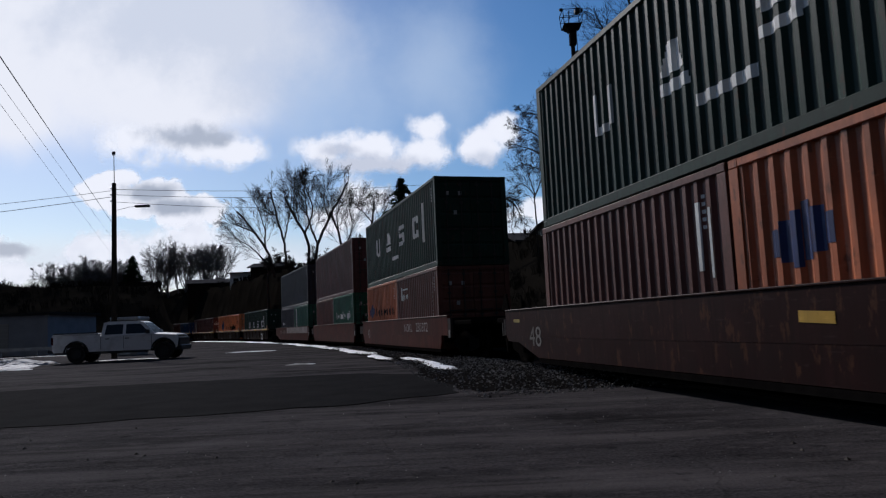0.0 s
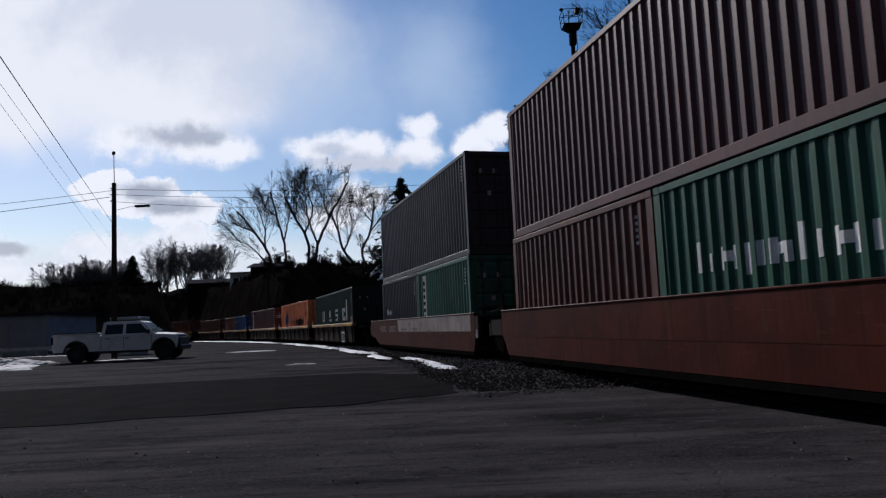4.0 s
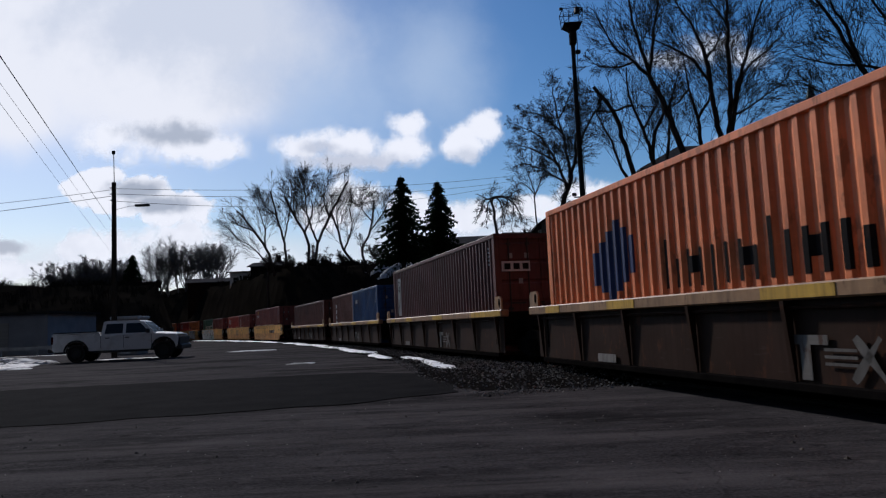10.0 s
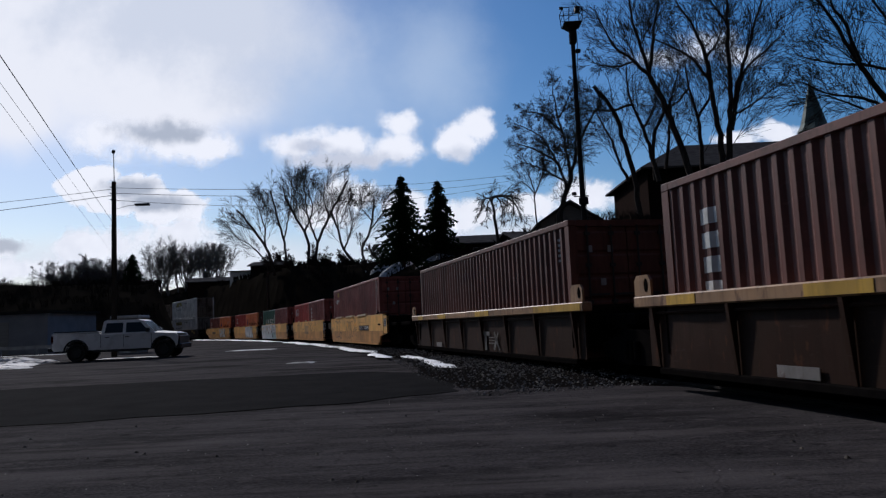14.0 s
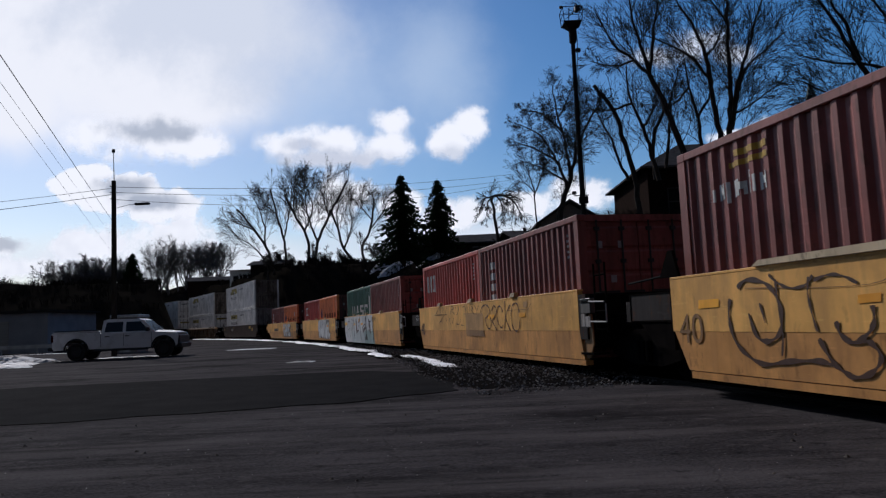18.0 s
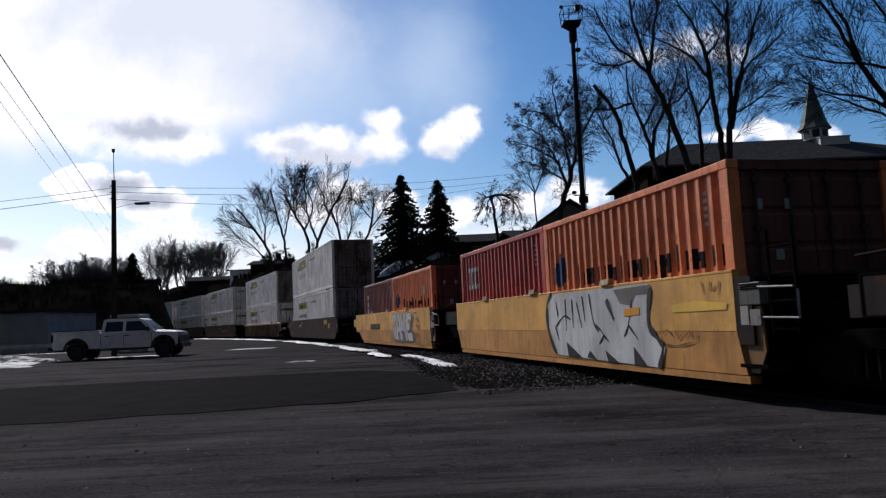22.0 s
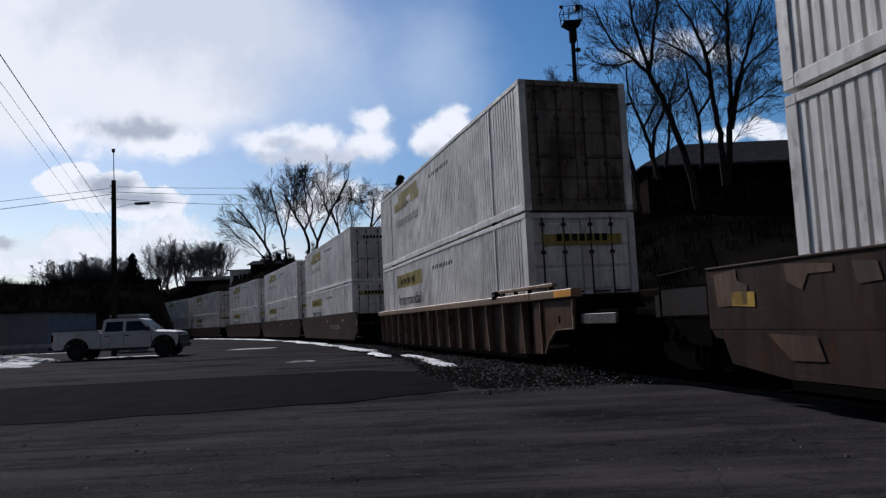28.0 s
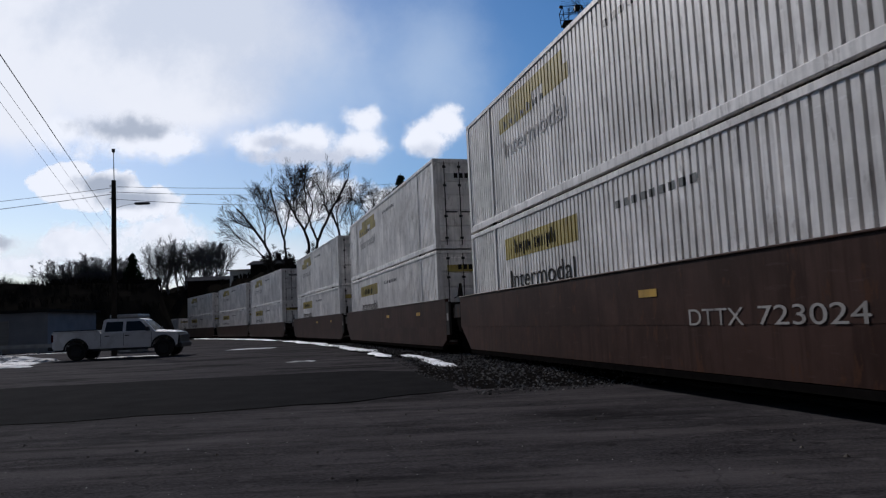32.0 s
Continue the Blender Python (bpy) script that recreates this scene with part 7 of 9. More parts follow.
blob(cj, [(-1.37, 0.98), (-1.05, 1), (-1.03, 1.18), (-1.34, 1.17)], SIDE - 0.001, REFLECT, "reflector_patch", "worn orange reflective patch")
blob(cj, [(0.78, 1.05), (1.2, 1.06), (1.21, 1.15), (0.8, 1.14)], SIDE - 0.001, REFLECT, "reflector_patch", "worn orange reflective patch")
strokes(cj, [[(2.02, 1.19), (3.4, 1.18)],
             [(-4.83, 1.27), (-3.01, 1.21), (-2.68, 1.42)]], 0.006, SIDE - 0.001, OVERPAINT_DARK, "weld_line", "dark weld line")
j_ = container(CJ, yz, ISO40, HC, C_MAROON_LIT, "maroon forty-foot container with a white and yellow emblem", 7.77)
marks(j_, block_marks(6, -5.45, -4.25, 2.1, 2.4, 0.78), LETTER, "white emblem")
marks(j_, [(-5.0, -4.25, 2.48, 2.55), (-4.85, -4.25, 2.6, 2.68)], YELLET, "yellow streaks of the emblem")
marks(j_, column_marks(11, 5.36, 5.44, 1.25, 2.85, 0.6), LETTER, "white marks in a column")
marks(j_, column_marks(4, 5.62, 5.70, 2.25, 2.75, 0.6), LETTER, "white marks in a column")

ck = yellow_unit(CK)
strokes(ck, [[(-7.0, 1.08), (-6.98, 1.28)], [(-6.9, 1.24), (-6.82, 1.26), (-6.9, 1.1), (-6.8, 1.1)], [(-6.72, 1.26), (-6.65, 1.2), (-6.72, 1.1)], [(-6.6, 1.18), (-6.54, 1.18)]], 0.012, SIDE - 0.004, LETTER, "chalk_mark", "chalked scrawl")
lettering(ck, "40", -6.3, -5.75, 0.62, 1.0, SIDE - 0.002, GRAFFITI_R, "worn dark stencilled number")
blob(ck, [(-1.01, 1.23), (-1.02, 0.79), (0.51, 0.77), (0.47, 1.19)], SIDE - 0.001, OVERPAINT, "overpaint", "thin brown overpainted patch")
blob(ck, [(-1.02, 0.79), (-0.99, 0.63), (0.58, 0.62), (0.51, 0.77)], SIDE - 0.001, OVERPAINT_DARK, "overpaint", "dark foot of the overpainted patch")
strokes(ck, [[(0.33, 1.2), (0.42, 1.33), (0.72, 1.4), (0.97, 1.33), (1.04, 1.21), (0.84, 1.11), (0.67, 1.06), (0.74, 0.93), (0.84, 0.83), (1.04, 0.83), (1.11, 0.96), (1.06, 1.1)],
             [(1.19, 1.24), (1.35, 1.35), (1.51, 1.29), (1.49, 1.15), (1.28, 1.04), (1.15, 0.99)],
             [(1.19, 0.99), (1.4, 0.86), (1.51, 0.77)],
             [(1.97, 1.19), (1.84, 1.32), (1.65, 1.31), (1.56, 1.15), (1.62, 0.95), (1.81, 0.84), (1.98, 0.9)],
             [(2.14, 1.44), (2.11, 1.07), (2.04, 0.75)],
             [(2.48, 1.34), (2.21, 1.16), (2.11, 1.04)],
             [(2.13, 1.04), (2.29, 0.9), (2.44, 0.75)],
             [(3.03, 1.15), (2.96, 1.31), (2.82, 1.37), (2.62, 1.31), (2.52, 1.11), (2.58, 0.86), (2.78, 0.76), (2.98, 0.82), (3.06, 1.04)]], 0.021, SIDE - 0.003, GRAFFITI_R, "sprayed_tag", "brown sprayed tag")
strokes(ck, [[(-4.37, 1.24), (-2.89, 1.23)],
             [(-4.16, 1.27), (-3.76, 1.47), (-3.66, 1.25)],
             [(-3.36, 1.45), (-3.34, 1.26)],
             [(-3.08, 1.25), (-2.9, 1.45)],
             [(-2.53, 1.22), (-2.38, 1.45), (-2.13, 1.39), (-2.4, 1.34), (-2.09, 1.22)],
             [(-1.95, 1.43), (-1.88, 1.24)],
             [(-1.88, 1.19), (-1.66, 1.32), (-1.7, 1.44)],
             [(-3.83, 0.99), (-3.27, 1.19)]], 0.013, SIDE - 0.003, GRAFFITI_R, "sprayed_tag", "brown sprayed tag")
strokes(ck, [[(-3.55, 1.09), (-3.44, 0.93)],
             [(-3.03, 1.13), (-2.93, 0.98)],
             [(-2.66, 1.14), (-2.58, 0.95)],
             [(-2.35, 0.97), (-2.17, 1.11)],
             [(-1.92, 0.95), (-1.62, 0.94), (-1.5, 1.09)],
             [(-1.46, 0.92), (-1.24, 0.9)],
             [(-1.26, 1.39), (-0.98, 1.4), (-1.05, 1.21)],
             [(-0.84, 1.43), (-0.8, 1.2)]], 0.013, SIDE - 0.003, GRAFFITI_R, "sprayed_tag", "brown sprayed tag")
strokes(ck, [[(-0.63, 1.42), (-0.58, 1.24)],
             [(-0.47, 1.41), (-0.29, 1.34), (-0.48, 1.31), (-0.22, 1.18)],
             [(-0.15, 1.42), (0.01, 1.25)],
             [(0.17, 1.4), (-0.04, 1.18)]], 0.013, SIDE - 0.003, GRAFFITI_R, "sprayed_tag", "brown sprayed tag")
strokes(ck, [[(-1.19, 1.21), (0.26, 1.21)],
             [(2.12, 1.21), (3.03, 1.22), (3.51, 1.2)],
             [(3.51, 1.2), (3.65, 1.27), (3.76, 1.35)]], 0.006, SIDE - 0.001, OVERPAINT_DARK, "weld_line", "dark weld line")
blob(ck, [(0.9, 1.05), (1.35, 1.06), (1.36, 1.15), (0.91, 1.15)], SIDE - 0.002, REFLECT, "reflector_patch", "worn orange reflective patch")
blob(ck, [(3.01, 1.05), (3.37, 1.06), (3.39, 1.15), (3.02, 1.15)], SIDE - 0.002, REFLECT, "reflector_patch", "worn orange reflective patch")
blob(ck, [(3.28, 1.26), (3.52, 1.26), (3.53, 1.38), (3.3, 1.38)], SIDE - 0.001, OVERPAINT, "overpaint", "thin brown overpainted patch")
l20, r20 = two_twenties(CK, yz, 7.77, (C_RED, "red twenty-foot container with a white mark"), (C_MAROON_LIT, "maroon twenty-foot container with pale marks in a column"))
marks(l20, block_marks(3, -5.6, -4.6, 1.72, 2.25, 0.75), LETTER, "white painted mark", dx=-3.06)
marks(r20, column_marks(4, 0.85, 1.2, 1.2, 2.25, 0.66), LETTER, "pale marks in a column", dx=3.06)

cl = yellow_unit(CL, label="yellow well car half covered by a pale sprayed mural")
blob(cl, [(-6.46, 1.46), (-6.44, 0.72), (-6.12, 0.25), (-6.08, 0.172), (1.36, 0.172), (1.12, 0.55), (1.02, 0.95), (0.93, 1.46)], SIDE - 0.001, GRAFFITI_W, "mural", "pale grey sprayed mural")
blob(cl, [(-4.4, 0.74), (-4.0, 0.172), (-0.9, 0.172), (-1.0, 0.72)], SIDE - 0.003, GRAFFITI_P, "mural_shade", "pale blue lower part of the mural")
blob(cl, [(-1.0, 0.72), (-0.9, 0.172), (1.34, 0.172), (1.13, 0.50), (1.08, 0.72), (0.2, 0.80)], SIDE - 0.003, GRAFFITI_T, "mural_shade", "teal lower part of the mural")
strokes(cl, [[(-3.72, 1.36), (-3.66, 0.74), (-3.53, 0.33)],
             [(-2.11, 1.4), (-2.08, 1.05), (-1.96, 0.67), (-1.79, 0.3)],
             [(-0.67, 1.42), (-0.65, 1.02), (-0.56, 0.53)],
             [(-0.46, 1.44), (-0.46, 0.95), (-0.35, 0.41)],
             [(0.94, 1.36), (0.95, 0.98), (1.04, 0.61), (1.16, 0.26)]], 0.05, SIDE - 0.007, GRAFFITI_K, "mural_outline", "black sprayed outlines")
strokes(cl, [[(0.01, 1.31), (0.25, 1.21), (0.51, 1.16), (0.74, 1.25), (0.85, 1.34)],
             [(-5.63, 0.98), (-5.47, 1.18), (-5.08, 1.25), (-4.73, 1.16), (-4.54, 0.92), (-4.33, 0.82), (-4.1, 0.92), (-4.18, 1.1), (-4.39, 1.15)],
             [(-5.53, 0.77), (-5.14, 0.87), (-4.78, 0.82), (-4.7, 0.58), (-4.84, 0.44)],
             [(-5.53, 0.77), (-5.57, 0.57), (-5.33, 0.42)],
             [(-6.11, 1.47), (-6.29, 1.26), (-6.09, 0.72), (-5.83, 0.62)],
             [(-4.47, 1.35), (-3.74, 1.23)],
             [(-2.47, 1.14), (-2, 1.23)],
             [(-2.45, 1.14), (-2.41, 0.76)]], 0.022, SIDE - 0.007, GRAFFITI_K, "mural_outline", "black sprayed outlines")
blob(cl, [(-3.2, 1.38), (-3.05, 0.61), (-2.4, 0.74), (-2.42, 0.82), (-2.83, 0.77), (-2.98, 1.33)], SIDE - 0.005, GRAFFITI_R, "mural_shadow", "brown filled shape of the mural")
blob(cl, [(-2.47, 1.33), (-2.47, 1.14), (-1.97, 1.23), (-2.01, 1.37)], SIDE - 0.004, OVERPAINT, "mural_patch", "tan patch left free by the mural")
blob(cl, [(-1.49, 0.94), (-1.34, 0.64), (-0.65, 0.85), (-0.69, 1.13)], SIDE - 0.005, GRAFFITI_R, "mural_shadow", "brown filled shape of the mural")
blob(cl, [(-1.4, 0.89), (-1.27, 0.74), (-0.75, 0.91), (-0.77, 1.05)], SIDE - 0.0065, GRAFFITI_W, "mural_figure", "pale heart of a filled shape")
blob(cl, [(-1.31, 0.83), (-1.24, 0.73), (-0.77, 0.87), (-0.83, 0.96)], SIDE - 0.008, GRAFFITI_R, "mural_shadow", "brown filled shape of the mural")
blob(cl, [(0.01, 1.31), (0.05, 0.91), (0.16, 0.75), (0.54, 0.58), (0.47, 0.82), (0.43, 1.16)], SIDE - 0.005, GRAFFITI_R, "mural_shadow", "brown filled shape of the mural")
strokes(cl, [[(0.11, 1.11), (0.33, 1.11), (0.36, 0.94), (0.25, 0.82), (0.13, 0.88), (0.17, 1.03)]], 0.02, SIDE - 0.008, GRAFFITI_W, "mural_figure", "pale heart of a filled shape")
blob(cl, [(-0.7, 1.42), (-0.7, 1.21), (-0.46, 1.21), (-0.46, 1.42)], SIDE - 0.005, SHADOWGREY, "mural_shadow", "grey filled gap between two outlines")
blob(cl, [(-0.61, 0.57), (-0.91, 0.34), (-0.18, 0.32), (-0.38, 0.62)], SIDE - 0.006, GRAFFITI_K, "mural_shadow", "black foot of two outlines")
blob(cl, [(-1.84, 1.03), (-1.28, 1.04), (-1.27, 1.13), (-1.83, 1.12)], SIDE - 0.006, REFLECT, "reflector_patch", "worn orange reflective patch")
blob(cl, [(-6.48, 1.03), (-5.62, 1.05), (-5.6, 1.2), (-6.45, 1.19)], SIDE - 0.006, SMUDGE, "mural_patch", "yellow patch in the mural")
blob(cl, [(-3.84, 1.02), (-3.35, 1.04), (-3.33, 1.13), (-3.82, 1.12)], SIDE - 0.006, SMUDGE, "mural_patch", "yellow patch in the mural")
strokes(cl, [[(1.16, 1.24), (1.13, 1.35), (1.21, 1.38), (1.26, 1.29), (1.19, 1.21)],
             [(1.27, 1.29), (1.33, 1.34), (1.33, 1.23)],
             [(1.41, 1.34), (1.43, 1.22)],
             [(1.19, 1.19), (1.35, 1.14)],
             [(1.48, 1.17), (1.5, 1.27), (1.65, 1.32)]], 0.02, SIDE - 0.003, GRAFFITI_R, "sprayed_tag", "brown sprayed tag")
l20, r20 = two_twenties(CL, yz, 7.77, (C_GREEN_LIT, "green twenty-foot container with large pale marks"), (C_MAROON_LIT, "plain maroon twenty-foot container with dusty ribs"))
for kind_, x0 in zip(FIGURES, (-4.75, -3.75, -2.7, -1.65)):
    marks(l20, [figure(kind_, x0, x0 + 0.74, 1.15, 1.74)], LETTER, "pale painted mark", dx=-3.06)
marks(l20, [(-0.62, -0.34, 1.1, 2.1)], LETTER, "pale vertical placard", dx=-3.06)

cm = yellow_unit(CM, label="yellow well car with a pale sprayed mural panel")
blob(cm, [(0.29, 1.45), (0.25, 0.83), (0.61, 0.32), (4.24, 0.26), (4.37, 0.55), (3.96, 0.86), (4.11, 1.34), (4, 1.45)], SIDE - 0.001, GRAFFITI_W, "mural", "pale sprayed mural panel")
strokes(cm, [[(0.46, 1.47), (0.19, 1.21), (0.23, 0.72), (0.56, 0.34)],
             [(4.07, 1.38), (3.95, 0.9), (4.18, 0.66), (4.3, 0.55), (4.18, 0.25)]], 0.055, SIDE - 0.006, GRAFFITI_K, "mural_outline", "thick black sprayed border")
blob(cm, [(2.95, 1.41), (3.16, 1.19), (3.46, 1.15), (3.65, 1.3), (4.1, 1.3), (4.07, 1.43)], SIDE - 0.005, SHADOWGREY, "mural_shadow", "dark grey cap of the mural")
strokes(cm, [[(0.72, 1.03), (0.65, 1.3)],
             [(0.61, 0.85), (0.98, 1.03), (1.27, 0.97)],
             [(1.08, 1.34), (1.07, 0.77)],
             [(1.37, 1.32), (1.37, 0.82)],
             [(1.56, 1.27), (1.72, 0.82)],
             [(1.8, 1.36), (1.87, 0.92)],
             [(2.07, 1.39), (2.18, 0.94), (2.36, 0.75)],
             [(2.25, 0.87), (2.52, 0.71), (2.35, 0.55)]], 0.024, SIDE - 0.006, GRAFFITI_K, "mural_outline", "jagged black strokes")
strokes(cm, [[(2.52, 0.71), (2.7, 0.59)],
             [(3.52, 1.24), (3.37, 0.86), (3.22, 0.68)],
             [(3.37, 0.86), (3.63, 0.65)],
             [(0.56, 0.86), (0.71, 0.59)]], 0.024, SIDE - 0.006, GRAFFITI_K, "mural_outline", "jagged black strokes")
strokes(cm, [[(2.7, 1.27), (2.91, 0.95)]], 0.06, SIDE - 0.006, GRAFFITI_K, "mural_outline", "jagged black strokes")
blob(cm, [(1.04, 0.57), (1.1, 0.31), (1.67, 0.31)], SIDE - 0.006, GRAFFITI_K, "mural_shadow", "black wedge at the foot of the mural")
blob(cm, [(2, 0.44), (1.87, 0.32), (2.25, 0.29)], SIDE - 0.006, GRAFFITI_K, "mural_shadow", "black wedge at the foot of the mural")
blob(cm, [(2.56, 0.46), (2.65, 0.27), (3.03, 0.27)], SIDE - 0.006, GRAFFITI_K, "mural_shadow", "black wedge at the foot of the mural")
blob(cm, [(3.49, 0.54), (3.49, 0.26), (3.86, 0.27)], SIDE - 0.006, GRAFFITI_K, "mural_shadow", "black wedge at the foot of the mural")
blob(cm, [(3.26, 0.99), (3.72, 1.01), (3.74, 1.12), (3.28, 1.1)], SIDE - 0.008, REFLECT, "reflector_patch", "worn orange reflective patch")
blob(cm, [(4.59, 1.12), (4.6, 1.02), (5.78, 1.03), (5.81, 1.11), (5.15, 1.16)], SIDE - 0.001, SMUDGE, "spray_smudge", "bright yellow sprayed smudge")
strokes(cm, [[(4.31, 0.73), (4.43, 0.79), (4.56, 0.7)],
             [(4.64, 0.78), (4.69, 0.67), (4.81, 0.76)],
             [(4.86, 0.69), (4.97, 0.78), (5.01, 0.67)],
             [(4.37, 0.59), (4.68, 0.58), (5.05, 0.63)],
             [(5.12, 0.75), (5.12, 0.62)],
             [(5.31, 1.4), (5.36, 1.23)],
             [(5.49, 1.39), (5.5, 1.27), (5.61, 1.33)],
             [(5.68, 1.38), (5.64, 1.21)]], 0.013, SIDE - 0.003, OVERPAINT_DARK, "faded_tag", "faded brown sprayed tag")
l20, r20 = two_twenties(CM, yz, 7.77, (C_RED, "red twenty-foot container with a white mark"), (C_ORANGE, "orange twenty-foot container with black lettering and dark doors"), door=C_MAROON)
marks(l20, block_marks(3, -5.45, -4.55, 1.58, 2.15, 0.75), LETTER, "white painted mark", dx=-3.06)
marks(r20, wedge_emblem(0.45, 1.0, 1.25, 1.95), BLUELET, "dark blue emblem", dx=3.06)
marks(r20, block_marks(11, 1.5, 6.0, 1.28, 1.68, 0.7), BLACKLET, "black lettering", dx=3.06)

cn = yellow_unit(CN, tail=True, label="yellow well car with pale sprayed letters")
part("number_panel", Shape().box(-4.2, -2.12, SIDE - 0.006, SIDE, 0.80, 1.03), PANEL_BROWN, cn, "worn brown number panel", at=pose(ALONG, 0, 0))
lettering(cn, "DTTX", -4.1, -3.42, 0.845, 0.99, SIDE - 0.012, LETTER_FADED, "white stencilled letters")
lettering(cn, "743268", -3.15, -2.2, 0.845, 0.99, SIDE - 0.012, LETTER_FADED, "white stencilled number")
lettering(cn, "40", -6.65, -6.15, 0.62, 0.98, SIDE - 0.002, OVERPAINT_DARK, "worn dark stencilled number")
blob(cn, [(0.15, 1.14), (0.56, 0.38), (1.13, 0.3), (3.87, 0.34), (4, 0.44), (3.81, 0.69), (3.51, 0.75), (3.88, 1.2), (3.69, 1.31), (3.37, 1.33), (2.92, 0.68), (2.27, 0.67), (1.31, 0.39), (0.55, 0.73)], SIDE - 0.001, SHADOWGREY, "letter_shadow", "dull grey sprayed shadow")
blob(cn, [(0.75, 1.41), (0.38, 1.32), (0.27, 1.1), (0.42, 0.73), (0.82, 0.41), (1.19, 0.4), (1.07, 0.91), (0.71, 0.9), (0.78, 0.72), (0.56, 0.82), (0.51, 1.13), (0.68, 1.22), (0.7, 1.07), (0.97, 1.06), (1.04, 1.29)], SIDE - 0.003, GRAFFITI_W, "sprayed_letter", "pale sprayed shape")
strokes(cn, [[(0.75, 1.41), (0.38, 1.32), (0.27, 1.1), (0.42, 0.73), (0.82, 0.41), (1.19, 0.4), (1.07, 0.91), (0.71, 0.9), (0.78, 0.72), (0.56, 0.82), (0.51, 1.13), (0.68, 1.22), (0.7, 1.07), (0.97, 1.06), (1.04, 1.29), (0.75, 1.41)]], 0.011, SIDE - 0.006, GRAFFITI_K, "letter_outline", "thin black outline")
blob(cn, [(1.23, 1.38), (1.17, 0.4), (1.47, 0.4), (1.35, 0.66), (1.64, 0.66), (1.74, 0.39), (2.13, 0.39), (1.62, 1.4)], SIDE - 0.003, GRAFFITI_W, "sprayed_letter", "pale sprayed shape")
strokes(cn, [[(1.23, 1.38), (1.17, 0.4), (1.47, 0.4), (1.35, 0.66), (1.64, 0.66), (1.74, 0.39), (2.13, 0.39), (1.62, 1.4), (1.23, 1.38)]], 0.011, SIDE - 0.006, GRAFFITI_K, "letter_outline", "thin black outline")
blob(cn, [(1.71, 1.38), (1.9, 0.68), (2.34, 0.72), (2.66, 0.38), (2.9, 0.39), (2.62, 0.86), (2.61, 1.38), (2.28, 1.37), (2.18, 1.07), (1.93, 1.39)], SIDE - 0.003, GRAFFITI_W, "sprayed_letter", "pale sprayed shape")
strokes(cn, [[(1.71, 1.38), (1.9, 0.68), (2.34, 0.72), (2.66, 0.38), (2.9, 0.39), (2.62, 0.86), (2.61, 1.38), (2.28, 1.37), (2.18, 1.07), (1.93, 1.39), (1.71, 1.38)]], 0.011, SIDE - 0.006, GRAFFITI_K, "letter_outline", "thin black outline")
blob(cn, [(2.66, 1.37), (2.66, 0.97), (2.77, 0.68), (3, 0.39), (3.66, 0.37), (3.55, 0.68), (2.98, 0.66), (2.87, 0.73), (3.18, 0.78), (3.21, 1.01), (2.97, 1.03), (3.11, 1.13), (3.43, 1.12), (3.49, 1.21), (3.37, 1.38)], SIDE - 0.003, GRAFFITI_W, "sprayed_letter", "pale sprayed shape")
strokes(cn, [[(2.66, 1.37), (2.66, 0.97), (2.77, 0.68), (3, 0.39), (3.66, 0.37), (3.55, 0.68), (2.98, 0.66), (2.87, 0.73), (3.18, 0.78), (3.21, 1.01), (2.97, 1.03), (3.11, 1.13), (3.43, 1.12), (3.49, 1.21), (3.37, 1.38), (2.66, 1.37)]], 0.011, SIDE - 0.006, GRAFFITI_K, "letter_outline", "thin black outline")
blob(cn, [(1.31, 1.1), (1.38, 0.88), (1.56, 0.88), (1.46, 1.1)], SIDE - 0.005, SHADOWGREY, "letter_hole", "dull heart of a pale shape")
blob(cn, [(2.97, 1.03), (3.39, 1.04), (3.41, 1.13), (2.98, 1.12)], SIDE - 0.008, REFLECT, "reflector_patch", "worn orange reflective patch")
scribble(cn, 3.69, 4.31, 1.33, 1.38, 7, 20, OVERPAINT_DARK, 0.014)
scribble(cn, 4.06, 4.55, 1.03, 1.22, 5, 21, OVERPAINT_DARK, 0.014)
scribble(cn, 4.13, 4.69, 0.76, 0.97, 7, 22, OVERPAINT_DARK, 0.014)
scribble(cn, 3.9, 4.49, 0.55, 0.7, 7, 23, OVERPAINT_DARK, 0.014)
strokes(cn, [[(5.29, 1.4), (5.32, 1.03), (5.33, 0.47)],
             [(-3.69, 1.23), (-2.91, 1.4)],
             [(-1.01, 1.22), (0.52, 1.21)],
             [(5.15, 0.49), (5.72, 0.46)]], 0.007, SIDE - 0.001, OVERPAINT_DARK, "weld_line", "dark weld line")
l20, r20 = two_twenties(CN, yz, 7.77, (C_MAROON_LIT, "brown twenty-foot container with white letters down its edge"), (C_ORANGE, "orange twenty-foot container with black lettering and dark doors"), door=C_MAROON)
marks(l20, column_marks(3, -5.45, -5.25, 1.25, 2.2, 0.7), LETTER, "white marks in a column", dx=-3.06)
marks(r20, wedge_emblem(0.42, 1.15, 1.3, 1.9), BLUELET, "dark blue emblem", dx=3.06)
marks(r20, block_marks(11, 1.9, 5.6, 1.28, 1.66, 0.7), BLACKLET, "black lettering", dx=3.06)
marks(r20, [(4.85, 5.05, 1.7, 2.0)], LETTER, "pale mark", dx=3.06)

# long cars with pale fifty-three-foot containers
dz0 = 0.37


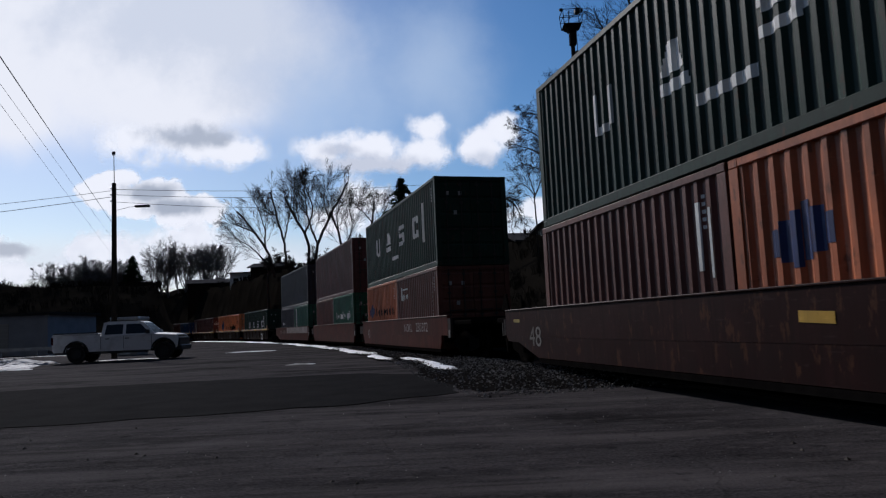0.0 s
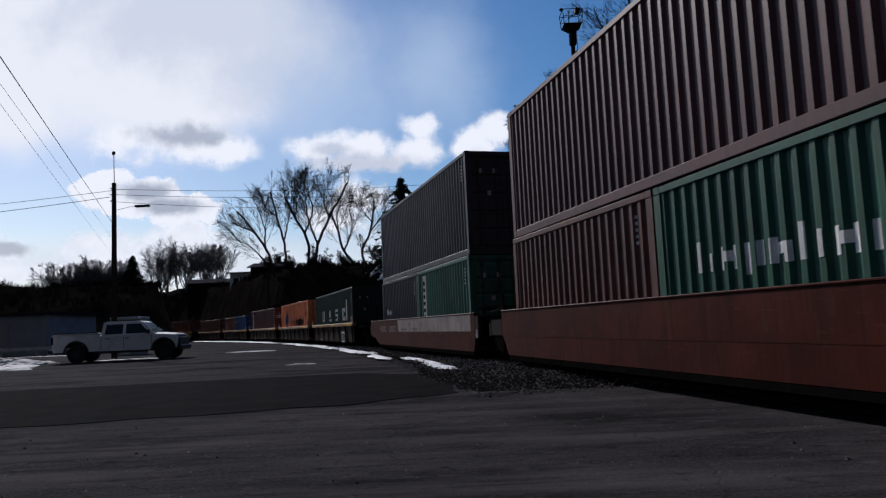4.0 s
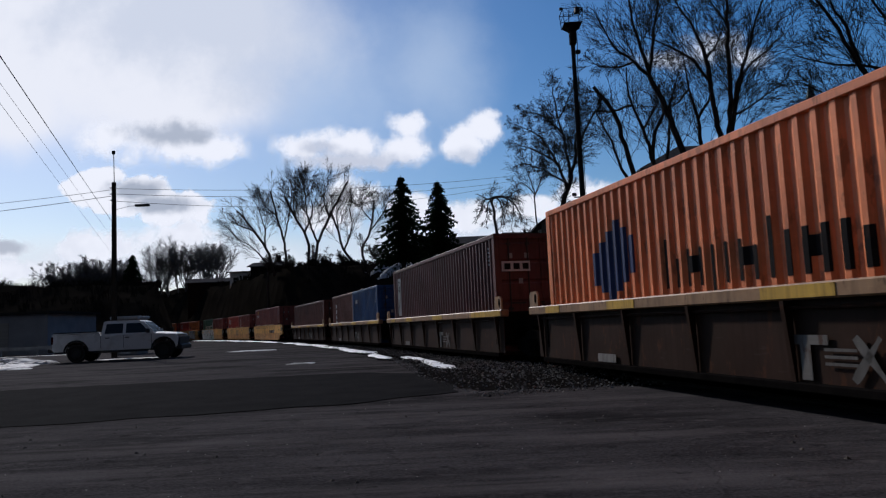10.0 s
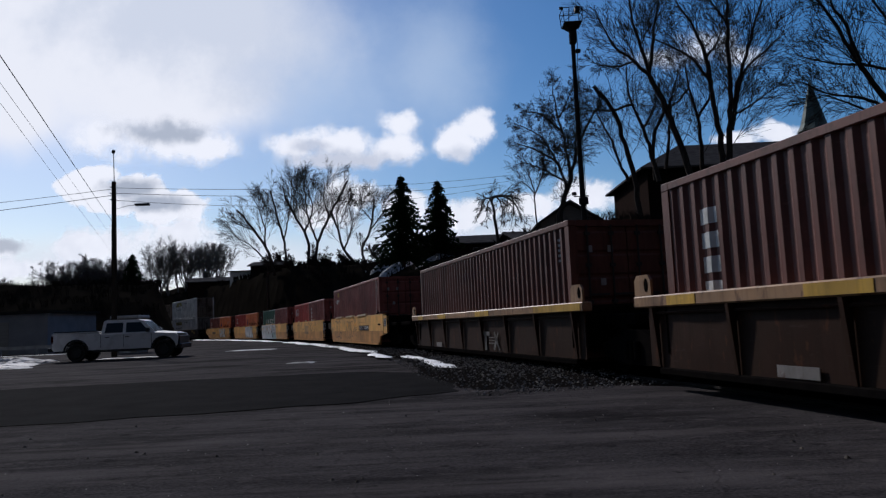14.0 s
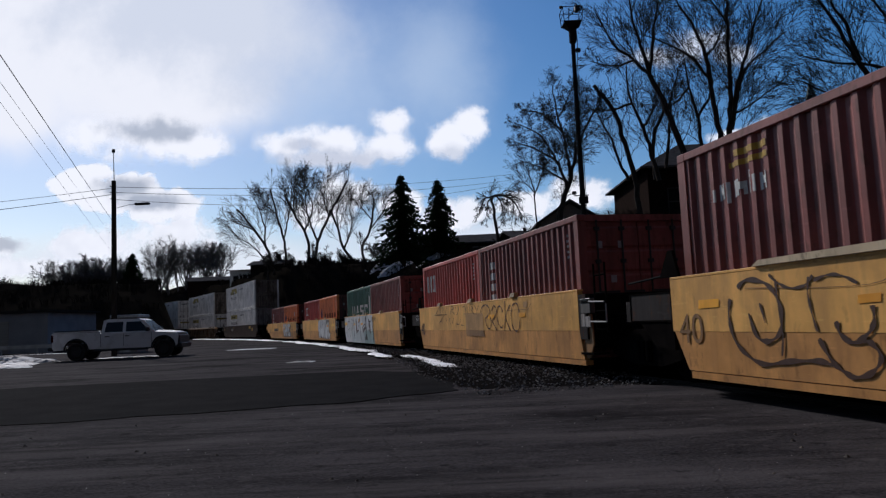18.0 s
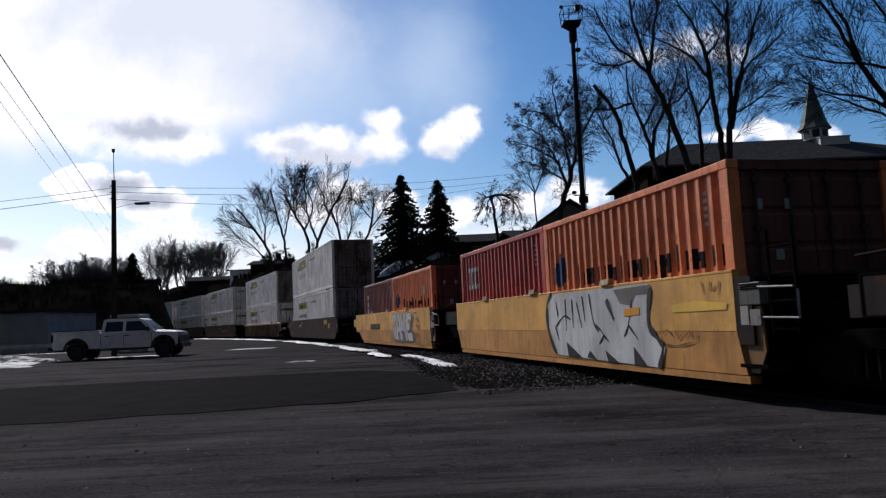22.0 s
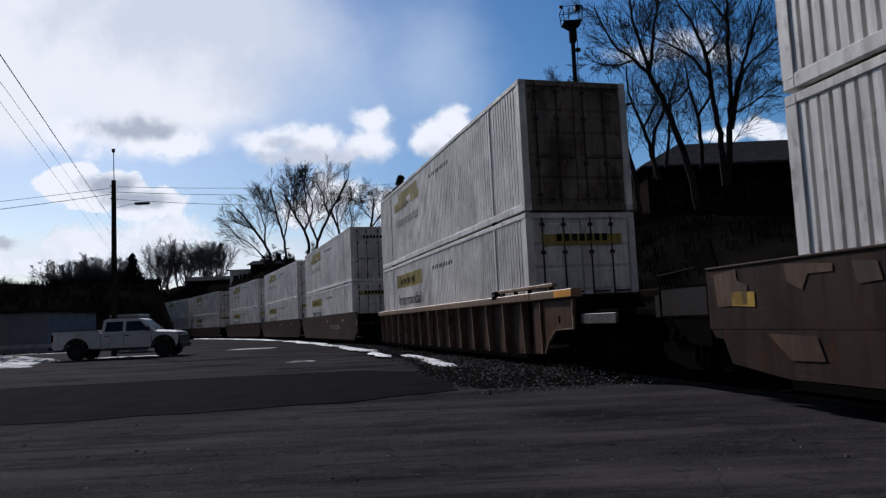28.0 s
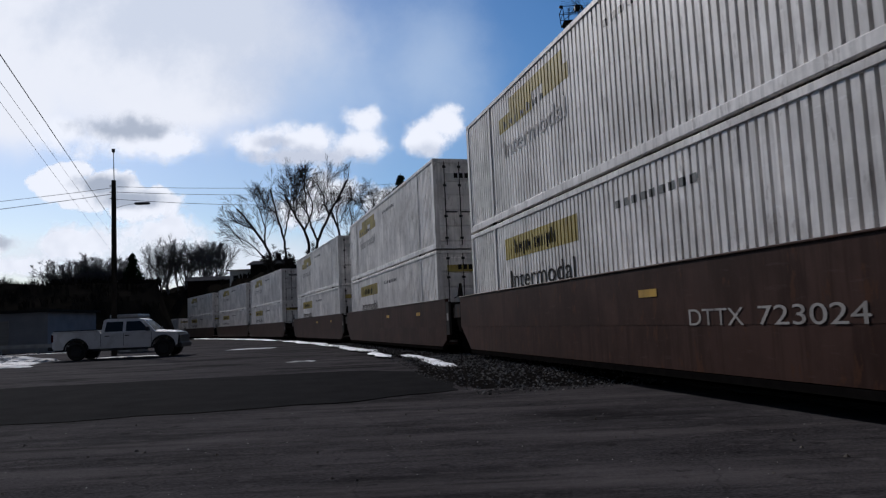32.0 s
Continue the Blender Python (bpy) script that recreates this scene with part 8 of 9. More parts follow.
def pale_stack(c, pitch, kind, mat, label, top, lead, tail, door_mat=None, levels=2, chord=None, ribs=1.0, low_door=None):
    car, a = well_car(c, kind, DOM53, pitch, mat, label, top, lead, tail, floor_z=dz0, chord_mat=chord, ribs=ribs, ends=(1.07, 0.9, 0.5))
    for lvl in range(levels):
        box = container(c, dz0 + lvl * (HC + 0.05), DOM53, HC, C_WHITE, "off-white fifty-three-foot container with a yellow panel", pitch / 2, kind="dom", door_mat=door_mat if lvl == levels - 1 else low_door or C_WHITE)
        root, prof, half = box
        if lvl:
            for px_ in (-6.05, 6.05):
                for py_ in (-1.2, 1.2):
                    part("twist_lock", Shape().bevel_box(px_ - 0.13, px_ + 0.13, py_ - 0.09, py_ + 0.09, -0.16, 0.14, 0.02), DARK, root, "dark interbox connector")
        marks(box, [[(-5.35, -1.35, 1.98, 2.46)]] if lvl == 0 else [[(-5.35, -3.2, 1.95, 2.3), (-4.6, -1.6, 2.3, 2.6), (-2.6, -1.35, 2.0, 2.3)]], PANEL, "sun-bleached yellow advertising panel", "panel")
        decal(root, prof, half, block_marks(9, -4.7, -2.3, 2.06, 2.38, 0.7) if lvl == 0 else block_marks(7, -5.0, -2.4, 1.98, 2.18, 0.5), BLACKLET if lvl == 0 else TIN, "panel_mark", "dark mark on the panel", 0.012)
        lettering(root, "Intermodal", -5.05, -1.55, 1.33, 1.72, -half + 0.008, BLACKLET if lvl == 0 else C_DOORGREY, "dark lettering on the wall" if lvl == 0 else "faded grey lettering on the wall")
        marks(box, [(0.1 + k * 0.26, 0.26 + k * 0.26, 2.3, 2.42) for k in range(9)], TIN, "small grey mark")
        if low_door or (lvl and door_mat is C_DOORDIRT):
            continue
        dpanel = part("door_panel", Shape().box(8.07, 8.078, -0.95, 0.95, 2.2, 2.42), PANEL if lvl == 0 else LETTER, root, "advertising panel across the doors")
        for k in range(7):
            part("panel_mark", Shape().box(8.079, 8.084, -0.6 + k * 0.18, -0.48 + k * 0.18, 2.27, 2.43), BLACKLET, dpanel)
    return car


TANPAINT = paint("worn_tan_overpaint", (0.072, 0.038, 0.020), 0.7)
LONG = "dark rusty well car with tall smooth sides"
car_o = pale_stack(239.70, 20.4, "smooth", W_GREYRUST, "grey weathered well car with tall smooth sides", 1.52, True, True, C_DOORDIRT, low_door=C_DOORGREY)
lettering(car_o, "DTTX", -4.85, -3.6, 1.0, 1.22, SIDE - 0.002, LETTER, "white stencilled letters")
for x0, x1, z0, z1 in ((-3.45, -3.0, 1.28, 1.36), (6.6, 7.1, 0.9, 1.2), (5.2, 6.2, 1.15, 1.4)):
    blob(car_o, [(x0, z0), (x1, z0), (x1, z1), (x0, z1)], SIDE - 0.002, YELLET, "reflector_patch", "dull orange reflective patch")
for o_, m_, nm_ in (([(-9.75, 1.46), (-9.3, 1.5), (-9.28, 1.36), (-9.1, 1.3), (-9.12, 1.08), (-9.7, 1.06)], TANPAINT, "worn tan overpaint"), ([(-9.42, 1.07), (-8.98, 1.05), (-8.98, 1.22), (-9.4, 1.24)], YELLET, "yellow reflective patch"),
                   ([(-8.45, 1.49), (-7.75, 1.44), (-7.75, 1.36), (-8.1, 1.36), (-8.2, 1.2), (-8.42, 1.3)], TANPAINT, "worn tan overpaint"), ([(-7.5, 1.44), (-7.2, 1.42), (-7.15, 1.24), (-7.45, 1.22)], TANPAINT, "worn tan overpaint"), ([(-8.8, 0.75), (-8.05, 0.73), (-7.95, 0.48), (-8.45, 0.47)], TANPAINT, "worn tan overpaint")):
    blob(car_o, o_, SIDE - 0.004, m_, "patch", nm_)
car_p = pale_stack(263.88, 20.4, "ribbed", W_RUSTBROWN, "brown well car with close vertical ribs under a tan chord", 1.53, True, True, C_DOORDIRT, chord=CHORD_RUSTY, ribs=1.13)
ledge = part("container_guide", Shape().bevel_box(6.32, 9.36, -1.47, -1.36, 1.60, 1.67, 0.012), CHORD_RUSTY, car_p, "raised tan guide on the chord", at=pose(ALONG, 0, 0))
for x_ in (6.5, 7.3, 8.1, 9.2):
    part("guide_foot", Shape().box(x_ - 0.05, x_ + 0.05, -1.44, -1.38, 1.531, 1.599), DARK, ledge)
bracket = part("guide_bracket", Shape().bevel_box(5.95, 6.24, -1.50, -1.36, 1.46, 1.66, 0.02).box(6.24, 6.34, -1.46, -1.40, 1.60, 1.66), DARK, car_p, "dark guide bracket bolted to the chord", at=pose(ALONG, 0, 0))
part("wear_plate", Shape().box(6.0, 6.16, -1.505, -1.499, 1.56, 1.60), TIN, bracket)
for sgn in (-1, 1):
    plate = part("end_web", Shape().extrude_y([(8.51, 0.30), (9.03, 0.30), (9.22, 0.56), (9.58, 0.79), (10.38, 0.82), (10.45, 1.355), (8.51, 1.355)], -1.41, -1.38), W_RUSTBROWN, car_p, "end plate cut out over the bogie", at=pose(0, 0 if sgn < 0 else 2.79, 0))
    part("end_chord", Shape().bevel_box(8.505, 10.49, -1.49, -1.27, 1.36, 1.53, 0.02), CHORD_RUSTY, plate)
    part("edge_strip", Shape().extrude_y([(9.03, 0.305), (9.06, 0.305), (9.25, 0.55), (9.60, 0.765), (10.385, 0.795), (10.385, 0.825), (9.58, 0.795), (9.22, 0.565)], -1.44, -1.379), RIB_RUST, plate)
    part("end_rib", Shape().box(10.36, 10.40, -1.45, -1.41, 0.83, 1.35), RIB_RUST, plate)
    part("mid_rib", Shape().box(8.90, 8.94, -1.45, -1.41, 0.31, 1.35), RIB_RUST, plate)
    part("hook_hole", Shape().box(9.70, 9.78, -1.414, -1.409, 0.90, 1.04), DARK, plate)
    part("reflector_patch", Shape().box(9.72, 10.47, -1.494, -1.4905, 1.385, 1.505), REFLECT, plate, "worn orange reflective patch")
    part("deck_edge", Shape().bevel_box(10.55, 11.8, -1.36, -1.31, 0.88, 1.06, 0.01), ENDBOX, car_p, "dull grey edge of the end deck", at=pose(0, 0 if sgn < 0 else 2.67, 0))
for c, ld, tl in ((287.655, True, False), (307.522, False, False), (327.353, False, True)):
    car = pale_stack(c, 19.85, "smooth", W_RUSTY, LONG, 1.66, ld, tl, C_WHITE)
    if ld:
        lettering(car, "DTTX", 1.85, 2.95, 0.85, 1.05, SIDE - 0.002, LETTER_FADED, "white stencilled letters")
        lettering(car, "723024", 3.2, 4.75, 0.85, 1.06, SIDE - 0.002, LETTER_FADED, "white stencilled number")
    for x0 in (0.6, 5.4):
        blob(car, [(x0, 1.25), (x0 + 0.5, 1.25), (x0 + 0.5, 1.36), (x0, 1.36)], SIDE - 0.002, YELLET, "reflector_patch", "yellow reflective patch")
for c, ld, tl in ((350.857, True, False), (369.79, False, False), (390.18, False, True)):
    pale_stack(c, 19.2, "smooth", W_RUSTY, LONG, 1.5, ld, tl, C_WHITE)
pale_stack(412.5, 20.4, "smooth", W_RUSTY, LONG, 1.5, True, True, C_WHITE, levels=1)
# ---------------------------------------------------------------- pickup truck
pickup = thing("pickup_truck", pose(-15.47, 35.4, 0.01, 0, 0, 5.5), "white crew-cab pickup truck parked facing the railway", "pickup truck")
WB, RF, RR = 3.95, 2.0, -1.95                     # front and rear axles along x
# body sides: outline in x and z with wheel arches, lofted between widths
def arch(cx, r, z0, n=9, rev=False):
    pts = [(cx + r * math.cos(math.pi - math.pi * i / n), z0 + (r * 0.98) * math.sin(math.pi * i / n)) for i in range(n + 1)]
    return pts


lower = [(-3.02, 0.62), (-2.95, 0.52)] + arch(RR, 0.50, 0.52) + [(RF - 0.6, 0.50)] + arch(RF, 0.50, 0.52) + [(2.54, 0.50), (2.64, 0.60), (2.68, 0.98), (2.58, 1.15), (1.60, 1.22), (-0.86, 1.20), (-0.90, 1.30), (-3.04, 1.32)]
for sgn, nm in ((-1, "body_side"), (1, "body_side")):
    sh = Shape().extrude_y(lower, -0.06, 0.06)
    part(nm, sh, TRUCKWHITE, pickup, at=pose(0, sgn * 0.94, 0))
part("hood", Shape().add([(1.55, -0.88, 1.205), (2.58, -0.86, 1.14), (2.58, 0.86, 1.14), (1.55, 0.88, 1.205), (1.6, -0.5, 1.29), (2.48, -0.45, 1.21), (2.48, 0.45, 1.21), (1.6, 0.5, 1.29)], [(0, 1, 5, 4), (1, 2, 6, 5), (2, 3, 7, 6), (3, 0, 4, 7), (4, 5, 6, 7)]), TRUCKWHITE, pickup)
part("floor_pan", Shape().box(-2.95, 2.55, -0.88, 0.88, 0.48, 0.60), PLASTIC, pickup)
cabp = [(-0.86, 1.21), (1.58, 1.225), (0.98, 1.80), (0.80, 1.87), (-0.60, 1.89), (-0.78, 1.84)]
cab = Shape()
n = len(cabp)
vs = []
for s, inset in ((-1, 1), (1, 1)):
    for x, z in cabp:
        yy = 0.92 - 0.17 * max(0, (z - 1.22) / 0.65)
        vs.append((x, s * yy, z))
cab.add(vs, [tuple(range(n)), tuple(reversed(range(n, 2 * n)))] + [((i + 1) % n, i, i + n, (i + 1) % n + n) for i in range(n)])
cabin = part("cab", cab, TRUCKWHITE, pickup)


def side_glass(x0, x1, x2, x3, sgn):
    za, zb = 1.28, 1.74
    ya, yb = 0.92 - 0.17 * (za - 1.22) / 0.65 + 0.006, 0.92 - 0.17 * (zb - 1.22) / 0.65 + 0.006
    return Shape().add([(x0, sgn * ya, za), (x1, sgn * ya, za), (x2, sgn * yb, zb), (x3, sgn * yb, zb)], [(0, 1, 2, 3)])


for sgn in (-1, 1):
    part("side_window", side_glass(-0.70, 0.12, 0.12, -0.64, sgn), GLASS, cabin, "dark tinted window")
    part("side_window", side_glass(0.26, 1.34, 0.90, 0.26, sgn), GLASS, cabin, "dark tinted window")
    part("mirror", Shape().bevel_box(1.24, 1.40, min(sgn * 0.98, sgn * 1.2), max(sgn * 0.98, sgn * 1.2), 1.25, 1.45, 0.03), PLASTIC, pickup)
    for x in (-0.55, 0.35):
        part("door_handle", Shape().bevel_box(x - 0.1, x + 0.1, sgn * 1.0 - 0.02, sgn * 1.0 + 0.02, 1.06, 1.10, 0.008), PLASTIC, pickup)
    for x in (-0.84, 0.19, 1.46):
        part("door_gap", Shape().box(x - 0.008, x + 0.008, sgn * 1.0 - 0.004, sgn * 1.0 + 0.004, 0.62, 1.19), PLASTIC, pickup)
    part("running_board", Shape().bevel_box(-1.2, 1.3, min(sgn * 0.9, sgn * 1.02), max(sgn * 0.9, sgn * 1.02), 0.40, 0.47, 0.015), PLASTIC, pickup)
    part("head_lamp", Shape().bevel_box(2.55, 2.69, min(sgn * 0.62, sgn * 0.98), max(sgn * 0.62, sgn * 0.98), 0.84, 1.02, 0.02), LAMPGLASS, pickup)
    part("tail_lamp", Shape().bevel_box(-3.07, -2.96, min(sgn * 0.84, sgn * 1.01), max(sgn * 0.84, sgn * 1.01), 0.88, 1.25, 0.02), REDLENS, pickup)
part("a_pillar", Shape().tube([(1.56, -0.86, 1.24), (1.0, -0.75, 1.80)], 0.035, 5), TRUCKWHITE, cabin)
part("windscreen", Shape().add([(1.555, -0.83, 1.26), (1.555, 0.83, 1.26), (1.01, 0.72, 1.785), (1.01, -0.72, 1.785)], [(0, 1, 2, 3)]), SCREEN, cabin, "dark windscreen")
part("rear_window", Shape().add([(-0.858, 0.75, 1.32), (-0.858, -0.75, 1.32), (-0.80, -0.68, 1.76), (-0.80, 0.68, 1.76)], [(0, 1, 2, 3)]), GLASS, cabin)
part("bed_floor", Shape().box(-3.0, -0.9, -0.88, 0.88, 0.72, 0.78), PLASTIC, pickup)
part("tailgate", Shape().bevel_box(-3.06, -2.98, -0.86, 0.86, 0.74, 1.31, 0.02), TRUCKWHITE, pickup)
part("bed_front", Shape().box(-0.98, -0.9, -0.88, 0.88, 0.78, 1.29), TRUCKWHITE, pickup)
part("bed_cover", Shape().bevel_box(-3.0, -0.95, -0.99, 0.99, 1.325, 1.375, 0.015), TRUCKWHITE, pickup, "pale bed rail cap")
part("front_bumper", Shape().bevel_box(2.62, 2.82, -0.97, 0.97, 0.42, 0.66, 0.04), PLASTIC, pickup)
part("grille", Shape().bevel_box(2.60, 2.74, -0.93, 0.93, 0.64, 1.03, 0.03), PLASTIC, pickup, "wide black grille")
for sgn in (-1, 1):
    part("bed_rail", Shape().bevel_box(-2.95, -1.0, min(sgn * 0.93, sgn * 1.0), max(sgn * 0.93, sgn * 1.0), 1.376, 1.42, 0.012), PLASTIC, pickup, "black rail on the bed side")
    for ax in (RF, RR):
        flare = Shape().add([(ax + r_ * math.cos(math.pi * k_ / 10), sgn * y_, 0.47 + r_ * math.sin(math.pi * k_ / 10)) for k_ in range(11) for r_, y_ in ((0.50, 1.0), (0.56, 1.025), (0.58, 1.0))], [(a_, a_ + 1, a_ + 4, a_ + 3) for a_ in range(0, 30, 3)] + [(a_ + 1, a_ + 2, a_ + 5, a_ + 4) for a_ in range(0, 30, 3)])
        part("fender_flare", flare, PLASTIC, pickup, "dark wheel arch flare")
part("front_valance", Shape().box(2.42, 2.60, -0.985, 0.985, 0.44, 0.70), PLASTIC, pickup)
part("rear_bumper", Shape().bevel_box(-3.25, -3.05, -0.95, 0.95, 0.50, 0.68, 0.03), PLASTIC, pickup)
tyre = Shape().wheel(-0.13, 0.13, 0.42, sides=28, dish=0.05).mesh("tyre", RUBBER, True)
rim = Shape().wheel(-0.10, 0.10, 0.26, sides=20, dish=0.03).mesh("rim", PLASTIC)
for x in (RF, RR):
    for yy in (-0.86, 0.86):
        w_ = part("wheel", tyre, RUBBER, pickup, at=pose(x, yy, 0.42))
        part("rim", rim, PLASTIC, w_, at=pose(0, -0.035 if yy < 0 else 0.035, 0))


# ---------------------------------------------------------------- clouds
def maths(n, l, op, a, b=None, c=None):
    k = n.new("ShaderNodeMath")
    k.operation = op
    for i, v in enumerate((a, b, c)):
        if v is None:
            continue
        if isinstance(v, (int, float)):
            k.inputs[i].default_value = v
        else:
            l.new(v, k.inputs[i])
    return k.outputs[0]


def cloud_material(lobes, heart, seed, white, grey, soft, ragged, scale, strength, thick):
    """Vapour gathered in lobes (x, z, half width, half height), ragged by noise, grey in its hearts."""
    mat = bpy.data.materials.new("vapour")
    mat.use_nodes = True
    n, l = mat.node_tree.nodes, mat.node_tree.links
    n.clear()
    out = n.new("ShaderNodeOutputMaterial")
    tc = n.new("ShaderNodeTexCoord")
    mp = n.new("ShaderNodeMapping")
    mp.inputs["Location"].default_value = (seed * 3.1, seed * 1.7, seed)
    l.new(tc.outputs["Object"], mp.inputs[0])

    def fog(size, detail):
        z = n.new("ShaderNodeTexNoise")
        z.inputs["Scale"].default_value, z.inputs["Detail"].default_value, z.inputs["Roughness"].default_value = size, detail, 0.6
        l.new(mp.outputs[0], z.inputs[0])
        return z.outputs[0]

    def gather(parts):
        best = None
        for x, z, w, h in parts:
            m = n.new("ShaderNodeMapping")
            m.vector_type = "TEXTURE"
            m.inputs["Location"].default_value = (x, 0, z)
            m.inputs["Scale"].default_value = (w, 1000, h)
            l.new(tc.outputs["Object"], m.inputs[0])
            v = n.new("ShaderNodeVectorMath")
            v.operation = "LENGTH"
            l.new(m.outputs[0], v.inputs[0])
            best = v.outputs["Value"] if best is None else maths(n, l, "SMOOTH_MIN", best, v.outputs["Value"], 0.35)
        return maths(n, l, "SUBTRACT", 1.0, best)

    big = fog(scale, 7)
    dens = maths(n, l, "MULTIPLY_ADD", maths(n, l, "SUBTRACT", big, 0.5), ragged, gather(lobes))
    cover = n.new("ShaderNodeMapRange")
    cover.interpolation_type = "SMOOTHSTEP"
    cover.inputs[1].default_value, cover.inputs[2].default_value, cover.inputs[4].default_value = 0.0, soft, thick
    l.new(dens, cover.inputs[0])
    shade = fog(scale * 1.6, 5)
    if heart:
        g = maths(n, l, "MULTIPLY_ADD", maths(n, l, "SUBTRACT", shade, 0.5), 1.1, gather(heart))
    else:
        g = maths(n, l, "SUBTRACT", shade, 0.45)
    tone = n.new("ShaderNodeMapRange")
    tone.interpolation_type = "SMOOTHSTEP"
    tone.inputs[1].default_value, tone.inputs[2].default_value = -0.18, 0.62
    l.new(g, tone.inputs[0])
    mix = n.new("ShaderNodeMix")
    mix.data_type = "RGBA"
    mix.inputs[6].default_value, mix.inputs[7].default_value = (*white, 1), (*grey, 1)
    l.new(tone.outputs[0], mix.inputs[0])
    em = n.new("ShaderNodeEmission")
    em.inputs["Strength"].default_value = strength
    l.new(mix.outputs[2], em.inputs[0])
    tr = n.new("ShaderNodeBsdfTransparent")
    ms = n.new("ShaderNodeMixShader")
    l.new(cover.outputs[0], ms.inputs[0])
    l.new(tr.outputs[0], ms.inputs[1])
    l.new(em.outputs[0], ms.inputs[2])
    l.new(ms.outputs[0], out.inputs[0])
    return mat


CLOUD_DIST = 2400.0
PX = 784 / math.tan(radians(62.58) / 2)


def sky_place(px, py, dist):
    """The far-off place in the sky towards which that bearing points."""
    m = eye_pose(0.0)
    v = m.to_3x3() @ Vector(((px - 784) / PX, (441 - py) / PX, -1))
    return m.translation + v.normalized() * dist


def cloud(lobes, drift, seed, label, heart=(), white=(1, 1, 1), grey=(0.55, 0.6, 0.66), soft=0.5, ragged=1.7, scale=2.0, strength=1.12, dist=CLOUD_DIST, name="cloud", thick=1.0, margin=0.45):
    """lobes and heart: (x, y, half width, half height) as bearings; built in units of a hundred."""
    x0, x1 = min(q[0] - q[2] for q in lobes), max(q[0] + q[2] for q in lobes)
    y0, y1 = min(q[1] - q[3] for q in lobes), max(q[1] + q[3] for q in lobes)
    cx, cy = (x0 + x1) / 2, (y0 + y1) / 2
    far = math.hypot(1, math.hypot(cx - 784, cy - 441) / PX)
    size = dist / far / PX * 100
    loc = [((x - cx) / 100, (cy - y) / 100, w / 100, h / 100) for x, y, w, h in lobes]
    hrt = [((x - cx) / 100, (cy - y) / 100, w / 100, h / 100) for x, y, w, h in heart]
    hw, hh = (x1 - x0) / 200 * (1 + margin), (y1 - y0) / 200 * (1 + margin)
    sh = Shape()
    nx, ny = 12, 6
    for j in range(ny + 1):
        for i in range(nx + 1):
            u, v = i / nx * 2 - 1, j / ny * 2 - 1
            sh.v.append((u * hw, 0.1 * (u * u + v * v), v * hh))
    sh.f = [(j * (nx + 1) + i, j * (nx + 1) + i + 1, (j + 1) * (nx + 1) + i + 1, (j + 1) * (nx + 1) + i) for j in range(ny) for i in range(nx)]
    ob = part(name, sh, cloud_material(loc, hrt, seed, white, grey, soft, ragged, scale, strength, thick))
    tagged(ob, label, "cloud", "clouds")
    ob.scale = (size, size, size)

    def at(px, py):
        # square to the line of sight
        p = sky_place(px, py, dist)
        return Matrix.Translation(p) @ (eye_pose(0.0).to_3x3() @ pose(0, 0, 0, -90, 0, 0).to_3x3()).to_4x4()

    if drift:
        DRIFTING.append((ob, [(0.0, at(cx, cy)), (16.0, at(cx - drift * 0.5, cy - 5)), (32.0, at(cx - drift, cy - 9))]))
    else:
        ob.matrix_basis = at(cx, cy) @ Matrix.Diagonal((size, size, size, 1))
    return ob


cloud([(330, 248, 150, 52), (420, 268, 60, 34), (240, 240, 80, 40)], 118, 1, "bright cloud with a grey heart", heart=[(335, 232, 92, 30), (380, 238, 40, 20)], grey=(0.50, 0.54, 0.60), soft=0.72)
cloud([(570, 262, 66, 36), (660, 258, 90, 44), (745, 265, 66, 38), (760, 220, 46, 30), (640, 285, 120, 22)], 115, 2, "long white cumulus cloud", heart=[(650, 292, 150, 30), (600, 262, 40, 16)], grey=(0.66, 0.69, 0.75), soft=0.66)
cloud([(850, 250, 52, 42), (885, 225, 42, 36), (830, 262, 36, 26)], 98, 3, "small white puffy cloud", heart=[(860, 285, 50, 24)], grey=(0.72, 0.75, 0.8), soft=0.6)
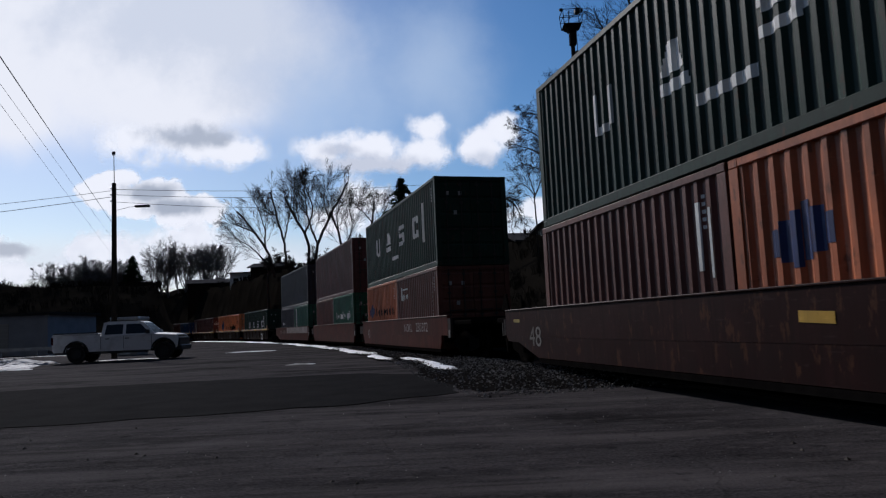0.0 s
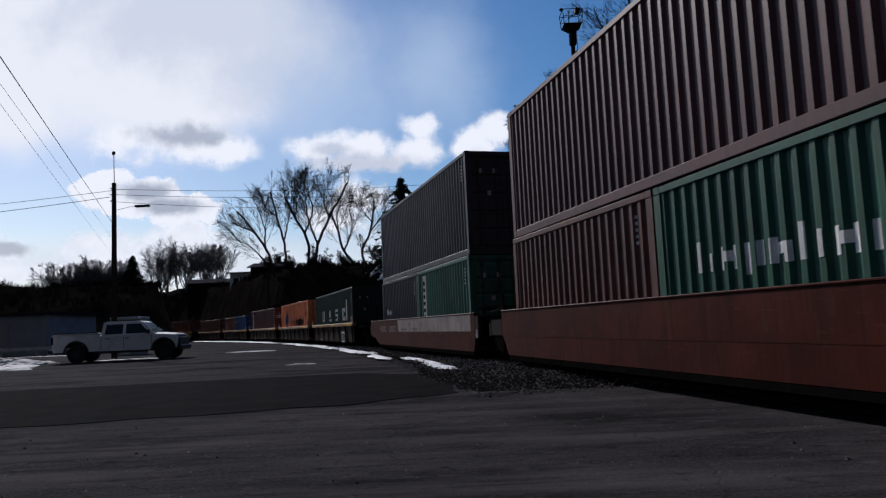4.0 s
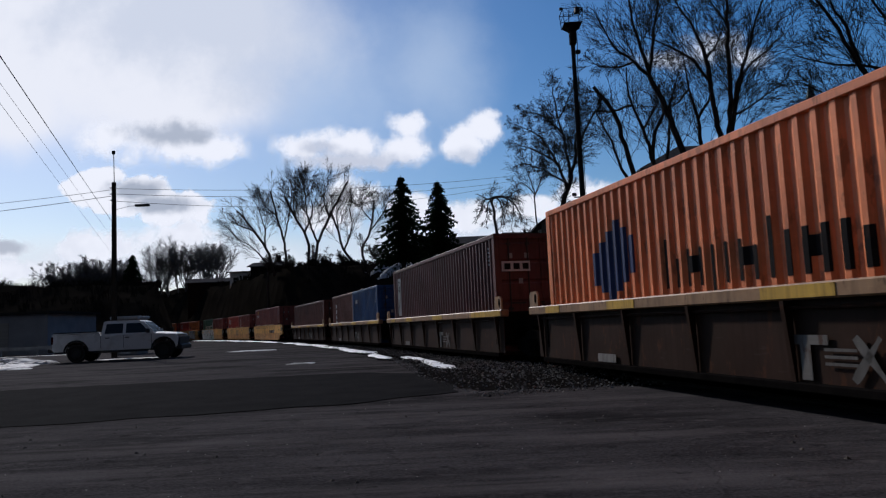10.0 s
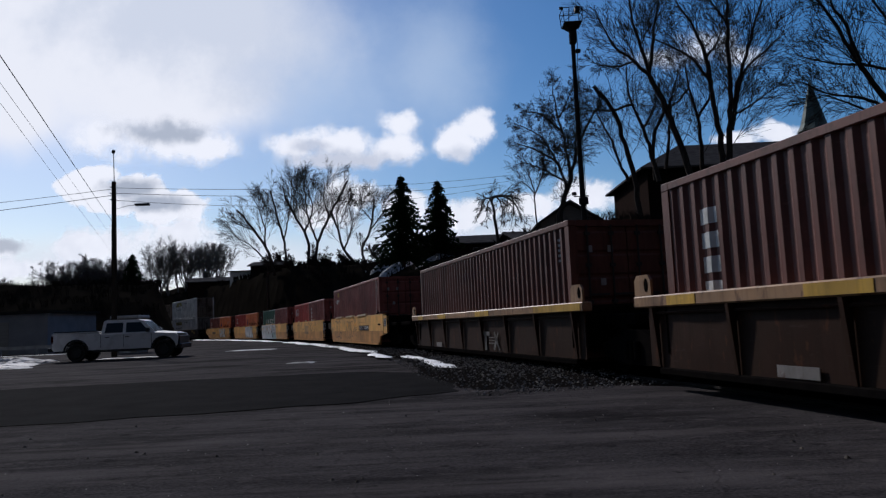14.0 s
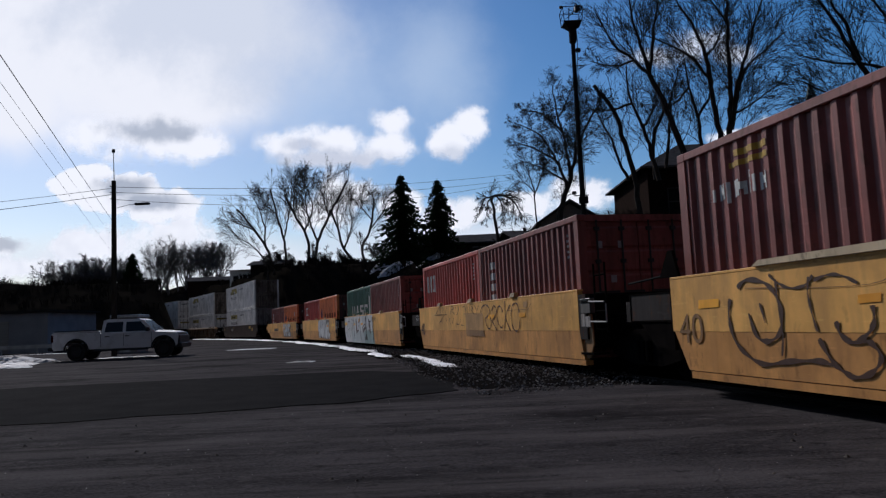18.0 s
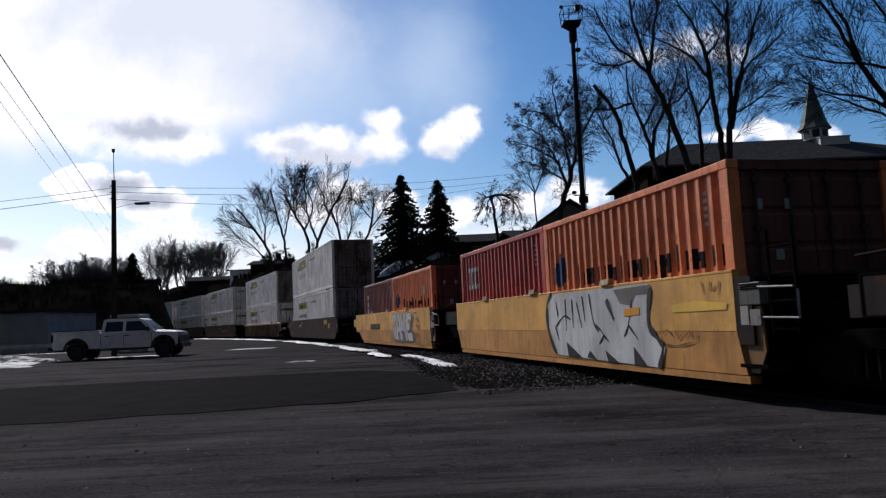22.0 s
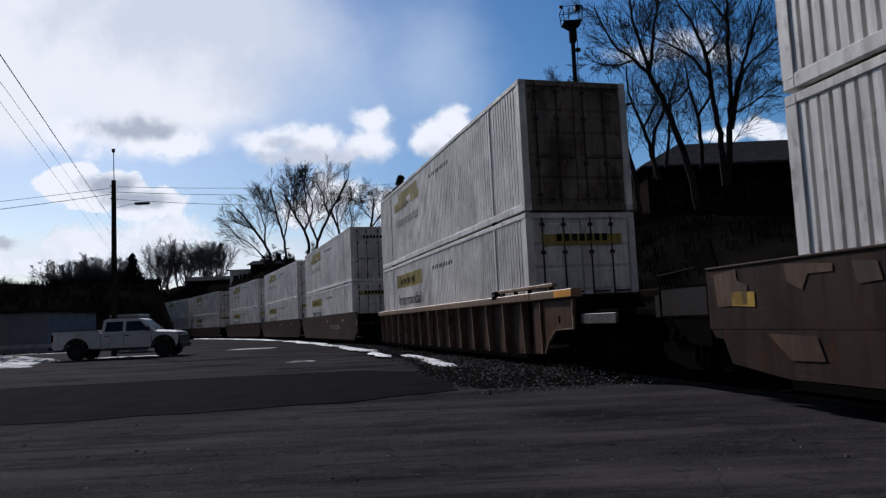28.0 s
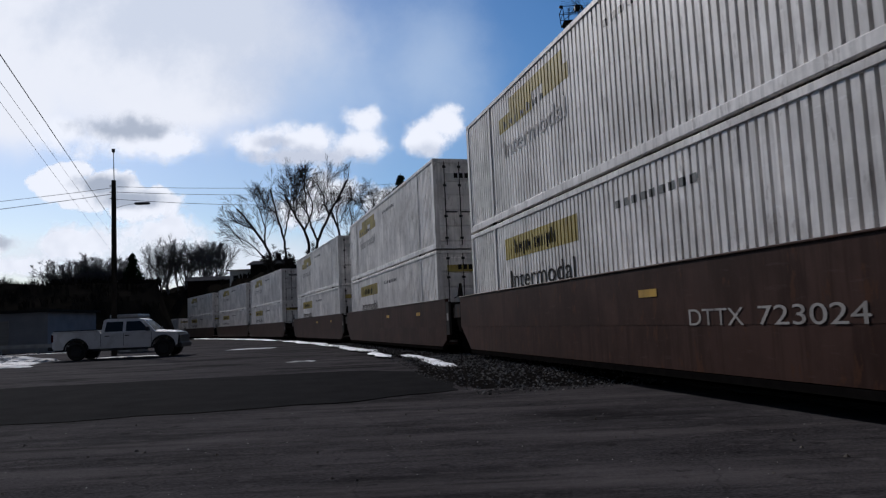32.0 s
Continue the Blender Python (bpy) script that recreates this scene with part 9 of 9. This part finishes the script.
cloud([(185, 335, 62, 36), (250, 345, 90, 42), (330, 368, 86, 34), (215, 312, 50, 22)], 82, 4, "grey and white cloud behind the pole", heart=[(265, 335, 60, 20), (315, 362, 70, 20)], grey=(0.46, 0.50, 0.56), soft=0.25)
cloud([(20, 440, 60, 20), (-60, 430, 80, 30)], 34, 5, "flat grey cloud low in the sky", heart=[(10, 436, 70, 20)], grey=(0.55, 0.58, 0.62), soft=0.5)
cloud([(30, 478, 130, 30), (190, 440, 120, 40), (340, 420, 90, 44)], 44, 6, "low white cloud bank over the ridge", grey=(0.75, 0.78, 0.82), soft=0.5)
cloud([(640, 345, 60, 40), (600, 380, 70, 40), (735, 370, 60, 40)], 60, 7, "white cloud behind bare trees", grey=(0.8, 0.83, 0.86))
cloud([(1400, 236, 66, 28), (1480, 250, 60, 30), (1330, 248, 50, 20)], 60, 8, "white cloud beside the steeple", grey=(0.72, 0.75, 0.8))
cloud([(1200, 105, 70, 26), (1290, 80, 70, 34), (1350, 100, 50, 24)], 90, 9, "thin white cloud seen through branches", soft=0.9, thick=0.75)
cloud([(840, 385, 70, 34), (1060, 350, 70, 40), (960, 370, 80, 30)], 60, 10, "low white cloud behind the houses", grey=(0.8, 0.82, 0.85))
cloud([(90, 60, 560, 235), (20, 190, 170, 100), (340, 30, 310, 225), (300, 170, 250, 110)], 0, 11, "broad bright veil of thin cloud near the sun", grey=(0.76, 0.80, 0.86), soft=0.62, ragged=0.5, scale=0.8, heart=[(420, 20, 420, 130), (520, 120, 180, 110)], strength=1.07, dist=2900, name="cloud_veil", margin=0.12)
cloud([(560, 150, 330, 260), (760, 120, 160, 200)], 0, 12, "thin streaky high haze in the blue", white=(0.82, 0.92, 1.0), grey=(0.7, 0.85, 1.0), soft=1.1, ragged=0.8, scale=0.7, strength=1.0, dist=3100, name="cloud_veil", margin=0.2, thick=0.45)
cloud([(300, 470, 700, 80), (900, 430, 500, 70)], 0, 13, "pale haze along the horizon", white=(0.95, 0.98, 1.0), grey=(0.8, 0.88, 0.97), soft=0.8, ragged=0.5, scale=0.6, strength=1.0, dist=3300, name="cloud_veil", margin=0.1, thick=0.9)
motions()
